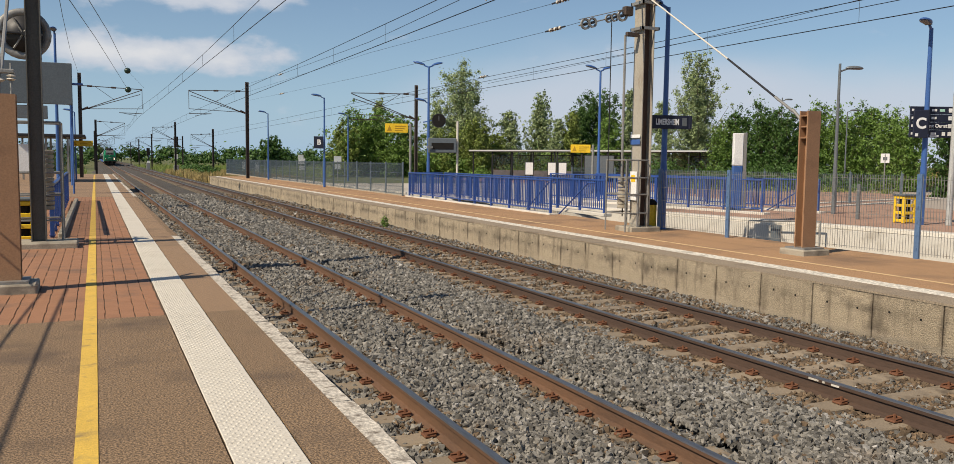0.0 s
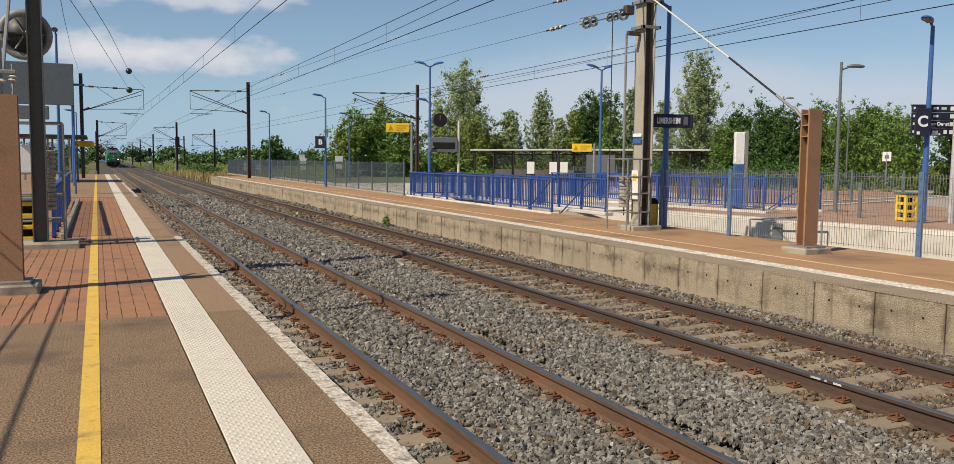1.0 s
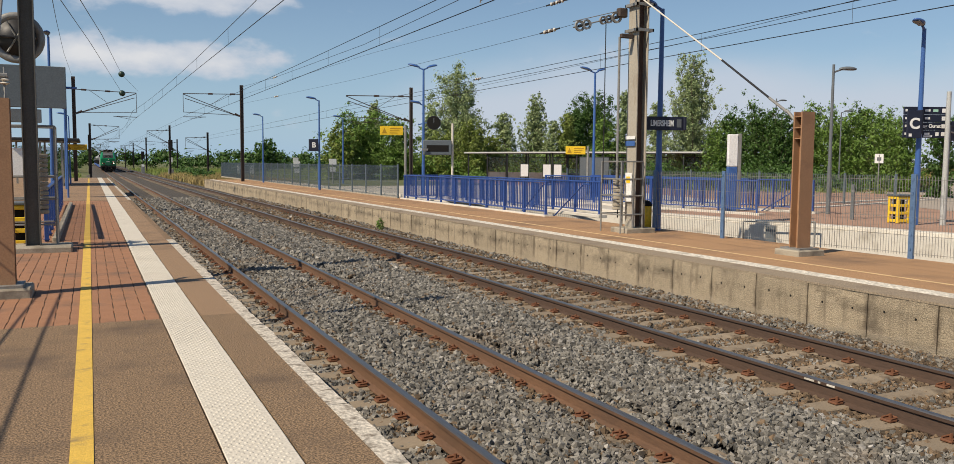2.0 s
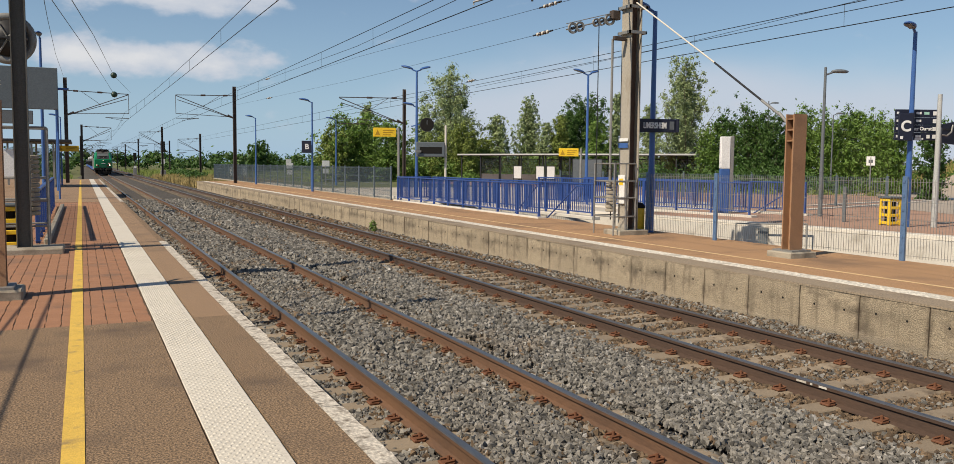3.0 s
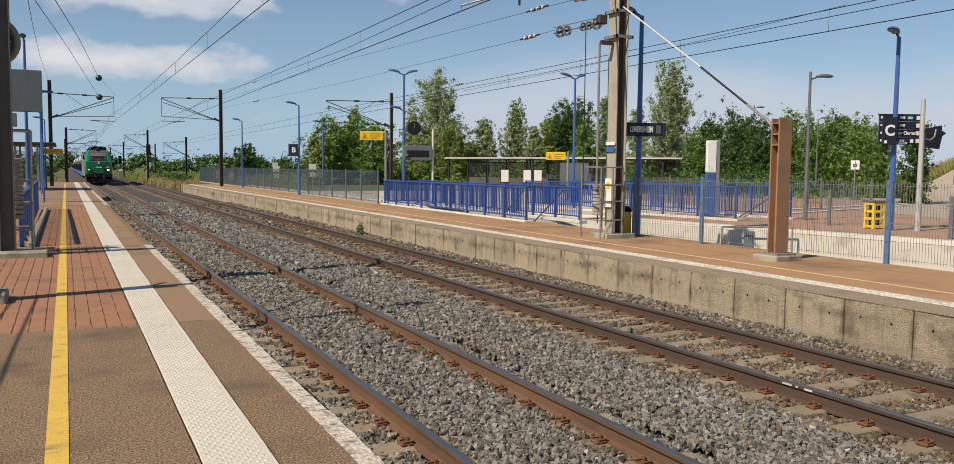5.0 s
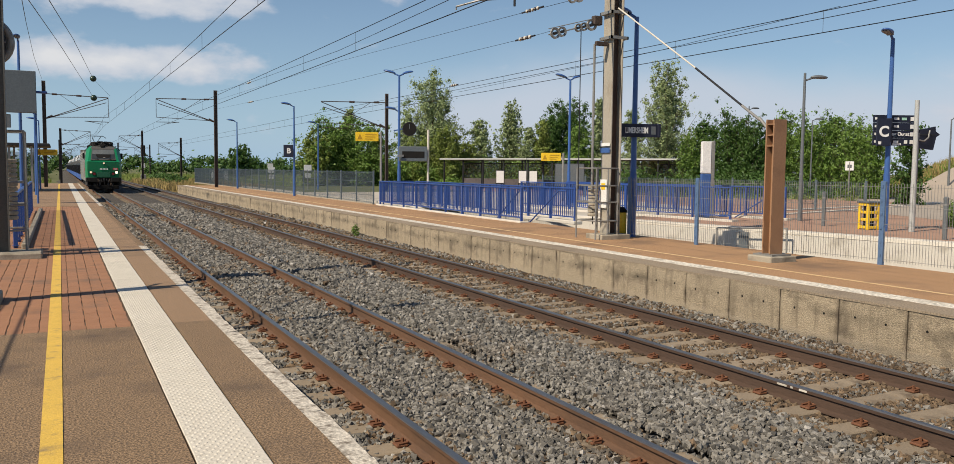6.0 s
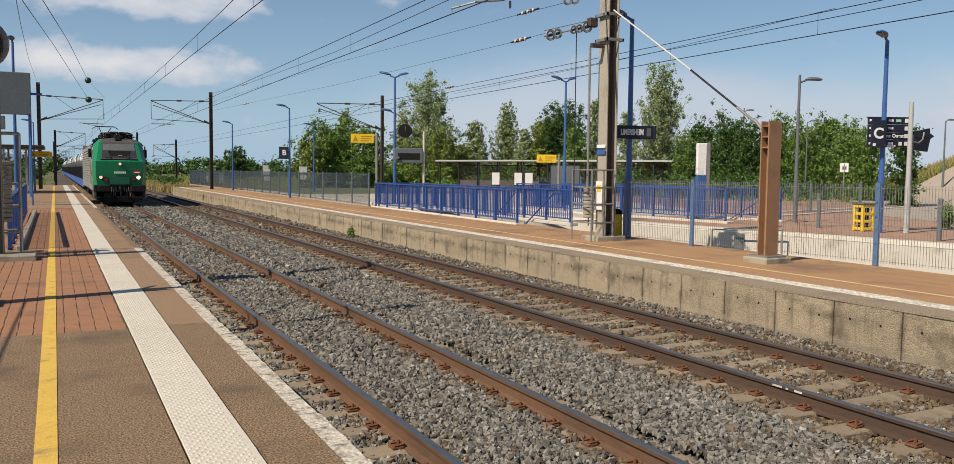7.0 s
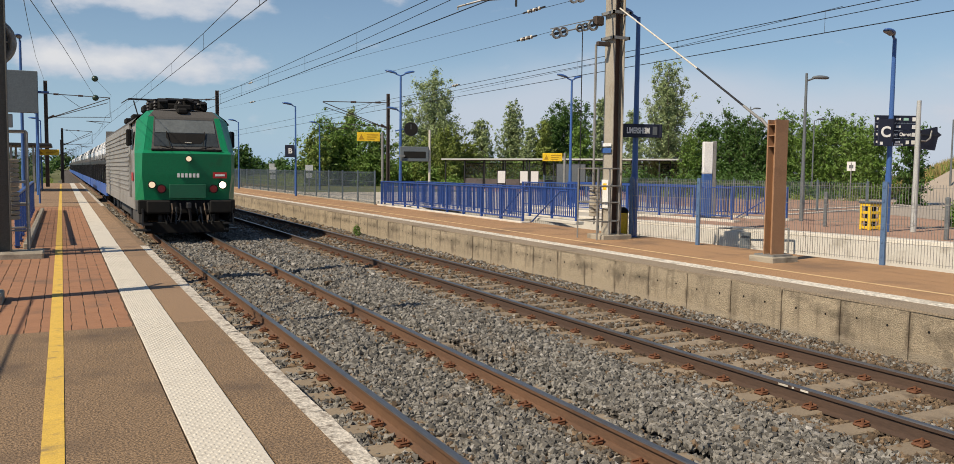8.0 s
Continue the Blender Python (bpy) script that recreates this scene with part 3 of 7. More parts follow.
def tactile_domes(x0, x1, y0, y1, step, z, r, label, material=None):
    nx, ny = int((x1 - x0) / step), int((y1 - y0) / step)
    ii, jj = np.meshgrid(np.arange(nx), np.arange(ny))
    cx = x0 + step * (ii + 0.25 + 0.5 * (jj % 2))
    cy = y0 + step * (jj + 0.5)
    c = np.stack([cx.ravel(), cy.ravel()], -1)
    a = np.arange(6) * np.pi / 3
    ring = np.stack([np.cos(a), np.sin(a)], -1)
    lo = np.concatenate([ring * r, np.zeros((6, 1))], 1)
    hi = np.concatenate([ring * r * 0.55, np.full((6, 1), 0.0045)], 1)
    t = np.concatenate([lo, hi, [[0, 0, 0.005]]])
    v = np.repeat(t[None], len(c), 0)
    v[:, :, :2] += c[:, None]
    v[:, :, 2] += z
    f = []
    for i in range(6):
        j = (i + 1) % 6
        f += [[i, j, 6 + j], [i, 6 + j, 6 + i], [6 + i, 6 + j, 12]]
    f = (np.array(f)[None] + 13 * np.arange(len(c))[:, None, None]).reshape(-1, 3)
    tagged(soup("tactile_dots", v.reshape(-1, 3), 3, f, material or WHITE_STRIP, smooth=True), label, "tactile paving", kind="stuff")


near_platform()
tactile_domes(0.645, 0.995, 3.4, 17.0, 0.045, 0.004, 0.013, "raised off-white dots of the near tactile strip")


def forecourt():
    """The raised paved court behind the fence: a pale kerb wall, brick paving, a pale path."""
    pts = FORECOURT
    bm = B()
    poly = pts + [(60, 75), (60, -8)]
    lo, hi = [bm.verts.new((x, y, -1.2)) for x, y in poly], [bm.verts.new((x, y, -0.004)) for x, y in poly]
    k = len(poly)
    fs = [bm.faces.new(hi)]
    for i in range(k):
        j = (i + 1) % k
        fs.append(bm.faces.new((lo[i], lo[j], hi[j], hi[i])))
    bmesh.ops.recalc_face_normals(bm, faces=fs)
    bmesh.ops.triangulate(bm, faces=[fs[0]])
    single("pavement_forecourt", bm, PLAZA_BRICK, "reddish brick-paved station forecourt", "pavement", kind="structure")
    for (xa, ya), (xb, yb) in zip(pts, pts[1:]):
        d = math.hypot(xb - xa, yb - ya)
        m = Matrix.Translation((xa, ya, 0)) @ Matrix.Rotation(math.atan2(yb - ya, xb - xa), 4, "Z")
        bm = B()
        box(bm, 0, d, -0.04, 0.34, -1.2, -0.10)
        single("wall_forecourt", bm, WHITE_CONC, "pale weathered concrete retaining wall below the forecourt", "wall", kind="structure", at=m)
        bm = B()
        box(bm, 0, d, -0.36, 0.10, -0.10, 0.012, 0.012)
        single("kerb_forecourt", bm, WHITE_CONC, "pale concrete coping along the forecourt wall", "kerb", kind="structure", at=m)
    bm = B()
    bm.faces.new([bm.verts.new(c) for c in ((26.5, 16.5, 0.004), (59.9, 6.0, 0.004), (59.9, 29.0, 0.004), (44.5, 31.2, 0.004), (31.0, 26.0, 0.004))])
    single("path", bm, PATH, "pale pinkish grey path crossing the forecourt", "path", kind="structure")
    bm = B()
    bm.faces.new([bm.verts.new((x, y, 0.002)) for x, y in ((17.2, 24.0), (25.2, 27.2), (30.5, 47.0), (33.5, 56.0), (14.7, 56.0), (14.7, 41.2))])
    single("path", bm, PALE_PAVING, "pale concrete paving beside the underpass stairs", "path", kind="structure")
    bm = B()
    bm.faces.new([bm.verts.new((x, y, 0.002)) for x, y in ((14.7, 56.1), (29.0, 56.1), (27.0, 74.8), (14.7, 74.8))])
    single("verge", bm, GRASS, "green grass verge at the end of the forecourt", "ground", kind="structure")
    for p, q in (((24.6, 25.6), (44.5, 31.4)), ((23.4, 23.4), (31.0, 26.0)), ((31.0, 26.0), (44.5, 31.2))):
        m, d = Matrix.Translation((*p, 0)) @ Matrix.Rotation(math.atan2(q[1] - p[1], q[0] - p[0]), 4, "Z"), math.hypot(q[0] - p[0], q[1] - p[1])
        single("kerb", box(B(), 0, d, -0.09, 0.09, -0.05, 0.05, 0.015), WHITE_CONC, "pale stone kerb along the forecourt path", "kerb", kind="structure", at=m)
    single("siding_floor", box(B(), 13.3, 23, -8, 75, -1.0, -0.86), BALLAST_BED, "sunken gravel strip between platform and forecourt", "ground", kind="structure")


forecourt()


def ramp_road():
    """The pale road that climbs the bank beyond the forecourt."""
    bm = B()
    xs, ys = [43 + 2 * i for i in range(16)], [4 + 2 * i for i in range(18)]
    rows = [[bm.verts.new((x, y, max(0.006, rise(x, y) - 0.66))) for x in xs] for y in ys]
    for a, b in zip(rows, rows[1:]):
        for i in range(len(xs) - 1):
            bm.faces.new((a[i], a[i + 1], b[i + 1], b[i]))
    single("road", bm, PATH, "pale pinkish grey road climbing the grassy bank", "road", kind="structure", smooth=True)


ramp_road()


def far_platform():
    z = PLAT_2
    slab("platform_far", EDGE_2 + 0.12, 13.45, -14, 80, -1.1, z - 0.03, CONCRETE, "grey concrete body of the far platform", "platform")
    slab("pavement_far", 9.93 - .58 + .0, 9.88, -14, 80, z - 0.03, z, EDGE_BAND, "grey brown concrete band along the platform edge", "pavement")
    slab("tactile_strip", 9.885, 10.22, -14, 80, z - 0.03, z + 0.004, FAR_STRIP, "pale tactile strip along the far platform", "tactile paving")
    slab("pavement_far", 10.225, 13.45, -14, 80, z - 0.03, z, ORANGE, "orange-brown gritty platform surface", "pavement")
    slab("yellow_line", 10.92, 11.01, -14, 78, z + 0.0035, z + 0.0055, PALE_LINE, "thin faded pale yellow line on the far platform", "line marking")


far_platform()
tactile_domes(9.89, 10.21, 4.0, 20.0, 0.08, PLAT_2 + 0.004, 0.022, "raised pale dots of the far tactile strip", FAR_STRIP)

# ---------------------------------------------------------------- fences, railings, poles


def between(p, q):
    """A pose at p whose x axis runs to q on the level, and the length."""
    d = math.hypot(q[0] - p[0], q[1] - p[1])
    return Matrix.Translation(Vector(p)) @ Matrix.Rotation(math.atan2(q[1] - p[1], q[0] - p[0]), 4, "Z"), d


def railing(p, q, bays, label, group="blue railings", kerb=True, h=1.06):
    m, d = between(p, q)
    r = base("railing", label, "railing", m, group)
    bm = B()
    box(bm, -0.03, 0.03, -0.04, 0.04, -0.06, h, 0.006)
    box(bm, -0.06, 0.06, -0.06, 0.06, -0.0, 0.012)
    post = finish(bm, "post", BLUE)
    bm = B()
    box(bm, -0.014, 0.014, -0.011, 0.011, 0.13, h - 0.05)
    bal = finish(bm, "baluster", BLUE)
    step = d / bays
    for i in range(bays + 1):
        o = new("post", post)
        o.parent, o.matrix_basis = r, pose(i * step, 0, 0.04)
    n = int(d / 0.118)
    for i in range(n):
        x = (i + 0.5) * d / n
        if min(x % step, step - x % step) > 0.05:
            o = new("baluster", bal)
            o.parent, o.matrix_basis = r, pose(x, 0, 0.04)
    part("top_rail", box(B(), -0.04, d + 0.04, -0.045, 0.045, h, h + 0.05, 0.01), BLUE, r)
    part("bottom_rail", box(B(), 0, d, -0.02, 0.02, 0.14, 0.18), BLUE, r)
    if kerb:
        bm = B()
        box(bm, -0.2, d + 0.2, -0.16, 0.16, -0.06, 0.05, 0.012)
        single("kerb", bm, WHITE_CONC, "white painted concrete kerb under a blue railing", "kerb", kind="structure", at=m)
    return r


railing((13.1, 23.4, PLAT_2), (13.1, 36.6, PLAT_2), 9, "bright blue steel railing with upright bars beside the stairwell")
railing((14.85, 23.0, PLAT_2), (14.85, 36.6, PLAT_2), 9, "bright blue steel railing behind the stairwell")
railing((13.25, 36.6, PLAT_2), (14.7, 36.6, PLAT_2), 1, "short blue railing closing the stairwell end", kerb=False)
railing((19.62, 21.1, 0.02), (17.9, 32.0, 0.02), 7, "bright blue steel railing on the forecourt kerb")
railing((22.15, 21.2, 0.02), (20.4, 32.3, 0.02), 7, "bright blue railing round the forecourt stairs")


def handrail(p, q, label):
    r = base("handrail", label, "handrail", Matrix.Translation(p))
    v = Vector(q) - Vector(p)
    bm = B()
    rod(bm, (0, 0, 0), v, 0.024, seg=8)
    rod(bm, v, v + Vector((0, -0.45, 0)), 0.024, seg=8)
    part("rail", bm, BLUE, r)
    for k in (0.15, 0.85):
        part("bracket", rod(B(), v * k, v * k - Vector((0, 0, 0.5)), 0.016, seg=6), BLUE, r)
    return r


handrail((14.6, 26.4, -0.75), (14.6, 23.6, 0.95), "sloping blue handrail down the underpass stairs")
handrail((13.3, 26.6, -0.75), (13.3, 23.9, 0.95), "sloping blue handrail inside the stairwell")
handrail((21.4, 24.2, -0.7), (21.9, 21.4, 0.95), "sloping blue handrail of the forecourt stairs")


def wire_panel(d, h, step, t):
    bm = B()
    n = int(d / step)
    for i in range(n + 1):
        x = i * d / n
        box(bm, x - t, x + t, -t, t, 0.06, h - 0.02)
    for z in (0.10, 0.42, 0.74, 1.06, h - 0.08):
        box(bm, 0, d, -2.6 * t, -1.0 * t, z - t, z + t)
        box(bm, 0, d, 1.0 * t, 2.6 * t, z - t, z + t)
    return finish(bm, "mesh_panel", STEEL if t < 0.0035 else FENCE_BLUE)


def fence(pts_y, x_of, label, step, t, post_mat, h=1.5, width=0.05):
    f = base("fence", label, "fence", pose(0, 0, PLAT_2), group="platform fences")
    bm = B()
    box(bm, -width * 0.6, width * 0.6, -width, width, -0.05, h + 0.02, 0.006)
    for k in range(6):
        box(bm, -width * 0.6 - 0.012, -width * 0.6, -0.02, 0.02, 0.15 + k * 0.25, 0.2 + k * 0.25)
    post = finish(bm, "post", post_mat)
    cache = {}
    for a, b in zip(pts_y, pts_y[1:]):
        m, d = between((x_of(a), a, 0), (x_of(b), b, 0))
        key = round(d, 2)
        if key not in cache:
            cache[key] = wire_panel(d, h, step, t)
        o = new("mesh_panel", cache[key])
        o.parent, o.matrix_basis = f, m
    for y in pts_y:
        o = new("post", post)
        o.parent, o.matrix_basis = f, pose(x_of(y), y, 0)
    part("kerb", box(B(), x_of(pts_y[0]) - 0.06, x_of(pts_y[0]) + 0.06, min(pts_y), max(pts_y), -0.06, 0.05), CONCRETE, f) if abs(x_of(pts_y[0]) - x_of(pts_y[-1])) < 0.01 else None
    return f


fence([17.32, 15.05, 12.78, 10.52, 8.25, 5.98, 3.7, 1.4], lambda y: 13.0 + (15.05 - y) * 0.09, "galvanised wire mesh fence on blue steel posts along the far platform", 0.055, 0.0030, FENCE_POST)
fence([37.4 + 2.52 * i for i in range(24)], lambda y: 13.05, "long blue-grey wire mesh fence along the far platform", 0.1, 0.0060, FENCE_BLUE, 1.55)
fence([24.0 + 2.5 * i for i in range(11)], lambda y: 26.0 - 0.02 * y + 4.0, "grey mesh fence in front of the bushes beyond the forecourt", 0.1, 0.0038, FENCE_BLUE, 1.35)


def concrete_foot(parent, w, d, h=0.16, at=(0, 0)):
    return part("foundation", box(B(), at[0] - w / 2, at[0] + w / 2, at[1] - d / 2, at[1] + d / 2, -0.1, h, 0.02), CONCRETE, parent, "grey concrete foundation block")


def anchor_beam(at, label, h=2.68):
    """A short brown rolled beam on a concrete block, tied by a guy."""
    a = base("anchor_beam", label, "anchor post", at, group="anchor beams")
    concrete_foot(a, 0.66, 0.6, 0.11)
    bm = B()
    ibeam(bm, 0, 0, 0.1, h, 0.31, 0.21, 0.028, 0.02, along="y")
    part("beam", bm, BROWN, a, "brown painted steel beam")
    for z in (h - 0.5, h - 0.3, h - 0.1):
        part("stiffener", box(B(), -0.145, -0.012, -0.075, 0.075, z, z + 0.02), BROWN, a)
        part("stiffener", box(B(), 0.012, 0.145, -0.075, 0.075, z, z + 0.02), BROWN, a)
    part("base_plate", box(B(), -0.24, 0.24, -0.24, 0.24, 0.11, 0.14), STEEL, a)
    part("eye_bolt", rod(B(), (-0.09, 0.1, h - 0.18), (-0.09, 0.34, h + 0.04), 0.03, seg=8), STEEL, a)
    return a


anchor_beam(pose(11.98, 11.75, PLAT_2), "short brown steel anchor beam standing on the far platform", 2.64)
anchor_beam(pose(-0.98, 11.3, 0.0), "short tan steel anchor beam standing on the near platform", 2.31)


def fork_insulators():
    """A yoke of porcelain insulators where the near guy meets its beam."""
    y = base("guy_yoke", "steel yoke with pale porcelain insulators on the near anchor beam", "insulator", pose(-0.98, 11.3, 2.31))
    for x in (-0.13, 0.11):
        part("insulator_rod", rod(B(), (x, 0, -0.02), (x, 0.02, 0.36), 0.016, seg=6), STEEL, y)
        for z in (0.16, 0.2):
            part("insulator_disc", lathe(B(), [(0.03, z), (0.055, z + 0.015), (0.03, z + 0.03)], 12, Matrix.Translation((x, 0.01, 0))), WHITE_CONC, y)
    part("yoke_bar", box(B(), -0.17, 0.15, -0.03, 0.05, 0.24, 0.29, 0.01), STEEL, y)
    part("insulator_disc", lathe(B(), [(0.03, 0.14), (0.06, 0.16), (0.03, 0.19)], 12, Matrix.Translation((-0.01, 0.02, 0))), WHITE_CONC, y)
    part("centre_rod", rod(B(), (-0.01, 0.02, -0.02), (-0.01, 0.06, 0.6), 0.018, seg=6), STEEL, y)


fork_insulators()


def mast_big(at):
    m = base("catenary_mast", "tall weathered grey steel catenary mast on the far platform", "catenary mast", at, group="catenary masts")
    concrete_foot(m, 0.85, 0.7, 0.12, (-0.05, 0))
    bm = B()
    ibeam(bm, 0, 0, 0.1, 8.4, 0.40, 0.30, 0.022, 0.016, along="x")
    part("column", bm, MAST_GREY, m)
    # Thin plates whose dark colour carries the web's rust and its shade.
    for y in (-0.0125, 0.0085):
        part("web_face", box(B(), -0.1275, 0.1275, y, y + 0.004, 0.13, 8.38), MAST_RUST_SHADE, m, "rusty web of the mast with shade put into its colour")
    for z in (4.82, 5.42, 7.6):
        bm = B()
        box(bm, -0.24, 0.26, -0.25, -0.22, z, z + 0.07)
        box(bm, -0.24, 0.26, 0.22, 0.25, z, z + 0.07)
        box(bm, -0.24, -0.20, -0.25, 0.25, z, z + 0.07)
        box(bm, 0.22, 0.26, -0.25, 0.25, z, z + 0.07)
        part("collar", bm, STEEL, m)
    part("bracket", box(B(), -0.52, -0.18, -0.05, 0.05, 4.66, 4.76, 0.01), MAST_DARK, m)
    part("blue_band", box(B(), -0.19, -0.186, -0.2, 0.2, 2.1, 2.22), BLUE_LT, m)
    part("white_band", box(B(), -0.19, -0.186, -0.2, 0.2, 2.26, 2.34), WHITE, m)
    part("warning_plate", box(B(), -0.2, -0.188, -0.12, 0.16, 0.75, 1.45), WHITE, m, "white enamel plate with a yellow warning mark")
    part("warning_mark", box(B(), -0.206, -0.2, -0.06, 0.10, 1.2, 1.36), YELLOW, m)
    # the pulley block of the tensioning gear, out towards the track
    for x, z, r in ((-0.42, 5.2, 0.14), (-0.64, 5.14, 0.10), (-0.8, 5.1, 0.10), (-1.26, 4.97, 0.12), (-1.45, 4.92, 0.13)):
        mm = Matrix.Translation((x, 0.34, z)) @ Matrix.Rotation(radians(90), 4, "X")
        pl = part("pulley", lathe(B(), [(r * 0.62, -0.02), (r, -0.028), (r * 0.9, 0), (r, 0.028), (r * 0.62, 0.02)], 18, mm, False), STEEL, m)
        part("pulley_hub", rod(B(), (x, 0.29, z), (x, 0.39, z), r * 0.3, seg=8), DARK, pl)
    bm = B()
    rod(bm, (-0.2, 0.34, 5.27), (-1.6, 0.4, 4.88), 0.016, seg=6)
    rod(bm, (-0.2, 0.34, 5.40), (-1.6, 0.4, 5.02), 0.010, seg=6)
    part("pulley_strap", bm, STEEL, m)
    part("pulley_bracket", box(B(), -0.40, -0.16, 0.24, 0.40, 5.2, 5.42, 0.02), MAST_DARK, m)
    # registration tube and steady arm over the far track, and a second pulley pair higher up
    part("registration_tube", tube(B(), [Vector((-0.2, 0, 6.3)), Vector((-3.0, -1.2, 5.4)), Vector((-3.9, -1.4, 5.19))], 0.028, 6), STEEL, m)
    part("drop_bracket", rod(B(), (-3.51, -1.4, 5.22), (-3.51, -1.4, 5.07), 0.025, seg=6), DARK, m)
    part("steady_arm", tube(B(), [Vector((-3.7, -1.5, 5.2)), Vector((-4.43, -1.6, 5.07)), Vector((-4.76, -1.2, 4.98)), Vector((-4.76, -1.2, 4.92))], 0.02, 6), STEEL, m)
    for x, z, r in ((-0.75, 5.84, 0.12), (-0.95, 5.80, 0.12)):
        mm = Matrix.Translation((x, 0.4, z)) @ Matrix.Rotation(radians(90), 4, "X")
        part("pulley", lathe(B(), [(r * 0.62, -0.02), (r, -0.028), (r * 0.9, 0), (r, 0.028), (r * 0.62, 0.02)], 18, mm, False), STEEL, m)
    part("tension_cable", rod(B(), (-0.72, 0.34, 1.2), (-0.72, 0.34, 5.2), 0.012, seg=5), WIRE, m)
    part("guide_tube", rod(B(), (-0.48, 0.1, 1.2), (-0.48, 0.1, 4.7), 0.03, seg=8), STEEL, m)
    return m


mast_big(pose(12.12, 17.2, PLAT_2))


def cage(at, label, w, dp, h):
    """Tube guard round the stack of tensioning weights."""
    c = base("weight_guard", label, "guard cage", at, group="weight guards")
    for x in (0, w):
        for y in (0, dp):
            part("upright", rod(B(), (x, y, 0), (x, y, h), 0.02, seg=6), STEEL, c)
    part("upright", rod(B(), (w * 0.55, 0, 0), (w * 0.55, 0, h), 0.02, seg=6), STEEL, c)
    for z in (0.45, 0.9, 1.3, h):
        bm = B()
        k = [(0, 0, z), (w, 0, z), (w, dp, z), (0, dp, z)]
        for i in range(4):
            rod(bm, k[i], k[(i + 1) % 4], 0.018, seg=6)
        part("hoop", bm, STEEL, c)
    return c


def weights(at, label, n=11, z0=0.55, r=0.17):
    w = base("weight_stack", label, "counterweight", at, group="tensioning weights")
    for i in range(n):
        bm = B()
        lathe(bm, [(r * 0.9, z0 + i * 0.085), (r, z0 + i * 0.085 + 0.015), (r, z0 + i * 0.085 + 0.06), (r * 0.9, z0 + i * 0.085 + 0.072)], 14)
        part("weight_disc", bm, CONCRETE, w)
    part("rod", rod(B(), (0, 0, 0.35), (0, 0, z0 + n * 0.085 + 0.5), 0.015, seg=6), WIRE, w)
    return w


cage(pose(11.5, 16.9, PLAT_2), "grey steel tube cage round the tensioning weights", 0.62, 0.85, 1.72)
weights(pose(11.75, 17.4, PLAT_2), "stack of pale concrete tensioning weights in a cage", 9, 0.55, 0.13)
cage(pose(-1.42, 16.95, 0), "grey steel tube cage beside the near mast", 0.86, 0.75, 2.2)
weights(pose(-0.86, 17.4, 0), "stack of grey concrete tensioning weights in a cage", 13, 0.62)


def near_mast():
    m = base("catenary_mast", "dark grey steel catenary mast on a concrete block", "catenary mast", pose(-0.93, 16.75, 0), group="catenary masts")
    concrete_foot(m, 1.0, 0.9, 0.1, (0.12, 0.0))
    bm = B()
    ibeam(bm, 0, 0, 0.08, 8.2, 0.24, 0.24, 0.018, 0.014, along="x")
    part("column", bm, MAST_OLIVE, m)
    # tension wheel
    bm = B()
    mm = Matrix.Translation((-0.16, 0.22, 3.72)) @ Matrix.Rotation(radians(90), 4, "X")
    lathe(bm, [(0.30, -0.03), (0.42, -0.05), (0.44, -0.02), (0.40, 0.0), (0.44, 0.02), (0.42, 0.05), (0.30, 0.03)], 28, mm, False)
    part("wheel_rim", bm, STEEL, m, "grey grooved rim of the tension wheel", True)
    bm = B()
    lathe(bm, [(0.05, -0.06), (0.30, -0.045), (0.31, 0.045), (0.05, 0.06)], 24, mm)
    part("wheel_drum", bm, DARK, m, smooth=True)
    for k in range(6):
        a = k * math.pi / 3
        part("spoke", rod(B(), (-0.16, 0.16, 3.72), (-0.16 + 0.3 * math.cos(a), 0.16, 3.72 + 0.3 * math.sin(a)), 0.018, seg=5), STEEL, m)
    part("axle", rod(B(), (-0.16, 0.1, 3.72), (-0.16, 0.3, 3.72), 0.035, seg=8), DARK, m)
    part("arm", rod(B(), (-0.16, 0.12, 3.72), (-0.85, 0.12, 3.74), 0.02, seg=6), DARK, m)


near_mast()


def wire(pts, r, label, name="wire", material=None, sag=0.0, seg=4):
    """A hanging line through points, one thin tube."""
    line = [Vector(pts[0])]
    for p, q in zip(pts, pts[1:]):
        p, q = Vector(p), Vector(q)
        n = 12 if sag else 1
        line += [p.lerp(q, i / n) - Vector((0, 0, 4 * sag * (i / n) * (1 - i / n))) for i in range(1, n + 1)]
    return single(name, tube(B(), line, r, seg), material or WIRE, label, "wire")


def overhead(x, z_c, z_m, stag, ys, label, sag=1.0):
    """Contact wire, carrying wire sagging from support to support, and droppers."""
    o = base("overhead_line", label, "overhead line", pose(0, 0, 0), group="overhead lines")
    low, high = [], []
    for k, (a, b) in enumerate(zip(ys, ys[1:])):
        s0, s1 = stag * (-1) ** k, stag * (-1) ** (k + 1)
        n = 10
        for i in range(n + (b == ys[-1])):
            t = i / n
            p = Vector((x + s0 + (s1 - s0) * t, a + (b - a) * t, z_m - 4 * sag * t * (1 - t)))
            high.append(p)
            low.append(Vector((p.x, p.y, z_c)))
            if 0 < i < n and a > -40 and b < 260:
                part("dropper", rod(B(), low[-1], p, 0.005, seg=3), WIRE, o)
    part("contact_wire", tube(B(), low, 0.011), WIRE, o)
    part("carrying_wire", tube(B(), high, 0.010), WIRE, o)
    return o


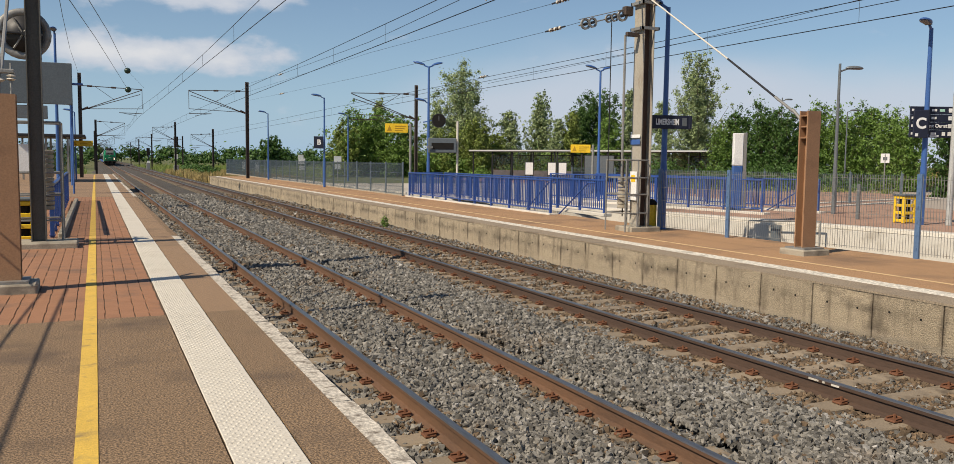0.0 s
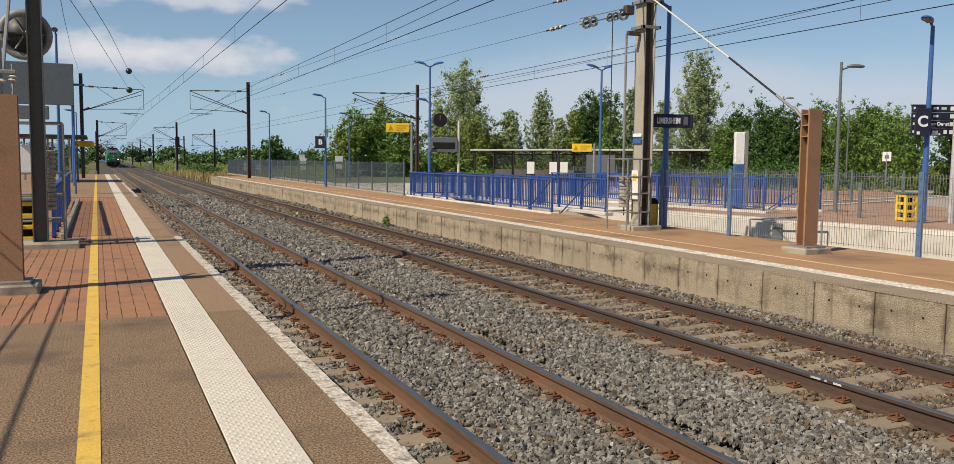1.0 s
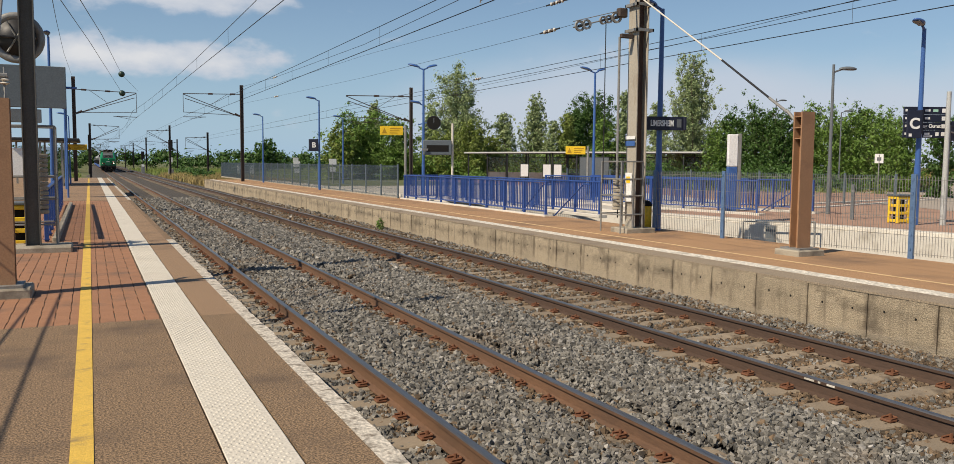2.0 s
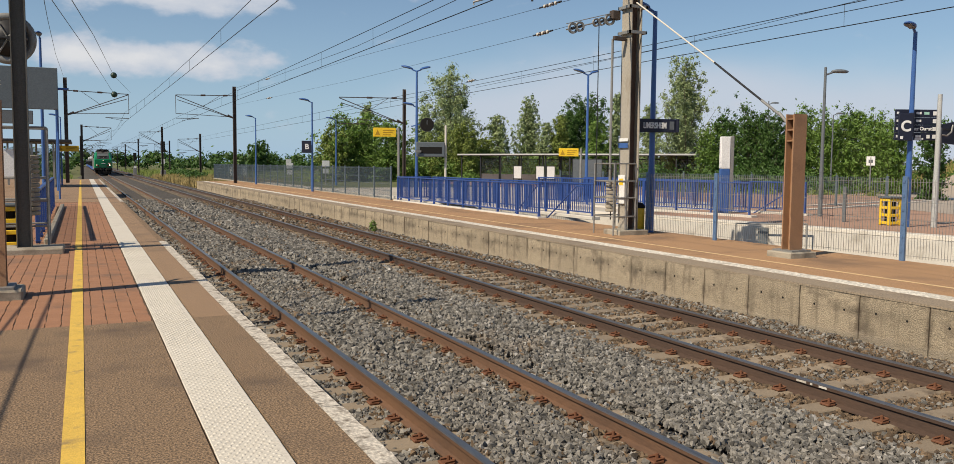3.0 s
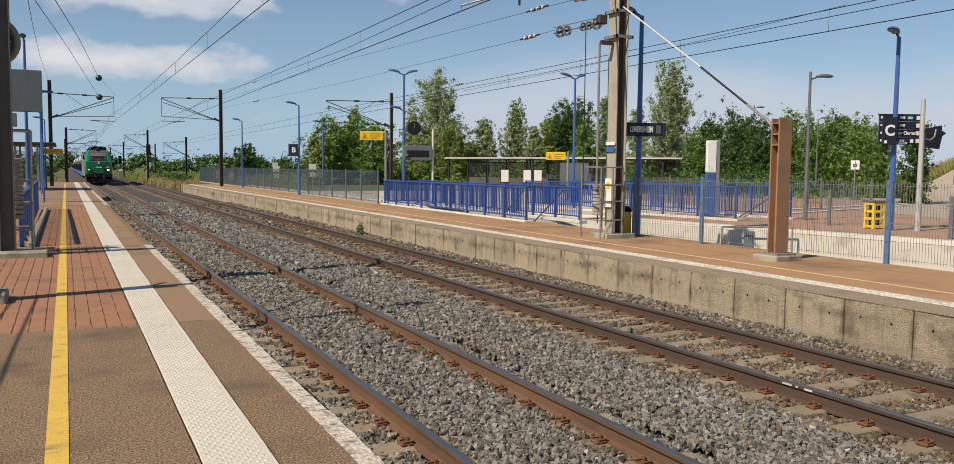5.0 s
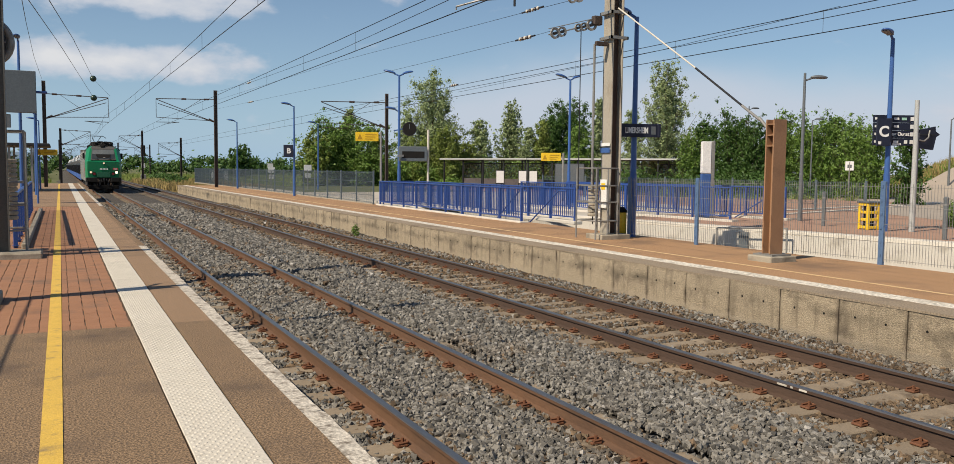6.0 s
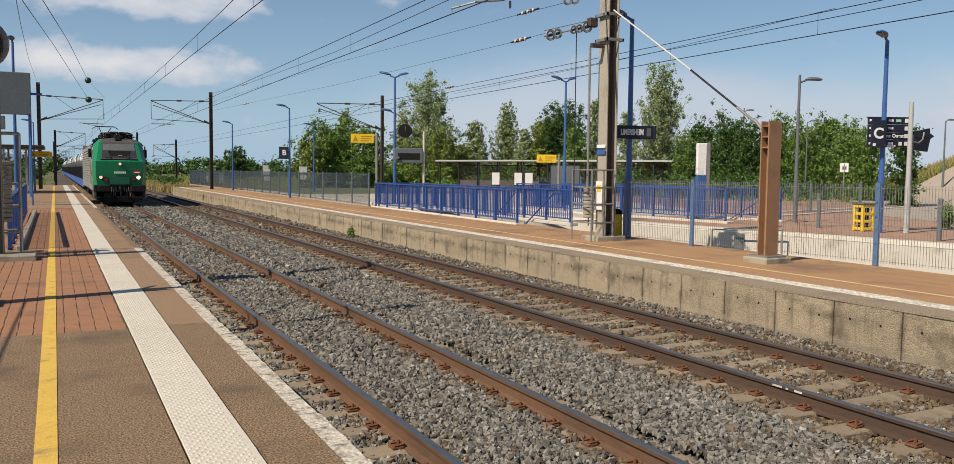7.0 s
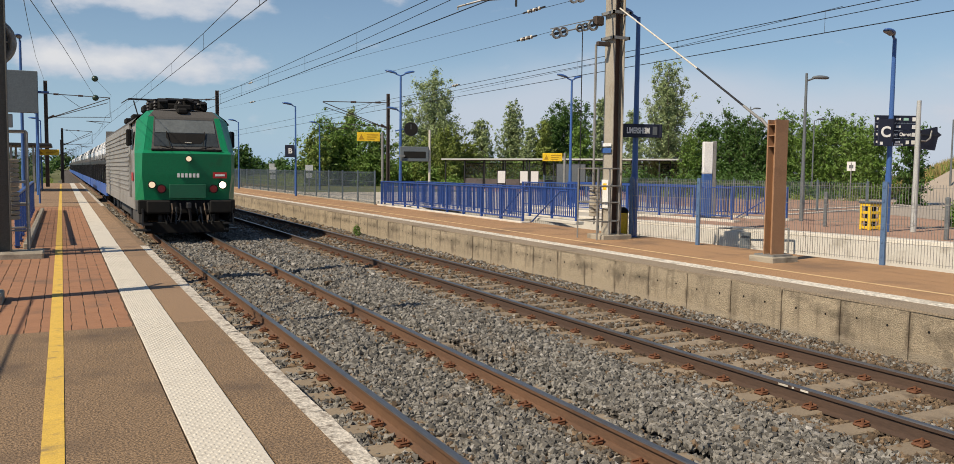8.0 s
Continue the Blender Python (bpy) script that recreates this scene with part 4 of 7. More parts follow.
SPANS_1 = [-54, 3, 71.3, 114, 168, 222, 276, 330, 420]
SPANS_2 = [-44, 17.2, 72.5, 127, 180, 234, 288, 340, 420]
overhead(AXIS_1, 4.70, 5.44, -0.2, SPANS_1, "copper contact wire and carrying wire over the near track", 0.38)
overhead(AXIS_2, 4.84, 5.37, -0.05, SPANS_2, "copper contact wire and carrying wire over the far track", 0.06)
overhead(16.7, 5.01, 5.56, 0.0, [-50, 4, 59, 114, 168], "contact wire over the siding behind the far platform", 0.05)
wire([(16.7, -50, 5.9), (16.7, 12.5, 5.36), (16.7, 24, 5.33), (16.7, 59, 5.3)], 0.009, "thin spare wire running along the siding")
wire([(16.7, 14.5, 5.56), (16.7, 21.5, 5.33), (16.7, 36, 5.2)], 0.006, "thin slanting wire between the siding wires")
wire([(6.2, -10, 4.4), (7.36, 16.4, 5.13), (8.41, 27.55, 5.51), (11.0, 55, 7.0), (11.62, 72.5, 7.75)], 0.008, "thin spare carrying wire rising to a far mast")
wire([(11.12, 17.6, 5.69), (10.9, 19.6, 5.69), (11.6, 38, 6.50), (11.7, 72.5, 7.1)], 0.0055, "thin tensioned upper wire from the far mast")
wire([(10.55, 17.5, 4.91), (10.67, 19.5, 4.95), (11.6, 38, 5.5), (11.75, 72.5, 6.4)], 0.005, "thin tensioned wire running off from the pulley block")


def line_insulator(p, q, label):
    """A short string of small porcelain discs on a tensioned wire."""
    p, q = Vector(p), Vector(q)
    s = base("line_insulator", label, "insulator", Matrix.Translation(p), group="line insulators")
    d = q - p
    turn = d.to_track_quat("Z", "Y").to_matrix().to_4x4()
    part("core", rod(B(), (0, 0, 0), d, 0.022, seg=6), DARK, s)
    n = 5
    for k in range(n):
        a = d.length * (0.25 + 0.5 * k / (n - 1))
        part("disc", lathe(B(), [(0.02, a - 0.03), (0.05, a), (0.02, a + 0.03)], 10, turn), CERAMIC if k % 2 else WHITE_CONC, s)


line_insulator((10.93, 18.55, 5.69), (10.9, 19.6, 5.69), "brown and white insulator string on the upper tensioned wire")
line_insulator((10.61, 18.4, 4.93), (10.67, 19.5, 4.95), "brown and white insulator string on the lower tensioned wire")
line_insulator((10.95, 54.5, 6.98), (11.05, 56.5, 7.05), "small brown insulator on a far rising wire")
line_insulator((11.68, 57.5, 6.00), (11.69, 59.5, 6.05), "small brown insulator on a far tensioned wire")
line_insulator((16.7, 36.0, 5.56), (16.7, 37.0, 5.56), "small white insulator on a siding wire")
wire([(11.91, 12.02, 2.55), (11.95, 12.62, 2.90)], 0.028, "short steel turnbuckle at the anchor beam", "turnbuckle", STEEL, seg=8)
wire([(11.95, 12.62, 2.90), (12.03, 14.1, 3.78)], 0.022, "dark insulated rod of the guy", "guy_rod", DARK, seg=8)
wire([(12.03, 14.1, 3.78), (12.1, 17.0, 5.5)], 0.018, "pale steel guy rod up to the far mast", "guy_rod", WHITE_CONC, seg=8)
wire([(-0.98, 11.45, 2.6), (-0.95, 16.6, 7.4)], 0.022, "steel guy rod from the near anchor beam to the mast", "guy_rod", STEEL, seg=6)
wire([(-0.71, 15.45, 4.73), (-0.50, 20.00, 5.00), (0.11, 33.00, 5.76), (2.06, 60.00, 5.96)], 0.010, "thin dark line from the near mast to a bracket")
wire([(-0.33, 15.80, 4.73), (-0.12, 20.00, 5.03), (0.50, 32.00, 5.88), (2.05, 60.00, 7.18), (3.60, 71.30, 6.96)], 0.010, "thin dark upper line from the near mast to a bracket")
wire([(-0.59, 17.85, 4.86), (-0.65, 21.00, 5.15), (-0.83, 30.00, 6.00), (-1.07, 50.00, 7.22), (-1.04, 71.30, 7.99)], 0.008, "thin feeder line between near masts")
for xb, zb in ((2.06, 5.96), (2.05, 7.18)):
    bm = B()
    lathe(bm, [(0.001, -0.2), (0.12, -0.16), (0.19, -0.06), (0.2, 0.0), (0.19, 0.06), (0.12, 0.16), (0.001, 0.2)], 14)
    single("marker_ball", bm, BALL, "dark green round ball hanging on a thin line", "line ball", group="marker balls", smooth=True, at=pose(xb, 60, zb))


def mast_far(at, side, reach, h, label, z_arm=None, dark=True, w=0.26, drop=True):
    """A line mast with a hinged tubular bracket towards the track."""
    m = base("catenary_mast", label, "catenary mast", at, group="catenary masts")
    part("column", ibeam(B(), 0, 0, -0.1, h, w, w, 0.02, 0.02, along="x"), MAST_DARK if dark else STEEL, m)
    za = z_arm or h - 0.7
    bm = B()
    rod(bm, (0, 0, za), (side * reach, 0, za - 0.12), 0.03, seg=6)
    part("top_tube", bm, MAST_DARK, m)
    part("strut", rod(B(), (0, 0, za - 1.9), (side * reach, 0, za - 0.16), 0.03, seg=6), MAST_DARK, m)
    part("strut", rod(B(), (0, 0, za - 1.9), (side * reach * 0.97, 0, za - 0.5), 0.025, seg=6), MAST_DARK, m)
    part("steady_tube", rod(B(), (side * 0.1, 0, za - 1.75), (side * reach, 0, za - 1.6), 0.022, seg=6), MAST_DARK, m)
    part("registration_arm", rod(B(), (side * reach * 0.62, 0, za - 1.95), (side * reach * 1.0, 0, za - 1.98), 0.025, seg=6), MAST_DARK, m)
    part("stay", rod(B(), (side * reach * 0.25, 0, za - 0.05), (side * reach * 0.55, 0, za - 1.0), 0.016, seg=5), MAST_DARK, m)
    part("steady_arm", rod(B(), (side * reach * 0.66, 0, za - 1.96), (side * reach * 0.9, 0, za - 2.15), 0.015, seg=6), MAST_DARK, m)
    if drop:
        part("drop_tube", rod(B(), (side * reach, 0, za - 0.1), (side * reach, 0, za - 1.62), 0.022, seg=6), MAST_DARK, m)
    for k in (0.12, 0.5):
        part("insulator", rod(B(), (side * reach * k, 0, za - 0.12 * k), (side * reach * (k + 0.08), 0, za - 0.12 * (k + 0.08)), 0.07, seg=8), CERAMIC, m)
    part("insulator", rod(B(), (side * 0.15, 0, za - 1.9 + 0.09), (side * 0.55, 0, za - 1.9 + 0.3), 0.07, seg=8), CERAMIC, m)
    return m


mast_far(pose(-0.95, 71.3, 0), 1, 4.4, 7.9, "dark brown steel line mast with a tubular bracket", 6.95)
mast_far(pose(11.62, 72.5, PLAT_2), -1, 4.6, 7.95, "dark brown steel line mast at the far platform end", 7.2)
mast_far(pose(21.6, 59.0, 0), -1, 4.9, 7.1, "slim dark line mast behind the blue railing", 6.45, True, 0.2, False)
mast_far(pose(0.15, 114, -0.8), 1, 3.3, 6.9, "dark line mast beside the near track", 6.7)
for y, zz in ((168, 7.0), (222, 7.0), (276, 7.0), (330, 7.0)):
    mast_far(pose(0.0, y, -0.8), 1, 3.3, zz, "distant dark line mast beside the near track")
for x, y, zz in ((10.4, 127, 7.4), (15.4, 126, 6.5), (10.3, 180, 7.0), (10.3, 234, 7.0), (10.3, 288, 7.0), (17, 190, 7.0)):
    mast_far(pose(x, y, -0.8), -1, 3.0, zz, "distant dark line mast beside the far track")


def lamp_post(at, h, material, label, heads, group, r=0.06, arm=0.45, tilt=8, spike=0.0):
    """A tapered pole with flat shoe-shaped lamp heads on short arms; heads lists their headings in degrees."""
    p = base("street_lamp", label, "street lamp", at, group)
    bm = B()
    rod(bm, (0, 0, -0.05), (0, 0, 1.6), r * 1.25, r * 1.15, 12)
    rod(bm, (0, 0, 1.6), (0, 0, h + spike), r * 1.0, r * 0.7, 12)
    part("pole", bm, material, p, smooth=False)
    for a in heads:
        d = Vector((math.cos(radians(a)), math.sin(radians(a)), 0))
        part("arm", rod(B(), (0, 0, h - 0.04), d * arm * 0.5 + Vector((0, 0, h + 0.06)), r * 0.5, seg=8), material, p)
        bm = B()
        m = Matrix.Translation(d * arm * 0.4 + Vector((0, 0, h + 0.08))) @ Matrix.Rotation(radians(a), 4, "Z") @ Matrix.Rotation(radians(-tilt), 4, "Y")
        bmesh.ops.create_icosphere(bm, subdivisions=3, radius=1.0)
        for v in bm.verts:
            x, y, z = v.co
            wdt = 0.15 * (1 - 0.35 * max(0, -x))
            v.co = m @ Vector((0.32 * x + 0.3, wdt * y, (0.085 if z > 0 else 0.03) * z))
        hd = part("lamp_head", bm, material, p, smooth=True)
        part("lens", box(B(), 0.08, 0.55, -0.09, 0.09, -0.035, -0.02, 0.006), LAMPGREY, hd).matrix_basis = m
    return p


lamp_post(pose(13.02, 17.5, PLAT_2), 5.5, BLUE_LT, "tall blue platform lamp carrying the station name", [180], "blue platform lamps", 0.075)
lamp_post(pose(12.5, 50.0, PLAT_2), 5.3, BLUE_LT, "blue platform lamp with a square letter sign", [180], "blue platform lamps", 0.06)
lamp_post(pose(12.5, 68.0, PLAT_2), 5.2, BLUE_LT, "blue platform lamp far along the fence", [180], "blue platform lamps", 0.06)
lamp_post(pose(17.44, 62.5, 0), 4.9, BLUE_LT, "blue lamp behind the mesh fence", [180], "blue platform lamps", 0.06)
lamp_post(pose(15.19, 39.7, 0), 6.25, BLUE_LT, "blue double-headed lamp beside the stairwell", [150, 10], "blue platform lamps", 0.07, 0.5, 14)
lamp_post(pose(15.9, 41.5, 0), 4.6, BLUE_LT, "short blue lamp behind the stairwell", [180], "blue platform lamps", 0.06)
lamp_post(pose(22.7, 35.8, 0), 6.1, BLUE_LT, "blue double-headed lamp near the shelter", [170, 20], "blue platform lamps", 0.07, 0.5, 14)
lamp_post(pose(20.78, 16.23, 0), 5.35, BLUE_LT, "blue lamp with a dark direction sign on the forecourt", [200], "blue platform lamps", 0.075, 0.3)
lamp_post(pose(22.39, 20.78, 0), 4.72, LAMPGREY, "grey street lamp on the forecourt", [-15], "grey street lamps", 0.06, 0.55, 0, 0.22)
lamp_post(pose(47.0, 48.9, 0), 6.4, LAMPGREY, "grey street lamp among the bushes", [-15], "grey street lamps", 0.06, 0.55, 0, 0.22)
lamp_post(pose(44.6, 40.6, 0), 5.1, LAMPGREY, "slim grey street lamp behind the forecourt", [-15], "grey street lamps", 0.05, 0.5, 0)
lamp_post(pose(52.0, 36.0, 0.6), 4.6, LAMPGREY, "distant grey street lamp by the bank", [0], "grey street lamps", 0.06, 0.5, 0)
lamp_post(pose(58.0, 38.0, 1.0), 4.3, LAMPGREY, "distant grey street lamp on the bank", [0], "grey street lamps", 0.06, 0.5, 0)
lamp_post(pose(-1.53, 43.0, 0), 7.1, BLUE_LT, "tall blue lamp on the near platform", [-95], "blue platform lamps", 0.075, 0.3)
lamp_post(pose(-1.16, 51.7, 0), 4.4, BLUE_LT, "short blue lamp on the near platform", [180], "blue platform lamps", 0.06, 0.3)
lamp_post(pose(-1.2, 64.0, 0), 4.6, BLUE_LT, "slim blue lamp further along the near platform", [180], "blue platform lamps", 0.05, 0.3)

# ---------------------------------------------------------------- signs, bins, furniture


def face_pose(x, y, z, turn):
    """Writing that stands upright and reads from the side towards which its normal, turned by turn degrees from -y, points."""
    return pose(x, y, z, 90, 0, turn)


def bars(parent, m, rows, x0, x1, z_top, step, h, material, seed=1):
    """Plain bars in place of small print."""
    rng = random.Random(seed)
    for i in range(rows):
        w = (x1 - x0) * rng.uniform(0.6, 1.0)
        o = part("print_bar", box(B(), x0, x0 + w, -0.004, 0.004, z_top - i * step - h, z_top - i * step), material, parent)
        o.matrix_basis = m


def station_sign():
    s = base("station_sign", "dark blue station name board with white letters on a lamp post", "sign", pose(13.02, 17.42, 0))
    T = -12
    m = pose(-0.03, -0.12, 2.62, 0, 0, T)
    b = part("board", box(B(), -0.50, 0.50, -0.03, 0.03, -0.16, 0.17, 0.008), NAVY, s)
    b.matrix_basis = m
    part("board_end", box(B(), 0.502, 0.56, -0.12, 0.10, -0.16, 0.17, 0.006), NAVY, s).matrix_basis = m
    text_part("name_letters", "LIMERSHEIM", 0.2, m @ pose(-0.055, -0.036, 0.0, 90, 0, 0) @ Matrix.Diagonal((0.58, 1, 1, 1)), WHITE, s, "white capital letters")
    part("logo_panel", box(B(), 0.34, 0.46, -0.037, -0.031, -0.09, 0.11), LAMPGREY, s, "pale grey square mark").matrix_basis = m
    part("clamp", rod(B(), (0, 0.08, 2.46), (0, 0.08, 2.74), 0.1, seg=12), NAVY, s)


station_sign()


def direction_sign():
    s = base("direction_sign", "dark navy direction sign with white letters on a blue lamp post", "sign", pose(20.78, 16.23, 0))
    T = -24
    m = pose(0.33, 0.12, 2.83, 0, 0, T)
    for k in range(4):
        z = 0.325 - 0.215 * k
        part("panel", box(B(), -0.58, 0.60, -0.03, 0.03, z - 0.104, z + 0.104, 0.006), NAVY, s).matrix_basis = m
        part("pictogram", box(B(), 0.47, 0.57, -0.038, -0.031, z - 0.055, z + 0.055), WHITE, s).matrix_basis = m
        for q, (a, b) in enumerate(((0.0, 0.14), (-0.55, -0.49))):
            if k != 2 or q:
                part("print_bar", box(B(), a, b, -0.038, -0.031, z - 0.028, z + 0.036), WHITE, s).matrix_basis = m
    part("pictogram", box(B(), 0.22, 0.36, -0.038, -0.031, 0.29, 0.36), mat("mint_mark", (0.35, 0.6, 0.5)), s, "pale green mark").matrix_basis = m
    part("pictogram", box(B(), 0.31, 0.40, -0.038, -0.031, -0.37, -0.27), WHITE, s).matrix_basis = m
    part("print_bar", box(B(), -0.02, 0.22, -0.038, -0.031, -0.41, -0.36), WHITE, s).matrix_basis = m
    text_part("parking_lettering", "Parking Ouest", 0.135, m @ pose(0.06, -0.036, -0.105, 90, 0, 0), WHITE, s, "small white words")
    sq = pose(-0.34, -0.10, 2.78, 0, 0, T)
    part("letter_board", box(B(), -0.2, 0.2, -0.025, 0.025, -0.40, 0.34, 0.008), NAVY, s).matrix_basis = sq
    text_part("letter", "C", 0.40, sq @ pose(-0.0, -0.031, -0.02, 90, 0, 0), WHITE, s, "large white letter")
    part("arrow_mark", box(B(), -0.15, -0.07, -0.033, -0.026, -0.36, -0.28), WHITE, s).matrix_basis = sq
    part("clamp", rod(B(), (0, 0, 2.5), (0, 0, 3.15), 0.085, seg=12), NAVY, s)


direction_sign()


def letter_sign():
    s = base("letter_sign", "square navy sign with a white letter on a blue lamp", "sign", pose(12.5, 50.0, 0))
    m = pose(-0.35, -0.1, 2.6, 0, 0, -14)
    part("board", box(B(), -0.3, 0.26, -0.03, 0.03, -0.36, 0.36, 0.01), NAVY, s).matrix_basis = m
    text_part("letter", "B", 0.42, m @ pose(-0.0, -0.036, 0.0, 90, 0, 0), WHITE, s, "large white letter")


letter_sign()


def yellow_sign(at, w, h, label, post=None):
    """A yellow warning board with a triangle and bars of print, on a pale post where one is given."""
    s = base("warning_sign", label, "sign", at, group="yellow warning signs")
    part("board", box(B(), -w / 2, w / 2, -0.03, 0.03, -h / 2, h / 2, 0.012), YELLOW, s)
    bm = B()
    extrude_outline(bm, [(-w * 0.42, -h * 0.3), (-w * 0.2, -h * 0.3), (-w * 0.31, h * 0.3)], 1, -0.037, -0.031)
    part("triangle", bm, mat("ochre_mark", (0.42, 0.24, 0.01)) if "ochre_mark" not in bpy.data.materials else bpy.data.materials["ochre_mark"], s)
    for i in range(3):
        part("print_bar", box(B(), -w * 0.08, w * (0.42 - 0.08 * i), -0.037, -0.031, h * (0.22 - 0.24 * i) - h * 0.04, h * (0.22 - 0.24 * i) + h * 0.04), bpy.data.materials["ochre_mark"], s)
    if post:
        part("post", rod(B(), (w / 2 + 0.12, 0, -post), (w / 2 + 0.12, 0, h / 2), 0.06, seg=10), STEEL, s)
        part("hanger", box(B(), w / 2 - 0.05, w / 2 + 0.12, -0.02, 0.02, -h * 0.1, h * 0.1), STEEL, s)
    return s


yellow_sign(pose(13.52, 39.7, 3.17, 0, 0, -15), 1.12, 0.44, "yellow warning board on a grey post", 3.1)
yellow_sign(pose(21.9, 36.2, 2.28, 0, 0, -25), 0.98, 0.40, "yellow warning board by the shelter roof", 2.2)
yellow_sign(pose(-0.78, 61.5, 2.45, 0, 0, 0), 1.35, 0.38, "yellow warning board under the near shelter roof", None)


def info_display():
    s = base("info_display", "grey platform display board hung between two posts", "display board", pose(16.0, 38.6, 0))
    m = pose(-0.45, 0, 2.35, 0, 0, -18)
    part("housing", box(B(), -0.75, 0.65, -0.12, 0.12, -0.36, 0.36, 0.03), GREY_PANEL, s).matrix_basis = m
    part("screen", box(B(), -0.58, 0.5, -0.13, -0.121, -0.2, 0.12), BLACK, s).matrix_basis = m
    part("post", rod(B(), (0.3, 0, 0), (0.3, 0, 3.55), 0.055, seg=10), WHITE_CONC, s)
    part("hanger", box(B(), -1.3, -1.0, -0.04, 0.04, 2.2, 2.3), STEEL, s)


info_display()


def clock(at):
    s = base("platform_clock", "round dark platform clock on the blue lamp", "clock", at)
    bm = B()
    rod(bm, (0, 0.06, 0), (0, -0.06, 0), 0.36, seg=24)
    part("case", bm, DARK, s)
    part("face", rod(B(), (0, -0.061, 0), (0, -0.066, 0), 0.32, seg=24), BLACK, s)
    part("pointer", box(B(), -0.015, 0.015, -0.075, -0.068, 0, 0.24), LAMPGREY, s)
    part("arm", rod(B(), (-0.36, 0, 0), (-0.8, 0, -0.1), 0.03, seg=6), BLUE_LT, s)


clock(pose(16.1, 40.6, 3.65, 0, 0, -18))


def totem():
    t = base("totem_sign", "tall white and blue station totem on the forecourt", "totem", pose(20.5, 23.3, 0, 0, 0, -20))
    part("upper", box(B(), -0.2, 0.14, -0.09, 0.09, 1.55, 2.68, 0.02), WHITE, t, "white upper panel")
    part("lower", box(B(), -0.2, 0.14, -0.09, 0.09, 0, 1.545, 0.02), BLUE_LT, t, "blue lower panel")
    part("side_column", box(B(), 0.145, 0.28, -0.07, 0.07, 0, 2.7, 0.02), STEEL, t)


totem()


def bin_frame(at, label):
    """A litter bin: dark lid over a yellow slatted frame with a bag inside."""
    b = base("litter_bin", label, "litter bin", at, group="yellow litter bins")
    part("bag", rod(B(), (0, 0, 0.08), (0, 0, 0.72), 0.14, 0.16, 12), BLACK, b)
    for x in (-0.17, 0.17):
        for y in (-0.17, 0.17):
            part("corner_post", box(B(), x - 0.04, x + 0.04, y - 0.04, y + 0.04, 0, 0.76, 0.01), YELLOW, b)
    for z in (0.03, 0.25, 0.46, 0.68):
        bm = B()
        for s in (-1, 1):
            box(bm, -0.14, 0.14, s * 0.19 - 0.02, s * 0.19 + 0.02, z, z + 0.08, 0.008)
            box(bm, s * 0.19 - 0.02, s * 0.19 + 0.02, -0.14, 0.14, z, z + 0.08, 0.008)
        part("band", bm, YELLOW, b)
    part("lid", box(B(), -0.24, 0.24, -0.24, 0.24, 0.765, 0.82, 0.015), GREY_PANEL, b, "grey flat lid")
    return b


bin_frame(pose(20.95, 16.9, 0, 0, 0, -10), "yellow framed litter bin with a grey lid")
bin_frame(pose(-1.25, 17.9, 0), "yellow framed litter bin behind the near mast")


def bin_round(at):
    b = base("litter_bin", "round yellow litter bin with a black lid", "litter bin", at, group="yellow litter bins")
    part("body", lathe(B(), [(0.17, 0), (0.2, 0.03), (0.2, 0.6), (0.19, 0.62)], 20), YELLOW, b, smooth=True)
    part("lid", lathe(B(), [(0.21, 0.61), (0.21, 0.66), (0.14, 0.74), (0.02, 0.76)], 20), BLACK, b, "black domed lid", True)


bin_round(pose(12.78, 17.75, PLAT_2))


def bollard(at):
    b = base("bollard", "slim grey steel bollard on the forecourt", "bollard", at, group="bollards")
    part("post", rod(B(), (0, 0, 0), (0, 0, 0.98), 0.06, seg=12), LAMPGREY, b)
    part("cap", lathe(B(), [(0.066, 0.97), (0.066, 1.03), (0.03, 1.06)], 12), LAMPGREY, b)
    part("ring", rod(B(), (0, 0, 0.84), (0, 0, 0.88), 0.066, seg=12), STEEL, b)


bollard(pose(20.88, 18.45, 0))
bollard(pose(19.6, 13.6, 0))


def grey_box(at):
    s = base("relay_box", "small blue-grey metal cabinet by the forecourt wall", "cabinet", at)
    part("body", box(B(), -0.16, 0.16, -0.03, 0.03, 0, 0.66, 0.01), LAMPGREY, s)
    part("door", box(B(), -0.14, 0.14, -0.038, -0.031, 0.04, 0.62), GREY_PANEL, s)


grey_box(pose(17.46, 18.2, -0.86 + 0.12, 0, 0, -79))


def pipe_rail():
    s = base("pipe_rail", "thin grey pipe handrail beside the forecourt wall", "handrail", pose(17.2, 18.6, -0.86))
    part("post", rod(B(), (-0.16, 0.25, 0), (-0.16, 0.25, 0.86), 0.022, seg=8), STEEL, s)
    part("rail", rod(B(), (-0.16, 0.25, 0.86), (0.25, -2.0, 0.98), 0.022, seg=8), STEEL, s)
    part("post", rod(B(), (0.25, -2.0, 0), (0.25, -2.0, 0.98), 0.022, seg=8), STEEL, s)


pipe_rail()


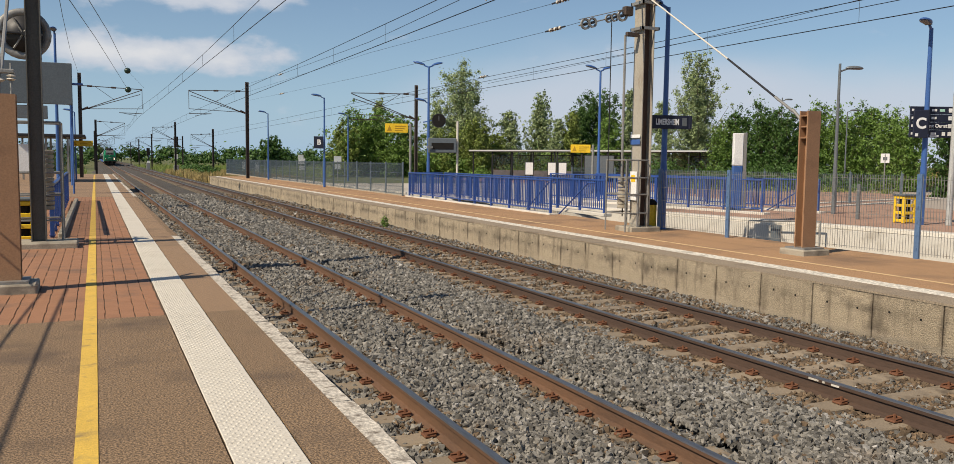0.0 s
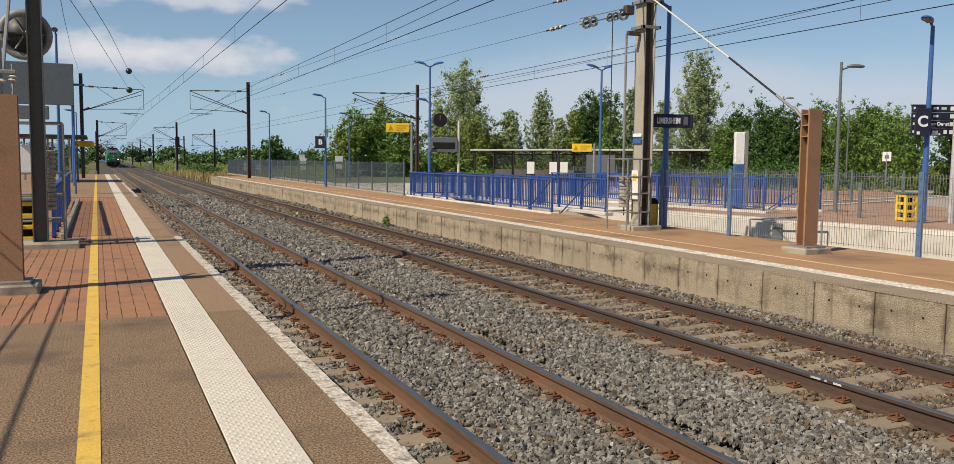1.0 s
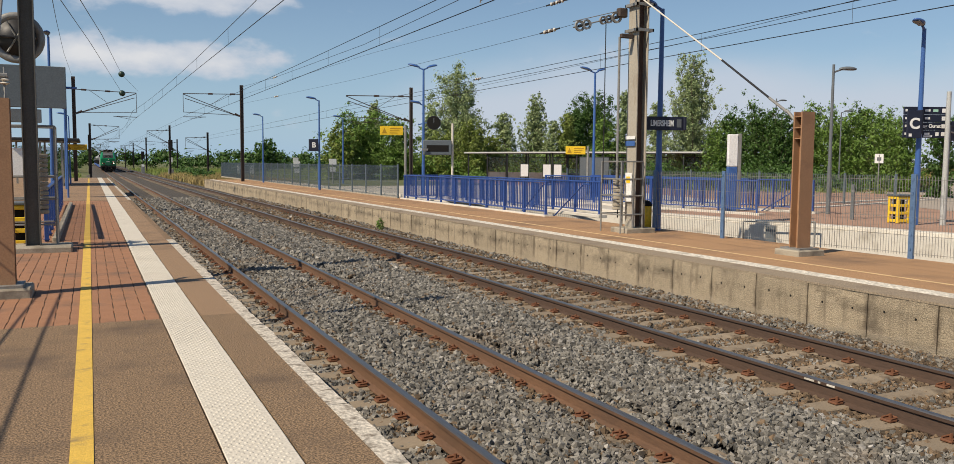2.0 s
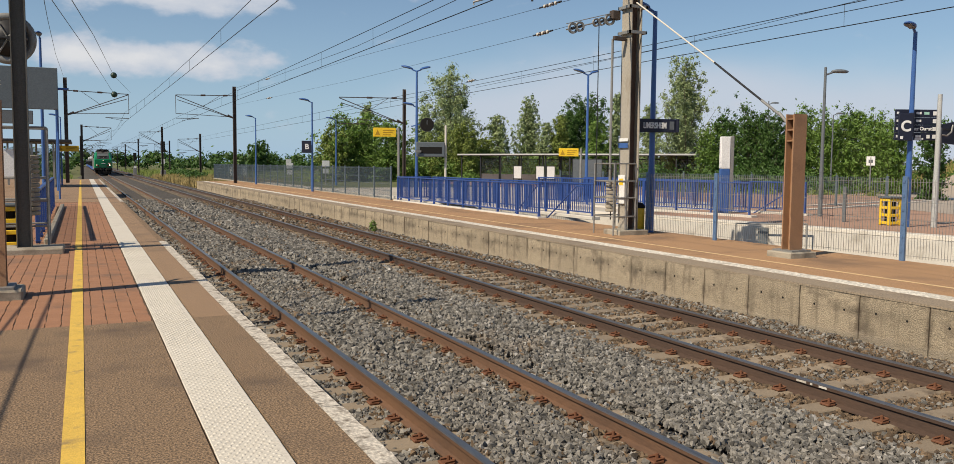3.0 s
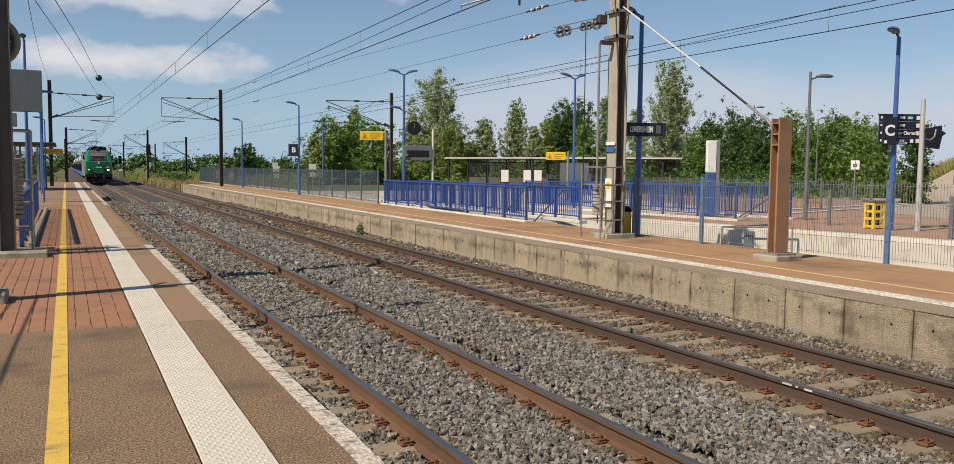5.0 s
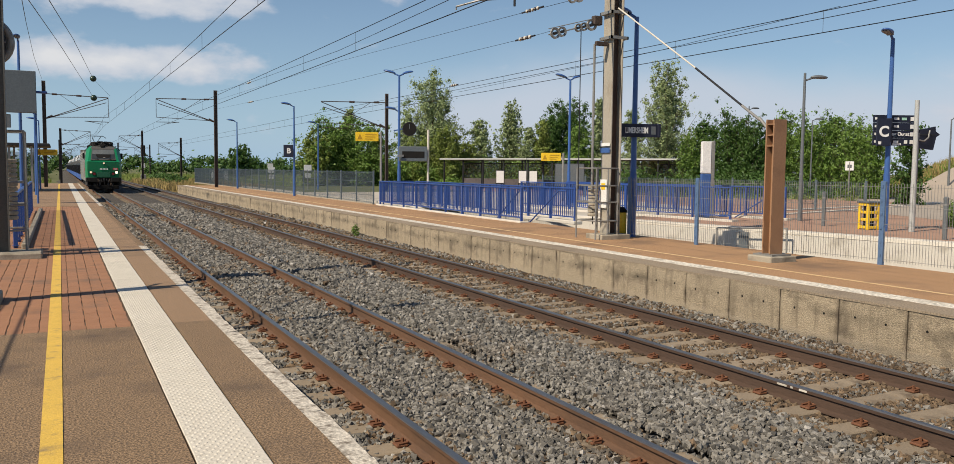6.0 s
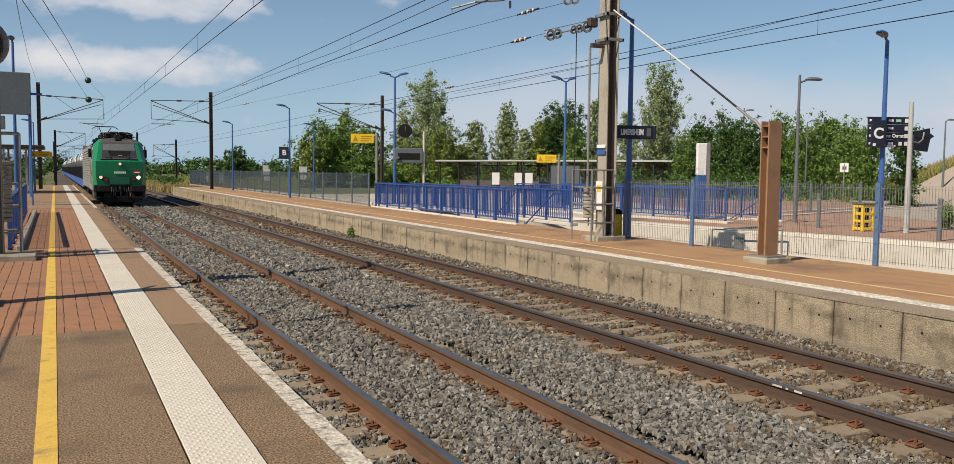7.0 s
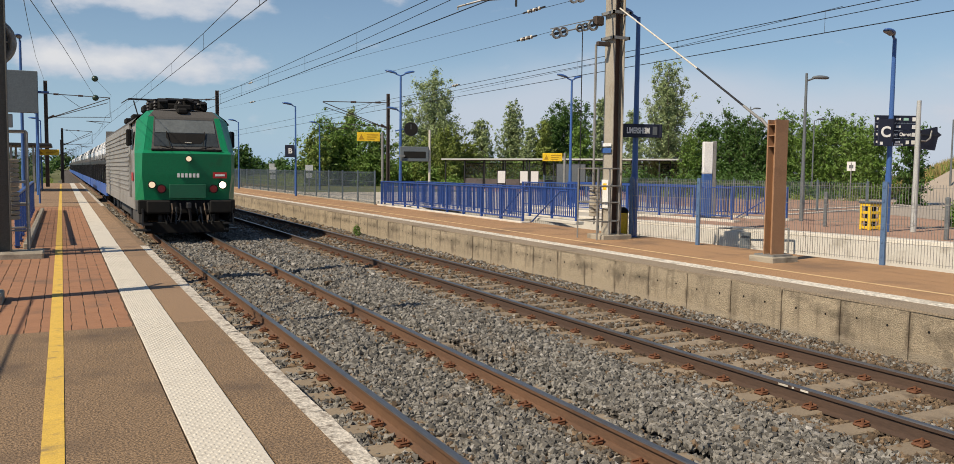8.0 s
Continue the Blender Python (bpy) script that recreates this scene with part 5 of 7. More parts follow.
def white_post(at, h, label):
    s = base("signal_post", label, "post", at)
    part("pole", rod(B(), (0, 0, 0), (0, 0, h), 0.075, 0.06, 12), POST_GREY, s)
    part("conduit", rod(B(), (0.09, -0.02, 0.1), (0.09, -0.02, h - 0.9), 0.02, seg=6), STEEL, s)
    bm = extrude_outline(B(), [(0.1, h - 1.32), (0.72, h - 1.36), (0.82, h - 1.0), (0.98, h - 0.92), (0.8, h - 0.84), (0.78, h - 0.7), (0.1, h - 0.82)], 1, -0.03, 0.03)
    case = part("arrow_board", bm, NAVY, s, "dark pointed board seen from behind")
    part("back_rib", box(B(), 0.12, 0.76, -0.05, -0.031, h - 0.95, h - 0.92), DARK, case)
    part("bracket", tube(B(), [Vector((0.05, -0.06, h - 1.1)), Vector((0.25, -0.08, h - 1.12)), Vector((0.42, -0.08, h - 1.02)), Vector((0.5, -0.06, h - 0.82))], 0.022, 6), STEEL, s)


white_post(pose(21.36, 15.82, 0), 3.65, "pale grey post with a dark box on the forecourt")


def small_sign(at):
    s = base("road_sign", "small white rectangular sign on a thin post", "sign", at)
    part("post", rod(B(), (0, 0, 0), (0, 0, 2.3), 0.035, seg=8), STEEL, s)
    part("plate", box(B(), -0.24, 0.24, -0.02, 0.0, 1.8, 2.35), WHITE, s)
    part("mark", box(B(), -0.12, 0.12, -0.024, -0.021, 1.95, 2.15), LAMPGREY, s)


small_sign(pose(43.0, 36.2, 0.0, 0, 0, -40))


def shelter(p, q, depth, h, label, n):
    """A flat-roofed waiting shelter with posts, a glazed rear wall and notice boards."""
    m, d = between((*p, 0), (*q, 0))
    s = base("shelter", label, "shelter", m, group="forecourt shelters")
    bm = B()
    box(bm, -0.3, d + 0.3, depth - 0.3, -0.4, h, h + 0.14, 0.03)
    part("roof", bm, DARK, s, "flat dark roof with a pale edge")
    part("roof_edge", box(B(), -0.31, d + 0.31, -0.396, -0.36, h + 0.04, h + 0.16), POST_GREY, s, "pale roof edge")
    for i in range(n + 1):
        x = i * d / n
        part("post", box(B(), x - 0.05, x + 0.05, -0.7, -0.6, 0, h), DARK, s)
        part("post", box(B(), x - 0.05, x + 0.05, depth - 0.05, depth + 0.05, 0, h), DARK, s)
    for i in range(n):
        x0, x1 = i * d / n + 0.07, (i + 1) * d / n - 0.07
        # Pane tint and dark low panels carry the interior shade in their colour.
        o = part("pane", box(B(), x0, x1, depth - 0.06, depth - 0.045, 0.9, h - 0.3), SHADE_GLASS, s)
        part("lower_panel", box(B(), x0, x1, depth - 0.08, depth - 0.03, 0.05, 0.85), WHITE_CONC if n == 4 else DARK, s)
        part("top_bar", box(B(), x0, x1, depth - 0.08, depth - 0.03, h - 0.3, h - 0.22), DARK, s)
    return s, d


sh, dd = shelter((34.0, 61.0), (30.4, 69.4), -3.2, 2.45, "low flat-roofed glazed waiting shelter on the forecourt", 4)
sh2, dd2 = shelter((41.6, 49.7), (34.2, 60.7), -3.4, 2.45, "long flat-roofed dark cycle shelter on the forecourt", 6)


def notice_board(at, label, w=0.75, h=1.5, sheet=None):
    s = base("notice_board", label, "notice board", at, group="notice boards")
    part("frame", box(B(), -w / 2 - 0.05, w / 2 + 0.05, 0, 0.05, 0.5, 0.6 + h, 0.01), DARK, s)
    part("poster", box(B(), -w / 2, w / 2, -0.012, -0.002, 0.58, 0.55 + h), sheet or WHITE, s)
    for x in (-w / 2, w / 2):
        part("leg", box(B(), x - 0.03, x + 0.03, 0, 0.05, 0, 0.5), DARK, s)


notice_board(pose(31.9, 60.6, 0, 0, 0, -25), "white notice board standing before the shelter", 0.6, 1.0)
notice_board(pose(33.3, 59.4, 0, 0, 0, -25), "white timetable board on dark legs before the shelter", 0.6, 1.0)
notice_board(pose(34.0, 58.9, 0, 0, 0, -25), "white timetable board on dark legs by the roof joint", 0.6, 1.0)
notice_board(pose(30.5, 48.0, 0, 0, 0, -25), "wide grey notice board by the yellow warning sign", 1.9, 1.5, LAMPGREY)

# near platform, left: railing, display, shelter
railing((-0.80, 18.6, 0), (-0.92, 33.5, 0), 10, "blue railing along the back of the near platform", kerb=False, h=1.0)
single("kerb", box(B(), -0.70, -0.58, 18.4, 33.6, -0.02, 0.1, 0.02), CONCRETE, "dark concrete kerb at the foot of the railing", "kerb", kind="structure")


def back_board():
    s = base("display_back", "large blank blue-grey display board seen from behind", "display board", pose(-2.15, 40, 0))
    part("panel", box(B(), -1.5, 1.34, -0.08, 0.12, 3.77, 5.5, 0.02), GREY_PANEL, s)
    for x in (-1.3, 1.3):
        part("post", rod(B(), (x, 0.2, 0), (x, 0.2, 5.0), 0.04, seg=10), BLUE_LT, s)
    part("small_box", box(B(), -0.9, 0.38, -0.05, 0.15, 3.15, 3.7, 0.02), LAMPGREY, s)
    part("arm", rod(B(), (1.34, 0.1, 4.65), (1.75, 0.1, 4.65), 0.05, seg=8), BLUE_LT, s)


back_board()


def near_shelter():
    s = base("shelter", "dark flat-roofed shelter on the near platform", "shelter", pose(-0.52, 62.0, 0))
    part("roof", box(B(), -4.2, 0, -4, 3, 2.78, 2.95, 0.03), DARK, s)
    for x in (-3.9, -2.2, -1.0):
        for y in (-3.6, 2.6):
            part("post", box(B(), x - 0.06, x + 0.06, y - 0.06, y + 0.06, 0, 2.78), STEEL, s)
    part("pane", box(B(), -3.8, -1.0, 2.58, 2.6, 0.4, 2.5), SHADE_GLASS, s)
    part("panel", box(B(), -3.8, -2.3, -3.62, -3.56, 0.6, 2.3), WHITE, s, "white notice panel")


near_shelter()


def far_cabin():
    s = base("trackside_cabin", "small white trackside cabin far off in the grass", "cabin", pose(24.6, 150, -0.8))
    part("body", box(B(), -1.3, 1.3, -1, 1, 0, 1.9, 0.03), WHITE, s)
    part("roof", box(B(), -1.45, 1.45, -1.15, 1.15, 1.9, 2.05, 0.03), LAMPGREY, s)
    part("door", box(B(), -0.4, 0.4, -1.03, -1.001, 0.1, 1.7), LAMPGREY, s)


far_cabin()


def signal(at, label, h=5.4):
    s = base("railway_signal", label, "signal", at, group="railway signals")
    part("post", rod(B(), (0, 0, 0), (0, 0, h), 0.08, seg=8), DARK, s)
    part("head", box(B(), -0.3, 0.3, -0.1, 0.1, h - 1.5, h, 0.05), BLACK, s)
    part("plate", box(B(), -0.25, 0.25, -0.12, -0.1, h - 3.2, h - 2.5), WHITE, s)
    part("relay_case", box(B(), -0.35, 0.35, -0.25, 0.25, 0, 1.3, 0.03), STEEL, s)


signal(pose(10.6, 128.6, -0.8), "black railway signal beside the far track")
signal(pose(9.4, 176, -0.8), "distant railway signal with a pale case", 4.2)


def far_signs():
    """Pale boards on posts behind the far fence."""
    for x, y, h in ((16.5, 62.0, 2.1), (15.6, 70.0, 1.9), (19.5, 88.0, 2.3)):
        s = base("track_sign", "small pale trackside sign on a post", "sign", pose(x, y, -0.6), group="trackside signs")
        part("post", rod(B(), (0, 0, 0), (0, 0, h), 0.04, seg=6), STEEL, s)
        part("plate", box(B(), -0.28, 0.28, -0.03, 0, h - 0.1, h + 0.35), WHITE, s)
        part("plate", box(B(), -0.22, 0.22, -0.03, 0, h - 0.6, h - 0.25), WHITE, s)


far_signs()

# Unseen: a lamp known by its shadow, an added twin, cables for thin shadow lines.
lamp_post(pose(-2.75, 10.85, 0), 7.0, BLUE_LT, "unseen tall blue lamp placed for its long shadow", [0], "blue platform lamps", 0.075, 0.3)
lamp_post(pose(-3.7, -7.0, 0), 7.0, BLUE_LT, "unseen tall blue lamp added behind to hold two cables", [0], "blue platform lamps", 0.075, 0.3)
wire([(-2.75, 10.85, 2.5), (-3.7, -7.0, 3.3)], 0.013, "unseen slack dark cable added for a thin shadow line", sag=0.12, seg=6)
wire([(-2.75, 10.85, 2.25), (-3.7, -7.0, 2.95)], 0.012, "unseen lower dark cable added for a thin shadow line", sag=0.22, seg=6)

# ---------------------------------------------------------------- the train
GREEN = mat("loco_green", (0.008, 0.20, 0.085), (0.010, 0.17, 0.075), 0.32, scale=1.5, fine=30, bump=0.03, c3=(0.03, 0.11, 0.055), s3=1.2, amt3=0.35)
# Darker copy of GREEN: the recess's shade is put into its colour.
GREEN_RECESS = mat("loco_green_recess", (0.008, 0.105, 0.05), (0.012, 0.08, 0.04), 0.5, scale=2, fine=30, bump=0.05)
LOCO_GREY = mat("loco_grey", (0.30, 0.29, 0.27), (0.23, 0.22, 0.205), 0.5, 0.2, scale=1.2, fine=30, bump=0.05, c3=(0.16, 0.145, 0.125), s3=1.0, amt3=0.5)
ROOF_GREY = mat("loco_roof", (0.085, 0.08, 0.075), (0.06, 0.056, 0.052), 0.75, 0.1, scale=1.5, fine=30, bump=0.1)
DARKGLASS = mat("windscreen", (0.05, 0.058, 0.06), (0.04, 0.047, 0.05), 0.1, scale=1, fine=10, bump=0)
SCREEN_GREY = mat("windscreen_blind", (0.15, 0.165, 0.165), None, 0.35, scale=1, fine=10, bump=0)
RED = mat("red_mark", (0.45, 0.02, 0.02), None, 0.5, scale=3, fine=20, bump=0)
REDLAMP = mat("red_lamp", (0.16, 0.01, 0.012), None, 0.2, scale=3, fine=20, bump=0)
LIGHT = glow("headlight", (1.0, 0.85, 0.58), 3.5)
LIGHT_DIM = glow("headlight_dim", (0.95, 0.74, 0.5), 0.45)
WAGON_BLUE = mat("wagon_blue", (0.035, 0.10, 0.36), (0.03, 0.08, 0.28), 0.5, scale=1, fine=30, bump=0.05, c3=(0.06, 0.06, 0.07), s3=0.9, amt3=0.4)
CAR_WHITE = mat("car_white", (0.80, 0.80, 0.79), (0.76, 0.76, 0.75), 0.2, scale=1, fine=20, bump=0)
CAR_SILVER = mat("car_silver", (0.42, 0.43, 0.45), None, 0.25, 0.6, scale=1, fine=20, bump=0)
CAR_DARK = mat("car_dark", (0.02, 0.025, 0.035), None, 0.2, 0.1, scale=1, fine=20, bump=0)
RUBBER = mat("rubber", (0.018, 0.018, 0.018), None, 0.85, scale=9, fine=40, bump=0.1)
WHEEL_STEEL = mat("wheel_steel", (0.11, 0.08, 0.06), None, 0.6, 0.4, scale=4, fine=30, bump=0.1)


def quad_strip(rings, close=False):
    bm = B()
    vs = [[bm.verts.new(p) for p in r] for r in rings]
    for a, b in zip(vs, vs[1:]):
        for i in range(len(a) - (0 if close else 1)):
            j = (i + 1) % len(a)
            bm.faces.new((a[i], a[j], b[j], b[i]))
    bmesh.ops.recalc_face_normals(bm, faces=bm.faces)
    return bm


def wheelset(parent, y, r, gauge=0.75, name="wheelset"):
    bm = B()
    for s in (-1, 1):
        m = Matrix.Translation((s * gauge, 0, 0)) @ Matrix.Rotation(radians(90 * s), 4, "Y")
        lathe(bm, [(r * 0.2, -0.05), (r * 0.72, -0.03), (r * 0.75, -0.06), (r, -0.07), (r * 0.985, 0.055), (r * 1.05, 0.06), (r * 1.05, 0.085), (r * 0.75, 0.085), (r * 0.72, 0.03), (r * 0.2, 0.06)], 22, m)
        for k in range(3):
            a = k * 2.094
            rod(bm, (s * (gauge + 0.05), 0.45 * r * math.cos(a), 0.45 * r * math.sin(a)), (s * (gauge + 0.055), 0.45 * r * math.cos(a), 0.45 * r * math.sin(a)), r * 0.12, seg=8)
    rod(bm, (-gauge, 0, 0), (gauge, 0, 0), 0.09, seg=10)
    o = part(name, bm, WHEEL_STEEL, parent)
    o.matrix_basis = pose(0, y, r)
    return o


WHEELS = []


def build_loco():
    L = base("locomotive", "green and grey electric freight locomotive with lit headlights", "locomotive", pose(AXIS_1, 27.5, RAIL_Z))
    # front outline: half width, set-back and height from the sill up to the roof
    F = [(1.20, 0.62, 1.14), (1.27, 0.50, 1.9), (1.25, 0.42, 2.52), (1.20, 0.60, 2.62), (1.02, 1.08, 3.62), (0.84, 1.26, 3.82)]
    S = [(1.42, 1.02, 1.14), (1.43, 0.92, 1.9), (1.43, 0.88, 2.52), (1.42, 1.0, 2.62), (1.32, 1.48, 3.50), (1.02, 1.62, 3.80)]
    def mir(r): return [(-x, y, z) for x, y, z in r]
    # lower front, corners included
    rows = [[mir(S)[i], mir(F)[i], (0, F[i][1] - 0.05, F[i][2]), F[i], S[i]] for i in range(len(F))]
    bm = quad_strip(rows[:3])
    bmesh.ops.solidify(bm, geom=bm.faces, thickness=0.05)
    front = part("front_panel", bm, GREEN, L, "dark green front panel with dirt")
    part("front_ledge", quad_strip(rows[2:4]), GREEN, L)
    for s in (-1, 1):
        ring = [[(s * x, y, z) for x, y, z in (S[i], F[i])] for i in range(3, 6)]
        part("corner_pillar", quad_strip(ring), GREEN, L)
    part("brow", quad_strip([[mir(F)[4], F[4]], [mir(F)[5], F[5]]]), ROOF_GREY, L)
    # windscreen, in its dark surround
    def on_screen(x, k, off=0.0):
        y = 0.60 + (1.08 - 0.60) * k
        z = 2.62 + (3.62 - 2.62) * k
        return (x, y - 0.03 * (1 - abs(x)) - off, z + off * 0.4)
    part("windscreen_frame", quad_strip([[on_screen(-0.99 + 0.13 * k, k), on_screen(0, k), on_screen(0.99 - 0.13 * k, k)] for k in (0, 1)]), ROOF_GREY, L)
    for s in (-1, 1):
        part("front_pillar", quad_strip([[on_screen(s * (0.99 - 0.13 * k), k), on_screen(s * (1.2 - 0.18 * k), k)] for k in (0, 1)]), GREEN, L)
    ws = part("windscreen", quad_strip([[on_screen(-0.93 + 0.1 * k, k, 0.012), on_screen(0, k, 0.012), on_screen(0.93 - 0.1 * k, k, 0.012)] for k in (0.12, 0.92)]), DARKGLASS, L, "dark reflecting windscreen")
    part("sun_blind", quad_strip([[on_screen(-0.91 + 0.09 * k, k, 0.02), on_screen(0, k, 0.02), on_screen(0.91 - 0.09 * k, k, 0.02)] for k in (0.52, 0.90)]), SCREEN_GREY, ws, "grey lowered blind")
    part("inner_pane", quad_strip([[on_screen(-0.40, 0.2, 0.022), on_screen(0, 0.2, 0.022), on_screen(0.40, 0.2, 0.022)], [on_screen(-0.56, 0.36, 0.022), on_screen(0, 0.36, 0.022), on_screen(0.56, 0.36, 0.022)],
                                   [on_screen(-0.56, 0.50, 0.022), on_screen(0, 0.50, 0.022), on_screen(0.56, 0.50, 0.022)]]), BLACK, ws, "black opening below the blind")
    part("desk_light", box(B(), -0.05, 0.14, 0.62, 0.63, 2.84, 2.87), WHITE_CONC, ws)
    for s in (-1, 1):
        bm = B()
        rod(bm, on_screen(s * 0.15, -0.02, 0.05), on_screen(s * 0.75, 0.1, 0.05), 0.016, seg=5)
        rod(bm, on_screen(s * 0.45, 0.03, 0.05), on_screen(s * 0.55, 0.55, 0.05), 0.010, seg=5)
        part("wiper", bm, BLACK, ws)
    part("wiper_rail", box(B(), -1.0, 1.0, 0.5, 0.56, 2.60, 2.66, 0.01), BLACK, L)
    # lamps, number and mark
    def lamp(x, z, r, material, name, label, y=0.44):
        part(name, rod(B(), (x, y - 0.035, z), (x, y + 0.06, z), r, seg=18), material, L, label)
        part(name + "_ring", lathe(B(), [(r * 1.02, -0.02), (r * 1.28, -0.02), (r * 1.28, 0.03), (r * 1.02, 0.03)], 18, Matrix.Translation((x, y, z)) @ Matrix.Rotation(radians(90), 4, "X"), False), BLACK, L)
    lamp(0.02, 2.37, 0.075, LIGHT_DIM, "top_headlight", "round lit top headlight", 0.37)
    lamp(-1.0, 1.60, 0.09, LIGHT_DIM, "headlight", "round lit headlight", 0.49)
    lamp(1.0, 1.60, 0.10, LIGHT, "headlight", "bright round headlight", 0.49)
    lamp(-0.74, 1.48, 0.105, REDLAMP, "tail_lamp", "dark red tail lamp", 0.50)
    lamp(0.74, 1.48, 0.105, REDLAMP, "tail_lamp", "dark red tail lamp", 0.50)
    for i in range(6):
        part("number_bar", box(B(), -0.30 + 0.11 * i, -0.23 + 0.11 * i, 0.425, 0.44, 1.82, 1.94), WHITE, L)
    part("red_badge", box(B(), 0.72, 1.12, 0.44, 0.462, 1.80, 1.98), RED, L, "plain red maker's mark")
    part("badge_bar", box(B(), 0.78, 1.06, 0.432, 0.4395, 1.86, 1.92), WHITE, L, "white bar on the red mark")
    part("front_plate", box(B(), -0.52, 0.52, 0.46, 0.5, 1.2, 1.62, 0.01), GREEN_RECESS, L)
    # body sides with ribs
    for s in (-1, 1):
        bm = quad_strip([[(s * S[i][0], S[i][1], S[i][2]) for i in range(6)], [(s * S[i][0], 3.1, S[i][2]) for i in range(6)]])
        part("cab_side", bm, LOCO_GREY, L, "dirty light grey cab side")
        part("cab_door", box(B(), min(s * 1.425, s * 1.45), max(s * 1.425, s * 1.45), 2.35, 2.95, 1.2, 3.2, 0.005), LOCO_GREY, L)
        part("side_window", box(B(), min(s * 1.42, s * 1.445), max(s * 1.42, s * 1.445), 1.45, 2.2, 2.65, 3.25, 0.005), DARKGLASS, L)
        part("mirror", box(B(), s * 1.52 - 0.07, s * 1.52 + 0.07, 1.7, 1.95, 2.75, 3.25, 0.03), BLACK, L, "black mirror housing")
        part("grab_rail", rod(B(), (s * 1.48, 2.25, 1.2), (s * 1.48, 2.25, 2.5), 0.02, seg=6), STEEL, L)
        part("body_side", box(B(), min(s * 1.36, s * 1.42), max(s * 1.36, s * 1.42), 3.1, 18.9, 1.14, 3.45), LOCO_GREY, L, "grey ribbed body side streaked with dirt")
        for k in range(13):
            part("rib", box(B(), min(s * 1.415, s * 1.452), max(s * 1.415, s * 1.452), 3.4, 18.6, 1.35 + k * 0.155, 1.41 + k * 0.155, 0.008), LOCO_GREY, L)
        part("side_badge", box(B(), min(s * 1.44, s * 1.452), max(s * 1.44, s * 1.452), 1.35, 1.9, 1.7, 1.95), RED, L)
        part("sole_bar", box(B(), min(s * 1.32, s * 1.43), max(s * 1.32, s * 1.43), 0.9, 19.0, 0.85, 1.14), LOCO_GREY, L)
    roof_ring = [(-1.42, 3.45), (-1.3, 3.6), (-1.02, 3.8), (-0.5, 3.9), (0, 3.93), (0.5, 3.9), (1.02, 3.8), (1.3, 3.6), (1.42, 3.45)]
    part("roof", quad_strip([[(x, 1.62, z) for x, z in roof_ring], [(x, 18.9, z) for x, z in roof_ring]]), ROOF_GREY, L)
    part("roof_front", quad_strip([[(-0.84, 1.26, 3.82), (0, 1.22, 3.84), (0.84, 1.26, 3.82)], [(-1.02, 1.63, 3.8), (0, 1.63, 3.93), (1.02, 1.63, 3.8)]]), ROOF_GREY, L)
    part("rear_wall", box(B(), -1.4, 1.4, 18.8, 18.9, 1.14, 3.8), LOCO_GREY, L)
    part("underframe", box(B(), -1.3, 1.3, 0.6, 18.9, 0.78, 1.16, 0.03), BLACK, L)
    # roof gear
    part("horn_box", box(B(), -0.22, 0.25, 1.3, 1.7, 3.84, 4.02, 0.04), BLACK, L)
    for y, w in ((2.4, 1.7), (3.6, 1.9), (9.0, 1.8), (12.0, 1.9)):
        part("roof_box", box(B(), -w / 2, w / 2, y, y + 0.9, 3.9, 4.12, 0.04), BLACK, L)
    for x, y in ((-0.7, 2.2), (0.0, 2.1), (0.6, 2.3), (-0.5, 3.3), (0.5, 3.4), (0.85, 2.9), (-0.85, 2.8)):
        part("roof_insulator", lathe(B(), [(0.09, 3.9), (0.05, 3.95), (0.09, 4.0), (0.05, 4.05), (0.09, 4.1), (0.05, 4.16), (0.07, 4.2)], 10, Matrix.Translation((x, y, 0))), DARK, L)
    for x, y, w, z in ((-0.5, 2.0, 0.3, 4.22), (0.25, 2.0, 0.34, 4.27), (0.72, 2.2, 0.24, 4.2), (-0.15, 2.6, 0.5, 4.3), (0.55, 3.0, 0.4, 4.28), (-0.7, 3.1, 0.3, 4.24)):
        part("roof_apparatus", box(B(), x - w / 2, x + w / 2, y, y + 0.3, 3.88, z, 0.05), BLACK, L)
        part("roof_coil", rod(B(), (x - w * 0.4, y - 0.04, z - 0.08), (x + w * 0.4, y - 0.04, z - 0.08), 0.045, seg=8), DARK, L)
    part("roof_hose", tube(B(), [Vector(q) for q in ((-0.2, 1.7, 3.95), (-0.1, 1.75, 4.16), (0.15, 1.8, 4.2), (0.4, 1.85, 4.1), (0.55, 1.9, 3.95))], 0.03, 6), BLACK, L)
    part("roof_head", box(B(), -0.2, 0.12, 1.12, 1.3, 3.72, 3.9, 0.05), BLACK, L, "black top lamp housing")
    bm = B()
    rod(bm, (-0.7, 2.2, 4.2), (0.6, 2.3, 4.24), 0.025, seg=5)
    rod(bm, (0.6, 2.3, 4.24), (0.85, 2.9, 4.2), 0.025, seg=5)
    rod(bm, (-0.85, 2.8, 4.2), (0.5, 3.4, 4.25), 0.025, seg=5)
    rod(bm, (-0.7, 2.2, 4.2), (-0.85, 2.8, 4.2), 0.025, seg=5)
    part("roof_busbar", bm, DARK, L)
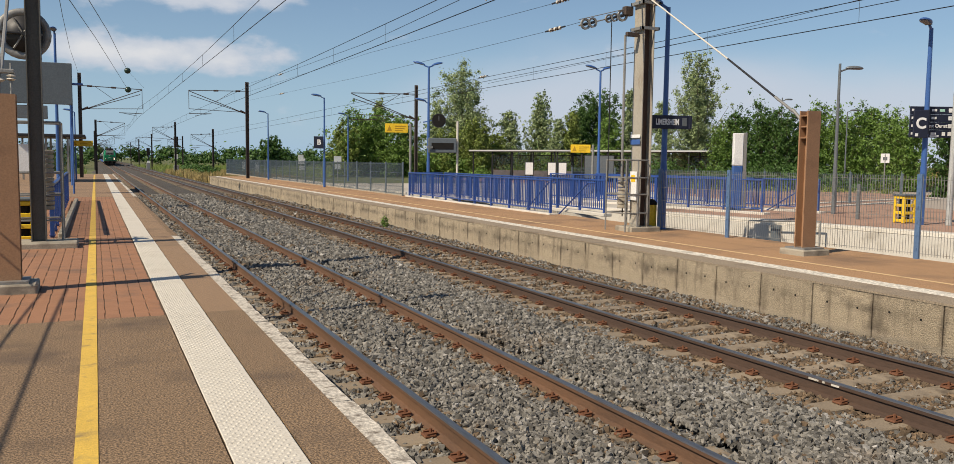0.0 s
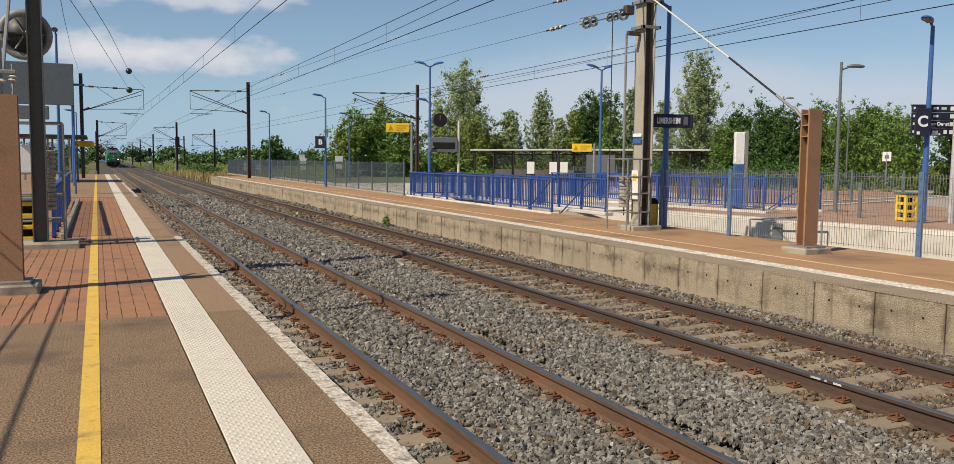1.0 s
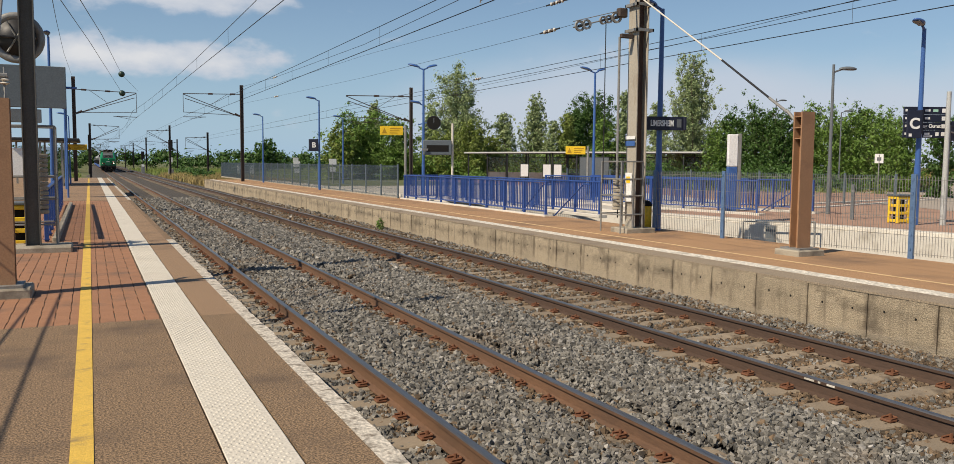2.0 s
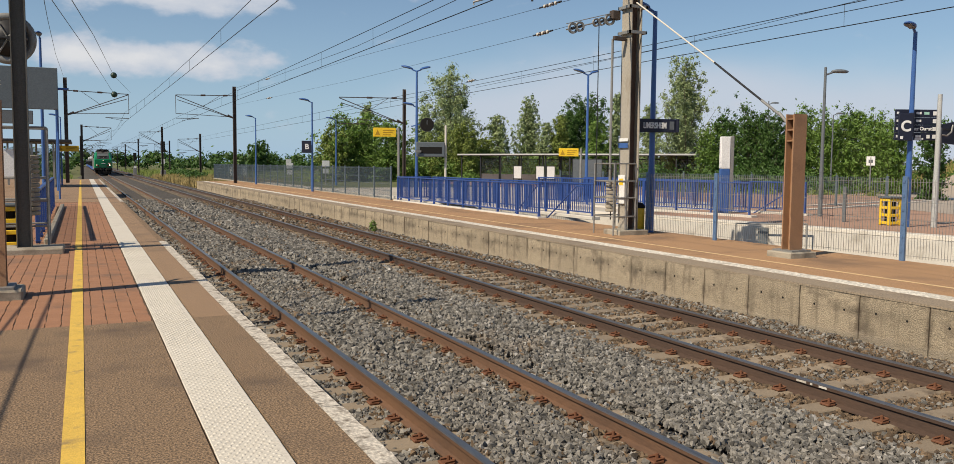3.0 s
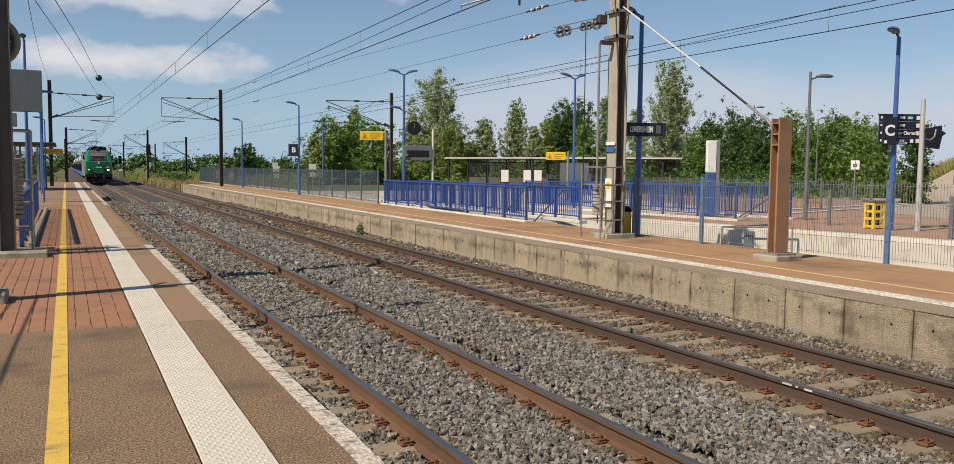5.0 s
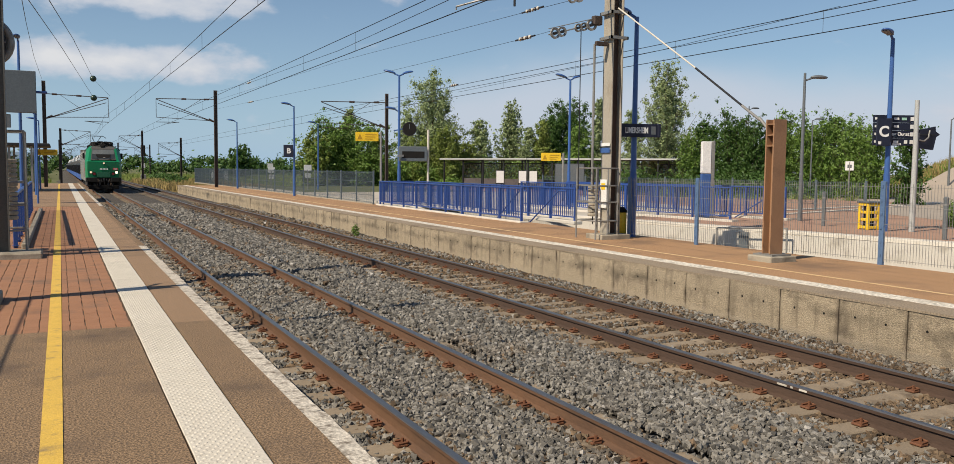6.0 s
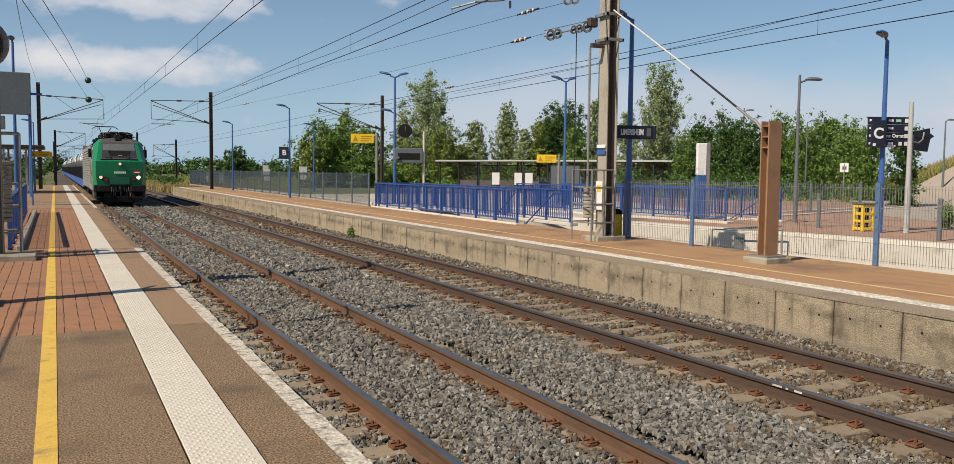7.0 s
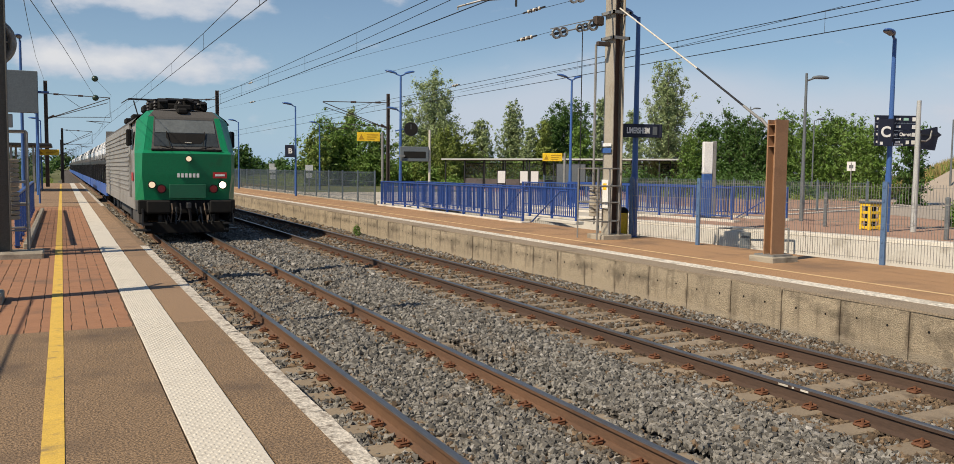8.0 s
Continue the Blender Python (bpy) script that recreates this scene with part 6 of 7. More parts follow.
    for y0, zt in ((2.6, 4.26), (15.2, None)):
        p = base("pantograph", "", "", pose(0, y0, 3.95))
        p.parent = L
        if zt:
            bm = B()
            for s in (-1, 1):
                rod(bm, (s * 0.45, 0.2, 0.22), (s * 0.35, 2.0, 0.3), 0.025, seg=5)
            part("frame", bm, DARK, p)
        else:
            zc = 4.62 - RAIL_Z - 3.95
            bm = B()
            rod(bm, (0, 0.2, 0.2), (0, 1.7, zc * 0.48), 0.05, seg=6)
            for s in (-1, 1):
                rod(bm, (s * 0.1, 1.7, zc * 0.48), (s * 0.4, -0.1, zc - 0.1), 0.03, seg=5)
            part("frame", bm, DARK, p)
            bm = B()
            for dy in (-0.25, 0.05):
                rod(bm, (-0.62, dy, zc - 0.02), (0.62, dy, zc - 0.02), 0.03, seg=6)
                for s in (-1, 1):
                    rod(bm, (s * 0.62, dy, zc - 0.02), (s * 0.9, dy, zc - 0.22), 0.02, seg=5)
            part("collector", bm, DARK, p)
    # front running gear
    for s in (-1, 1):
        part("buffer", rod(B(), (s * 0.87, 0.02, 0.98), (s * 0.87, 0.62, 0.98), 0.12, 0.16, 14), BLACK, L)
        part("buffer_plate", box(B(), s * 0.87 - 0.33, s * 0.87 + 0.33, -0.06, 0.02, 0.78, 1.16, 0.04), BLACK, L)
        part("step", box(B(), s * 1.15 - 0.14, s * 1.15 + 0.14, 0.35, 0.7, 0.42, 0.47), DARK, L)
        part("step_bracket", box(B(), s * 1.27 - 0.02, s * 1.27 + 0.02, 0.4, 0.62, 0.42, 0.9), DARK, L)
        part("brake_hose", rod(B(), (s * 0.34, 0.4, 0.95), (s * 0.38, 0.28, 0.45), 0.03, seg=6), DARK, L)
        for k, x in enumerate((0.22, 0.46, 0.58)):
            part("jumper_hose", tube(B(), [Vector((s * x, 0.5, 1.05)), Vector((s * x, 0.3, 0.85)), Vector((s * (x + 0.06), 0.26, 0.55 - 0.05 * k)), Vector((s * (x + 0.1), 0.42, 0.7))], 0.022, 6), (DARK, WHEEL_STEEL, RUBBER)[k], L)
        part("corner_step", box(B(), s * 1.25 - 0.2, s * 1.25 + 0.2, 0.5, 0.95, 0.24, 0.29), DARK, L)
        part("skirt", box(B(), s * 1.3 - 0.08, s * 1.3 + 0.08, 0.75, 2.6, 0.45, 0.86, 0.03), ROOF_GREY, L, "dirty grey skirt below the cab")
        part("guard_iron", box(B(), s * 0.76 - 0.06, s * 0.76 + 0.06, 0.75, 0.9, 0.1, 0.7), DARK, L)
    part("buffer_beam", box(B(), -1.38, 1.38, 0.55, 0.72, 0.74, 1.15, 0.03), BLACK, L)
    part("plough", box(B(), -1.2, 1.2, 0.6, 0.72, 0.16, 0.5, 0.02), BLACK, L)
    part("coupling_hook", box(B(), -0.06, 0.06, 0.15, 0.6, 0.9, 1.08, 0.02), DARK, L)
    part("coupling_link", rod(B(), (0, 0.2, 0.95), (0.05, 0.3, 0.5), 0.04, seg=6), DARK, L)
    for yb in (4.2, 14.6):
        part("bogie_frame", box(B(), -1.12, 1.12, yb - 2.1, yb + 2.1, 0.45, 0.75, 0.04), BLACK, L)
        for s in (-1, 1):
            part("bogie_side", box(B(), s * 1.08 - 0.08, s * 1.08 + 0.08, yb - 2.2, yb + 2.2, 0.38, 0.72, 0.04), DARK, L)
            for dy in (-1.3, 1.3):
                part("axle_box", box(B(), s * 1.15 - 0.1, s * 1.15 + 0.1, yb + dy - 0.22, yb + dy + 0.22, 0.32, 0.78, 0.04), DARK, L)
                part("spring", rod(B(), (s * 1.12, yb + dy + 0.45, 0.6), (s * 1.12, yb + dy + 0.45, 0.95), 0.12, seg=10), DARK, L)
        for dy in (-1.3, 1.3):
            WHEELS.append((wheelset(L, yb + dy, 0.58), yb + dy, 0.58))
    part("equipment_case", box(B(), -1.15, 1.15, 7.0, 12.0, 0.35, 0.8, 0.05), ROOF_GREY, L)
    return L


loco = build_loco()


def build_wagon():
    W = base("car_wagon", "blue two-deck car transporter wagon loaded with new cars", "railway wagon", pose(AXIS_1, 60, RAIL_Z), group="car wagons")
    n = 26.0
    for s in (-1, 1):
        part("side_sill", box(B(), s * 1.32 - 0.06, s * 1.32 + 0.06, 0.4, n - 0.4, 0.62, 1.22, 0.02), WAGON_BLUE, W, "blue side sill")
        part("upper_sill", box(B(), s * 1.32 - 0.05, s * 1.32 + 0.05, 0.4, n - 0.4, 2.22, 2.46, 0.02), DARK, W)
        for k in range(9):
            y = 0.8 + k * (n - 1.6) / 8
            part("post", box(B(), s * 1.34 - 0.05, s * 1.34 + 0.05, y - 0.06, y + 0.06, 1.2, 2.25), DARK, W)
        for k in range(14):
            y = 0.8 + k * (n - 1.6) / 13
            part("stanchion", box(B(), s * 1.36 - 0.02, s * 1.36 + 0.02, y - 0.02, y + 0.02, 2.4, 2.75), STEEL, W)
        part("buffer", rod(B(), (s * 0.87, -0.3, 0.98), (s * 0.87, 0.4, 0.98), 0.14, seg=10), DARK, W)
    part("lower_deck", box(B(), -1.3, 1.3, 0.3, n - 0.3, 0.72, 0.82), DARK, W)
    part("upper_deck", box(B(), -1.3, 1.3, 0.3, n - 0.3, 2.26, 2.34), DARK, W)
    for yb in (3.0, 12.2, 13.8, n - 3.0):
        part("axle_guard", box(B(), -1.05, 1.05, yb - 0.35, yb + 0.35, 0.3, 0.7, 0.03), BLACK, W)
        wheelset(W, yb, 0.42)
    return W


def build_car(material, label):
    c = base("car", label, "car", pose(0, 0, 0), group="cars on the wagons")
    prof = [(-2.05, 0.25), (-2.1, 0.55), (-1.95, 0.82), (-1.0, 0.95), (1.75, 0.98), (2.0, 0.85), (2.05, 0.5), (2.0, 0.25)]
    bm = B()
    extrude_outline(bm, prof, 0, -0.85, 0.85)
    bmesh.ops.bevel(bm, geom=list(bm.edges), offset=0.06, segments=2, affect="EDGES")
    part("body", bm, material, c, smooth=False)
    bm = B()
    lo = [(-0.8, -1.0, 0.94), (0.8, -1.0, 0.94), (0.8, 1.75, 0.96), (-0.8, 1.75, 0.96)]
    hi = [(-0.6, -0.3, 1.44), (0.6, -0.3, 1.44), (0.6, 1.25, 1.46), (-0.6, 1.25, 1.46)]
    part("cabin_glass", quad_strip([lo, hi], True), DARKGLASS, c)
    part("roof_panel", box(B(), -0.62, 0.62, -0.32, 1.28, 1.44, 1.49, 0.02), material, c)
    for s in (-1, 1):
        for a, b in ((lo[0 if s < 0 else 1], hi[0 if s < 0 else 1]), (lo[3 if s < 0 else 2], hi[3 if s < 0 else 2])):
            part("pillar", rod(B(), a, b, 0.04, seg=5), material, c)
        for y in (-1.3, 1.3):
            part("wheel", rod(B(), (s * 0.62, y, 0.31), (s * 0.87, y, 0.31), 0.31, seg=14), RUBBER, c)
    part("windscreen", quad_strip([[(-0.7, -0.92, 1.0), (0.7, -0.92, 1.0)], [(-0.55, -0.36, 1.42), (0.55, -0.36, 1.42)]]), DARKGLASS, c)
    return c


LOCO_LEN, WAGON_LEN, WAGONS = 19.6, 26.6, 8
MOVERS = [(loco, 0.0, 0.0)]


def build_rake():
    first = build_wagon()
    protos = [build_car(CAR_WHITE, "new white car chained on a wagon deck"), build_car(CAR_SILVER, "new silver car chained on a wagon deck"),
              build_car(CAR_DARK, "new dark car chained on a wagon deck")]
    used = set()
    rng = random.Random(4)

    def take(k, m):
        if k not in used:
            used.add(k)
            protos[k].matrix_basis = m
            return protos[k]
        return copy_thing(protos[k], m)
    for i in range(WAGONS):
        off = LOCO_LEN + 0.3 + i * WAGON_LEN
        w = first if i == 0 else copy_thing(first, pose(AXIS_1, 27.5 + off, RAIL_Z))
        MOVERS.append((w, off, 0.0))
        for k in range(5):
            c = take(rng.choice((0, 0, 1, 0, 2)), pose(AXIS_1, 27.5 + off + 3.0 + k * 4.95, RAIL_Z + 2.34))
            MOVERS.append((c, off + 3.0 + k * 4.95, 2.34))
            if i < 4:
                c = take(rng.choice((2, 2, 1)), pose(AXIS_1, 27.5 + off + 3.0 + k * 4.95, RAIL_Z + 0.82))
                MOVERS.append((c, off + 3.0 + k * 4.95, 0.82))


build_rake()
FRONT_END, SPEED = 25.9, 25.6


def front_at(t):
    """The place of the buffers along the track: it gains a little speed."""
    s = 8 - t
    return FRONT_END + 26.6 * s - 0.14 * s * s


def motions():
    """The train rolls in along the near track; the wheelsets of the locomotive turn with it."""
    for ob, off, up in MOVERS:
        walk(ob, [(t / 2, pose(AXIS_1, front_at(t / 2) + off, RAIL_Z + up)) for t in range(17)])
    for ob, y, r in WHEELS:
        walk(ob, [(i / FPS, pose(0, y, r, math.degrees(SPEED / r * i / FPS) % 360)) for i in range(8 * FPS + 1)])

# ---------------------------------------------------------------- trees, bushes, distance


def leaf_mat(name, c1, c2):
    ma = mat(name, c1, c2, 0.6, scale=0.5, fine=3, bump=0, rnd=0.35, island=True)
    b = ma.node_tree.nodes["Principled BSDF"]
    n, l = ma.node_tree.nodes, ma.node_tree.links
    tr = n.new("ShaderNodeBsdfTranslucent")
    mixs = n.new("ShaderNodeMixShader")
    mixs.inputs[0].default_value = 0.28
    src = b.inputs["Base Color"].links[0].from_socket
    l.new(src, tr.inputs["Color"])
    l.new(b.outputs[0], mixs.inputs[1]), l.new(tr.outputs[0], mixs.inputs[2])
    l.new(mixs.outputs[0], n["Material Output"].inputs["Surface"])
    return ma


LEAF_MID = leaf_mat("leaf_mid", (0.12, 0.215, 0.035), (0.17, 0.265, 0.05))
LEAF_DARK = leaf_mat("leaf_dark", (0.048, 0.112, 0.018), (0.085, 0.158, 0.03))
LEAF_PALE = leaf_mat("leaf_pale", (0.25, 0.32, 0.14), (0.32, 0.38, 0.19))
LEAF_YEL = leaf_mat("leaf_yellowish", (0.19, 0.25, 0.05), (0.24, 0.29, 0.07))


def leaf_cloud(centres, radii, count, size, rng, loose=False):
    """Small folded leaf clumps over and inside a set of lobes."""
    vol = np.prod(radii, 1) ** (2 / 3)
    which = rng.choice(len(centres), count, p=vol / vol.sum())
    d = rng.normal(size=(count, 3))
    d /= np.linalg.norm(d, axis=1)[:, None]
    rad = rng.random((count, 1)) ** 0.35 * rng.uniform(0.8, 1.08, (count, 1))
    rad = np.where(rng.random((count, 1)) < 0.13, rng.uniform(0.9, 1.55, (count, 1)), rad)
    if loose:
        rad = np.abs(rng.normal(size=(count, 1))) * 0.62
    p = centres[which] + d * rad * radii[which]
    nrm = d + rng.normal(size=(count, 3)) * 0.7 + [0, 0, 0.25]
    nrm /= np.linalg.norm(nrm, axis=1)[:, None]
    a = np.cross(nrm, rng.normal(size=(count, 3)))
    a /= np.linalg.norm(a, axis=1)[:, None]
    b = np.cross(nrm, a)
    s = size * rng.uniform(0.55, 1.35, (count, 1))
    w = 0.42 * s
    v = np.stack([p - a * s, p + b * w + nrm * 0.15 * s, p + a * s, p - b * w + nrm * 0.15 * s], 1)
    f = (np.array([[0, 1, 3], [1, 2, 3]])[None] + 4 * np.arange(count)[:, None, None]).reshape(-1, 3)
    return v.reshape(-1, 3), f


def tree(at, h, r, shape, leaf, label, seed, count=9000, size=0.2, bare=0.14, name="tree", group="trees round the station"):
    rng = np.random.default_rng(seed)
    t = base(name, label, "tree" if name == "tree" else "bush", Matrix.Translation(at), group)
    bm = B()
    lean = rng.uniform(-0.03, 0.03, 2) * h
    top = Vector((lean[0], lean[1], h * 0.92))
    tr = max(0.06, h * 0.016)
    k0 = Vector((0, 0, -0.15))
    for i in range(5):
        k1 = Vector((lean[0] * ((i + 1) / 5) ** 2 + rng.normal() * 0.02 * r, lean[1] * ((i + 1) / 5) ** 2 + rng.normal() * 0.02 * r, h * 0.9 * (i + 1) / 5))
        rod(bm, k0, k1, tr * (1 - 0.18 * i), tr * (1 - 0.18 * (i + 1)), 8)
        k0 = k1
    centres, radii = [], []
    limbs = {"poplar": 66, "round": 70, "bush": 70, "airy": 58}[shape]
    rise_lo, rise_hi = {"poplar": (58, 78), "airy": (40, 70), "round": (15, 60), "bush": (35, 85)}[shape]
    tuft = {"poplar": 0.16, "airy": 0.17, "round": 0.21, "bush": 0.21}[shape] * (r + 0.6)
    for i in range(limbs):
        u = (i + rng.random()) / limbs
        if shape == "poplar":
            env = r * (0.55 + 0.6 * math.sin(math.pi * min(1, 0.2 + 0.7 * u))) * (1 - 0.55 * u ** 3)
        elif shape == "airy":
            env = r * (0.5 + 0.55 * math.sin(math.pi * (0.25 + 0.5 * u))) * (1.05 - 0.85 * u ** 1.7)
        elif shape == "bush":
            env = r * math.sqrt(max(0.12, 1 - u ** 3))
        else:
            env = r * (0.45 + 0.65 * math.sin(math.pi * (0.2 + 0.55 * u))) * (1 - 0.45 * u ** 4)
        ang = i * 2.4 + rng.random() * 1.2
        climb = radians(rise_lo + (rise_hi - rise_lo) * (0.4 * rng.random() + 0.6 * u))
        out = env * rng.uniform(0.55, 1.05)
        lift = min(out * math.tan(climb), 0.34 * h)
        z1 = h * (bare + (0.99 - bare) * u)
        z0 = max(h * 0.05, z1 - lift)
        root = Vector((lean[0] * (z0 / h) ** 2, lean[1] * (z0 / h) ** 2, z0))
        tip = Vector((lean[0] * u * u + out * math.cos(ang), lean[1] * u * u + out * math.sin(ang), z1))
        rod(bm, root, tip, tr * 0.3 * (1.15 - u), tr * 0.07, 5)
        n = max(3, int((tip - root).length / (tuft * 0.75)))
        for q in range(n):
            a = 0.12 + 0.9 * (q + rng.random()) / n
            c = root.lerp(tip, a) + Vector(tuple(rng.normal(size=3) * tuft * 0.55))
            lr = tuft * rng.uniform(0.55, 1.15) * (1.15 - 0.45 * a)
            centres.append(c), radii.append((lr, lr, lr * rng.uniform(0.8, 1.3)))
    part("trunk", bm, BARK, t, "brown trunk with thin limbs")
    v, f = leaf_cloud(np.array([tuple(c) for c in centres]), np.array(radii), count, size, rng, True)
    v[:, 2] = np.maximum(v[:, 2], 0.03)
    cr = soup("crown", v, 3, f, leaf, t)
    return t


def all_trees():
    T = [  # x, y, top, radius, shape, leaf
        (23.9, 78.4, 6.6, 3.7, "round", LEAF_MID), (21.2, 77.1, 5.0, 1.9, "bush", LEAF_YEL), (26.4, 75.7, 5.7, 2.0, "round", LEAF_MID), (28.7, 90.6, 8.4, 1.5, "airy", LEAF_PALE),
        (38.3, 89.2, 12.4, 4.7, "airy", LEAF_PALE), (34.8, 88.4, 7.9, 2.0, "airy", LEAF_PALE), (37.5, 84.0, 6.4, 2.4, "bush", LEAF_YEL), (34.8, 85.2, 5.1, 2.4, "bush", LEAF_YEL),
        (43.1, 86.9, 7.6, 2.4, "airy", LEAF_PALE), (40.6, 85.9, 4.9, 1.9, "bush", LEAF_YEL), (49.1, 90.6, 10.2, 1.9, "poplar", LEAF_PALE), (49.3, 87.0, 6.9, 1.6, "airy", LEAF_PALE),
        (50.8, 86.1, 7.7, 1.9, "airy", LEAF_YEL), (60.0, 94.6, 10.9, 3.3, "round", LEAF_DARK), (56.9, 94.2, 8.7, 2.2, "round", LEAF_DARK), (54.5, 83.8, 7.0, 2.3, "airy", LEAF_MID),
        (60.7, 89.3, 10.8, 1.5, "airy", LEAF_PALE), (56.4, 76.4, 8.4, 2.0, "airy", LEAF_PALE), (43.9, 54.6, 10.6, 2.6, "poplar", LEAF_PALE), (43.6, 49.6, 5.8, 2.1, "bush", LEAF_DARK),
        (43.5, 47.0, 6.0, 1.9, "bush", LEAF_DARK), (43.8, 45.2, 5.7, 1.7, "bush", LEAF_DARK), (42.1, 49.5, 4.7, 1.4, "bush", LEAF_MID), (45.4, 45.1, 5.2, 1.6, "bush", LEAF_DARK),
        (47.7, 45.6, 6.0, 1.8, "round", LEAF_MID), (47.4, 43.0, 5.6, 1.9, "bush", LEAF_MID), (49.8, 43.3, 6.0, 1.6, "round", LEAF_MID), (47.6, 39.7, 5.4, 1.7, "bush", LEAF_MID),
        (46.8, 37.6, 4.7, 1.4, "bush", LEAF_MID), (40.1, 29.9, 4.3, 0.9, "round", LEAF_DARK),
    ]
    words = {"poplar": "slender pale green poplar behind the station", "round": "leafy green tree behind the station", "bush": "dense green shrub in the belt behind the station", "airy": "loose pale green tree behind the station"}
    for i, (x, y, h, r, sh_, lf) in enumerate(T):
        near = math.hypot(x, y) < 75
        n = int((h * r * (1500 if near else 950)))
        tree((x, y, -0.4 + rise(x, y) * 0.9), h + 0.4 - rise(x, y) * 0.9, r, sh_, lf, words[sh_], 40 + i, min(40000, n), 0.10 if near else 0.145, 0.05 if sh_ == "bush" else 0.1, "bush" if sh_ == "bush" else "tree")
    tree((38.0, 203.5, -0.9), 7.4, 3.4, "round", LEAF_DARK, "round dark tree far off in the fields", 90, 5000, 0.4)


all_trees()


def hedge(name, x0, y0, x1, y1, h, w, leaf, n, size, label, seed):
    """A long ragged belt of leaves."""
    rng = np.random.default_rng(seed)
    L = math.hypot(x1 - x0, y1 - y0)
    k = max(4, int(L / (h * 0.55)))
    t = (np.arange(k) + rng.random(k) * 0.8) / k
    c = np.stack([x0 + (x1 - x0) * t + rng.normal(size=k) * w * 0.3, y0 + (y1 - y0) * t + rng.normal(size=k) * w * 0.3, h * rng.uniform(0.25, 0.62, k)], -1)
    rr = np.stack([h * rng.uniform(0.35, 0.75, k)] * 2 + [h * rng.uniform(0.24, 0.38, k)], -1)
    v, f = leaf_cloud(c, rr, n, size, rng, True)
    v[:, 2] = np.maximum(v[:, 2], 0.0)
    o = soup(name, v, 3, f, leaf)
    o.location.z = -0.85
    return tagged(o, label, "vegetation", kind="stuff")


hedge("hedge", 27, 84, 60, 88, 4.2, 3, LEAF_MID, 30000, 0.17, "mixed green thicket behind the shelters", 1)
hedge("hedge", 34, 78, 62, 62, 2.9, 3, LEAF_MID, 24000, 0.15, "yellow-green thicket behind the shelters", 2)
hedge("hedge", 37, 49, 45.5, 38.5, 3.0, 1.6, LEAF_DARK, 26000, 0.11, "dense dark shrubs beyond the forecourt fence", 3)
hedge("hedge", 34.5, 45, 43.0, 35.5, 1.5, 1.0, LEAF_YEL, 14000, 0.07, "low light green shrubs along the forecourt", 4)
hedge("hedge", 13.5, 112, 18, 190, 1.5, 2, LEAF_DARK, 8000, 0.18, "scrub along the line past the platform", 5)
hedge("hedge", -60, 420, 330, 400, 9.0, 8, LEAF_DARK, 30000, 0.9, "distant dark line of woods on the horizon", 6)
hedge("hedge", 12, 260, 120, 240, 4.2, 5, LEAF_DARK, 12000, 0.5, "distant green hedgerow across the fields", 7)
hedge("hedge", -30, 160, -4, 95, 3.6, 3, LEAF_MID, 12000, 0.3, "green bushes beyond the near platform end", 8)
hedge("hedge", -12, 320, -3, 180, 3.6, 3, LEAF_DARK, 6000, 0.4, "distant green bushes along the near track", 9)


def dry_grass(x0, x1, y0, y1, n, h, label, seed, material, z0=-0.95):
    """Thin blades standing in drifts."""
    rng = np.random.default_rng(seed)
    x, y = rng.uniform(x0, x1, n), rng.uniform(y0, y1, n)
    hh = h * rng.uniform(0.5, 1.2, n)
    a = rng.uniform(0, math.pi, n)
    w = 0.05
    z = np.array([z0 + rise(p, q) for p, q in zip(x, y)])
    lean = rng.normal(size=(n, 2)) * 0.2 * h
    v = np.stack([np.stack([x - w * np.cos(a), y - w * np.sin(a), z], -1), np.stack([x + w * np.cos(a), y + w * np.sin(a), z], -1), np.stack([x + lean[:, 0], y + lean[:, 1], z + hh], -1)], 1)
    f = np.arange(3 * n).reshape(-1, 3)
    tagged(soup("grass", v.reshape(-1, 3), 3, f, material), label, "grass", kind="stuff")


dry_grass(9.6, 20, 84, 140, 14000, 0.85, "tall dry golden grass past the far platform end", 1, DRY)
dry_grass(9.6, 60, 100, 260, 16000, 0.9, "mixed dry and green grass by the line", 2, LEAF_YEL)
dry_grass(-14, -1.2, 87, 150, 9000, 0.7, "yellow-green grass past the near platform end", 3, LEAF_YEL)
dry_grass(48, 72, 38.5, 52, 16000, 0.7, "green grass growing on the bank", 5, LEAF_YEL)
dry_grass(48, 72, 38.5, 52, 16000, 0.8, "tall dry yellow grass on the bank", 4, DRY, -0.95)


def weeds(at, n, h, label, seed):
    rng = np.random.default_rng(seed)
    c = np.array([[0, 0, h * 0.5]])
    v, f = leaf_cloud(c, np.array([[h * 0.3, h * 0.3, h * 0.55]]), n, 0.05, rng)
    v[:, 2] = np.maximum(v[:, 2], 0)
    o = soup("weed", v, 3, f, LEAF_MID)
    o.location = at
    tagged(o, label, "weed", kind="stuff")


weeds((8.98, 27.6, -0.72), 160, 0.42, "small green weed growing in the ballast", 3)
weeds((24.7, 16.9, 0.0), 900, 0.75, "low green shrub beside a bollard", 4)

# ---------------------------------------------------------------- pieces of platforms, last


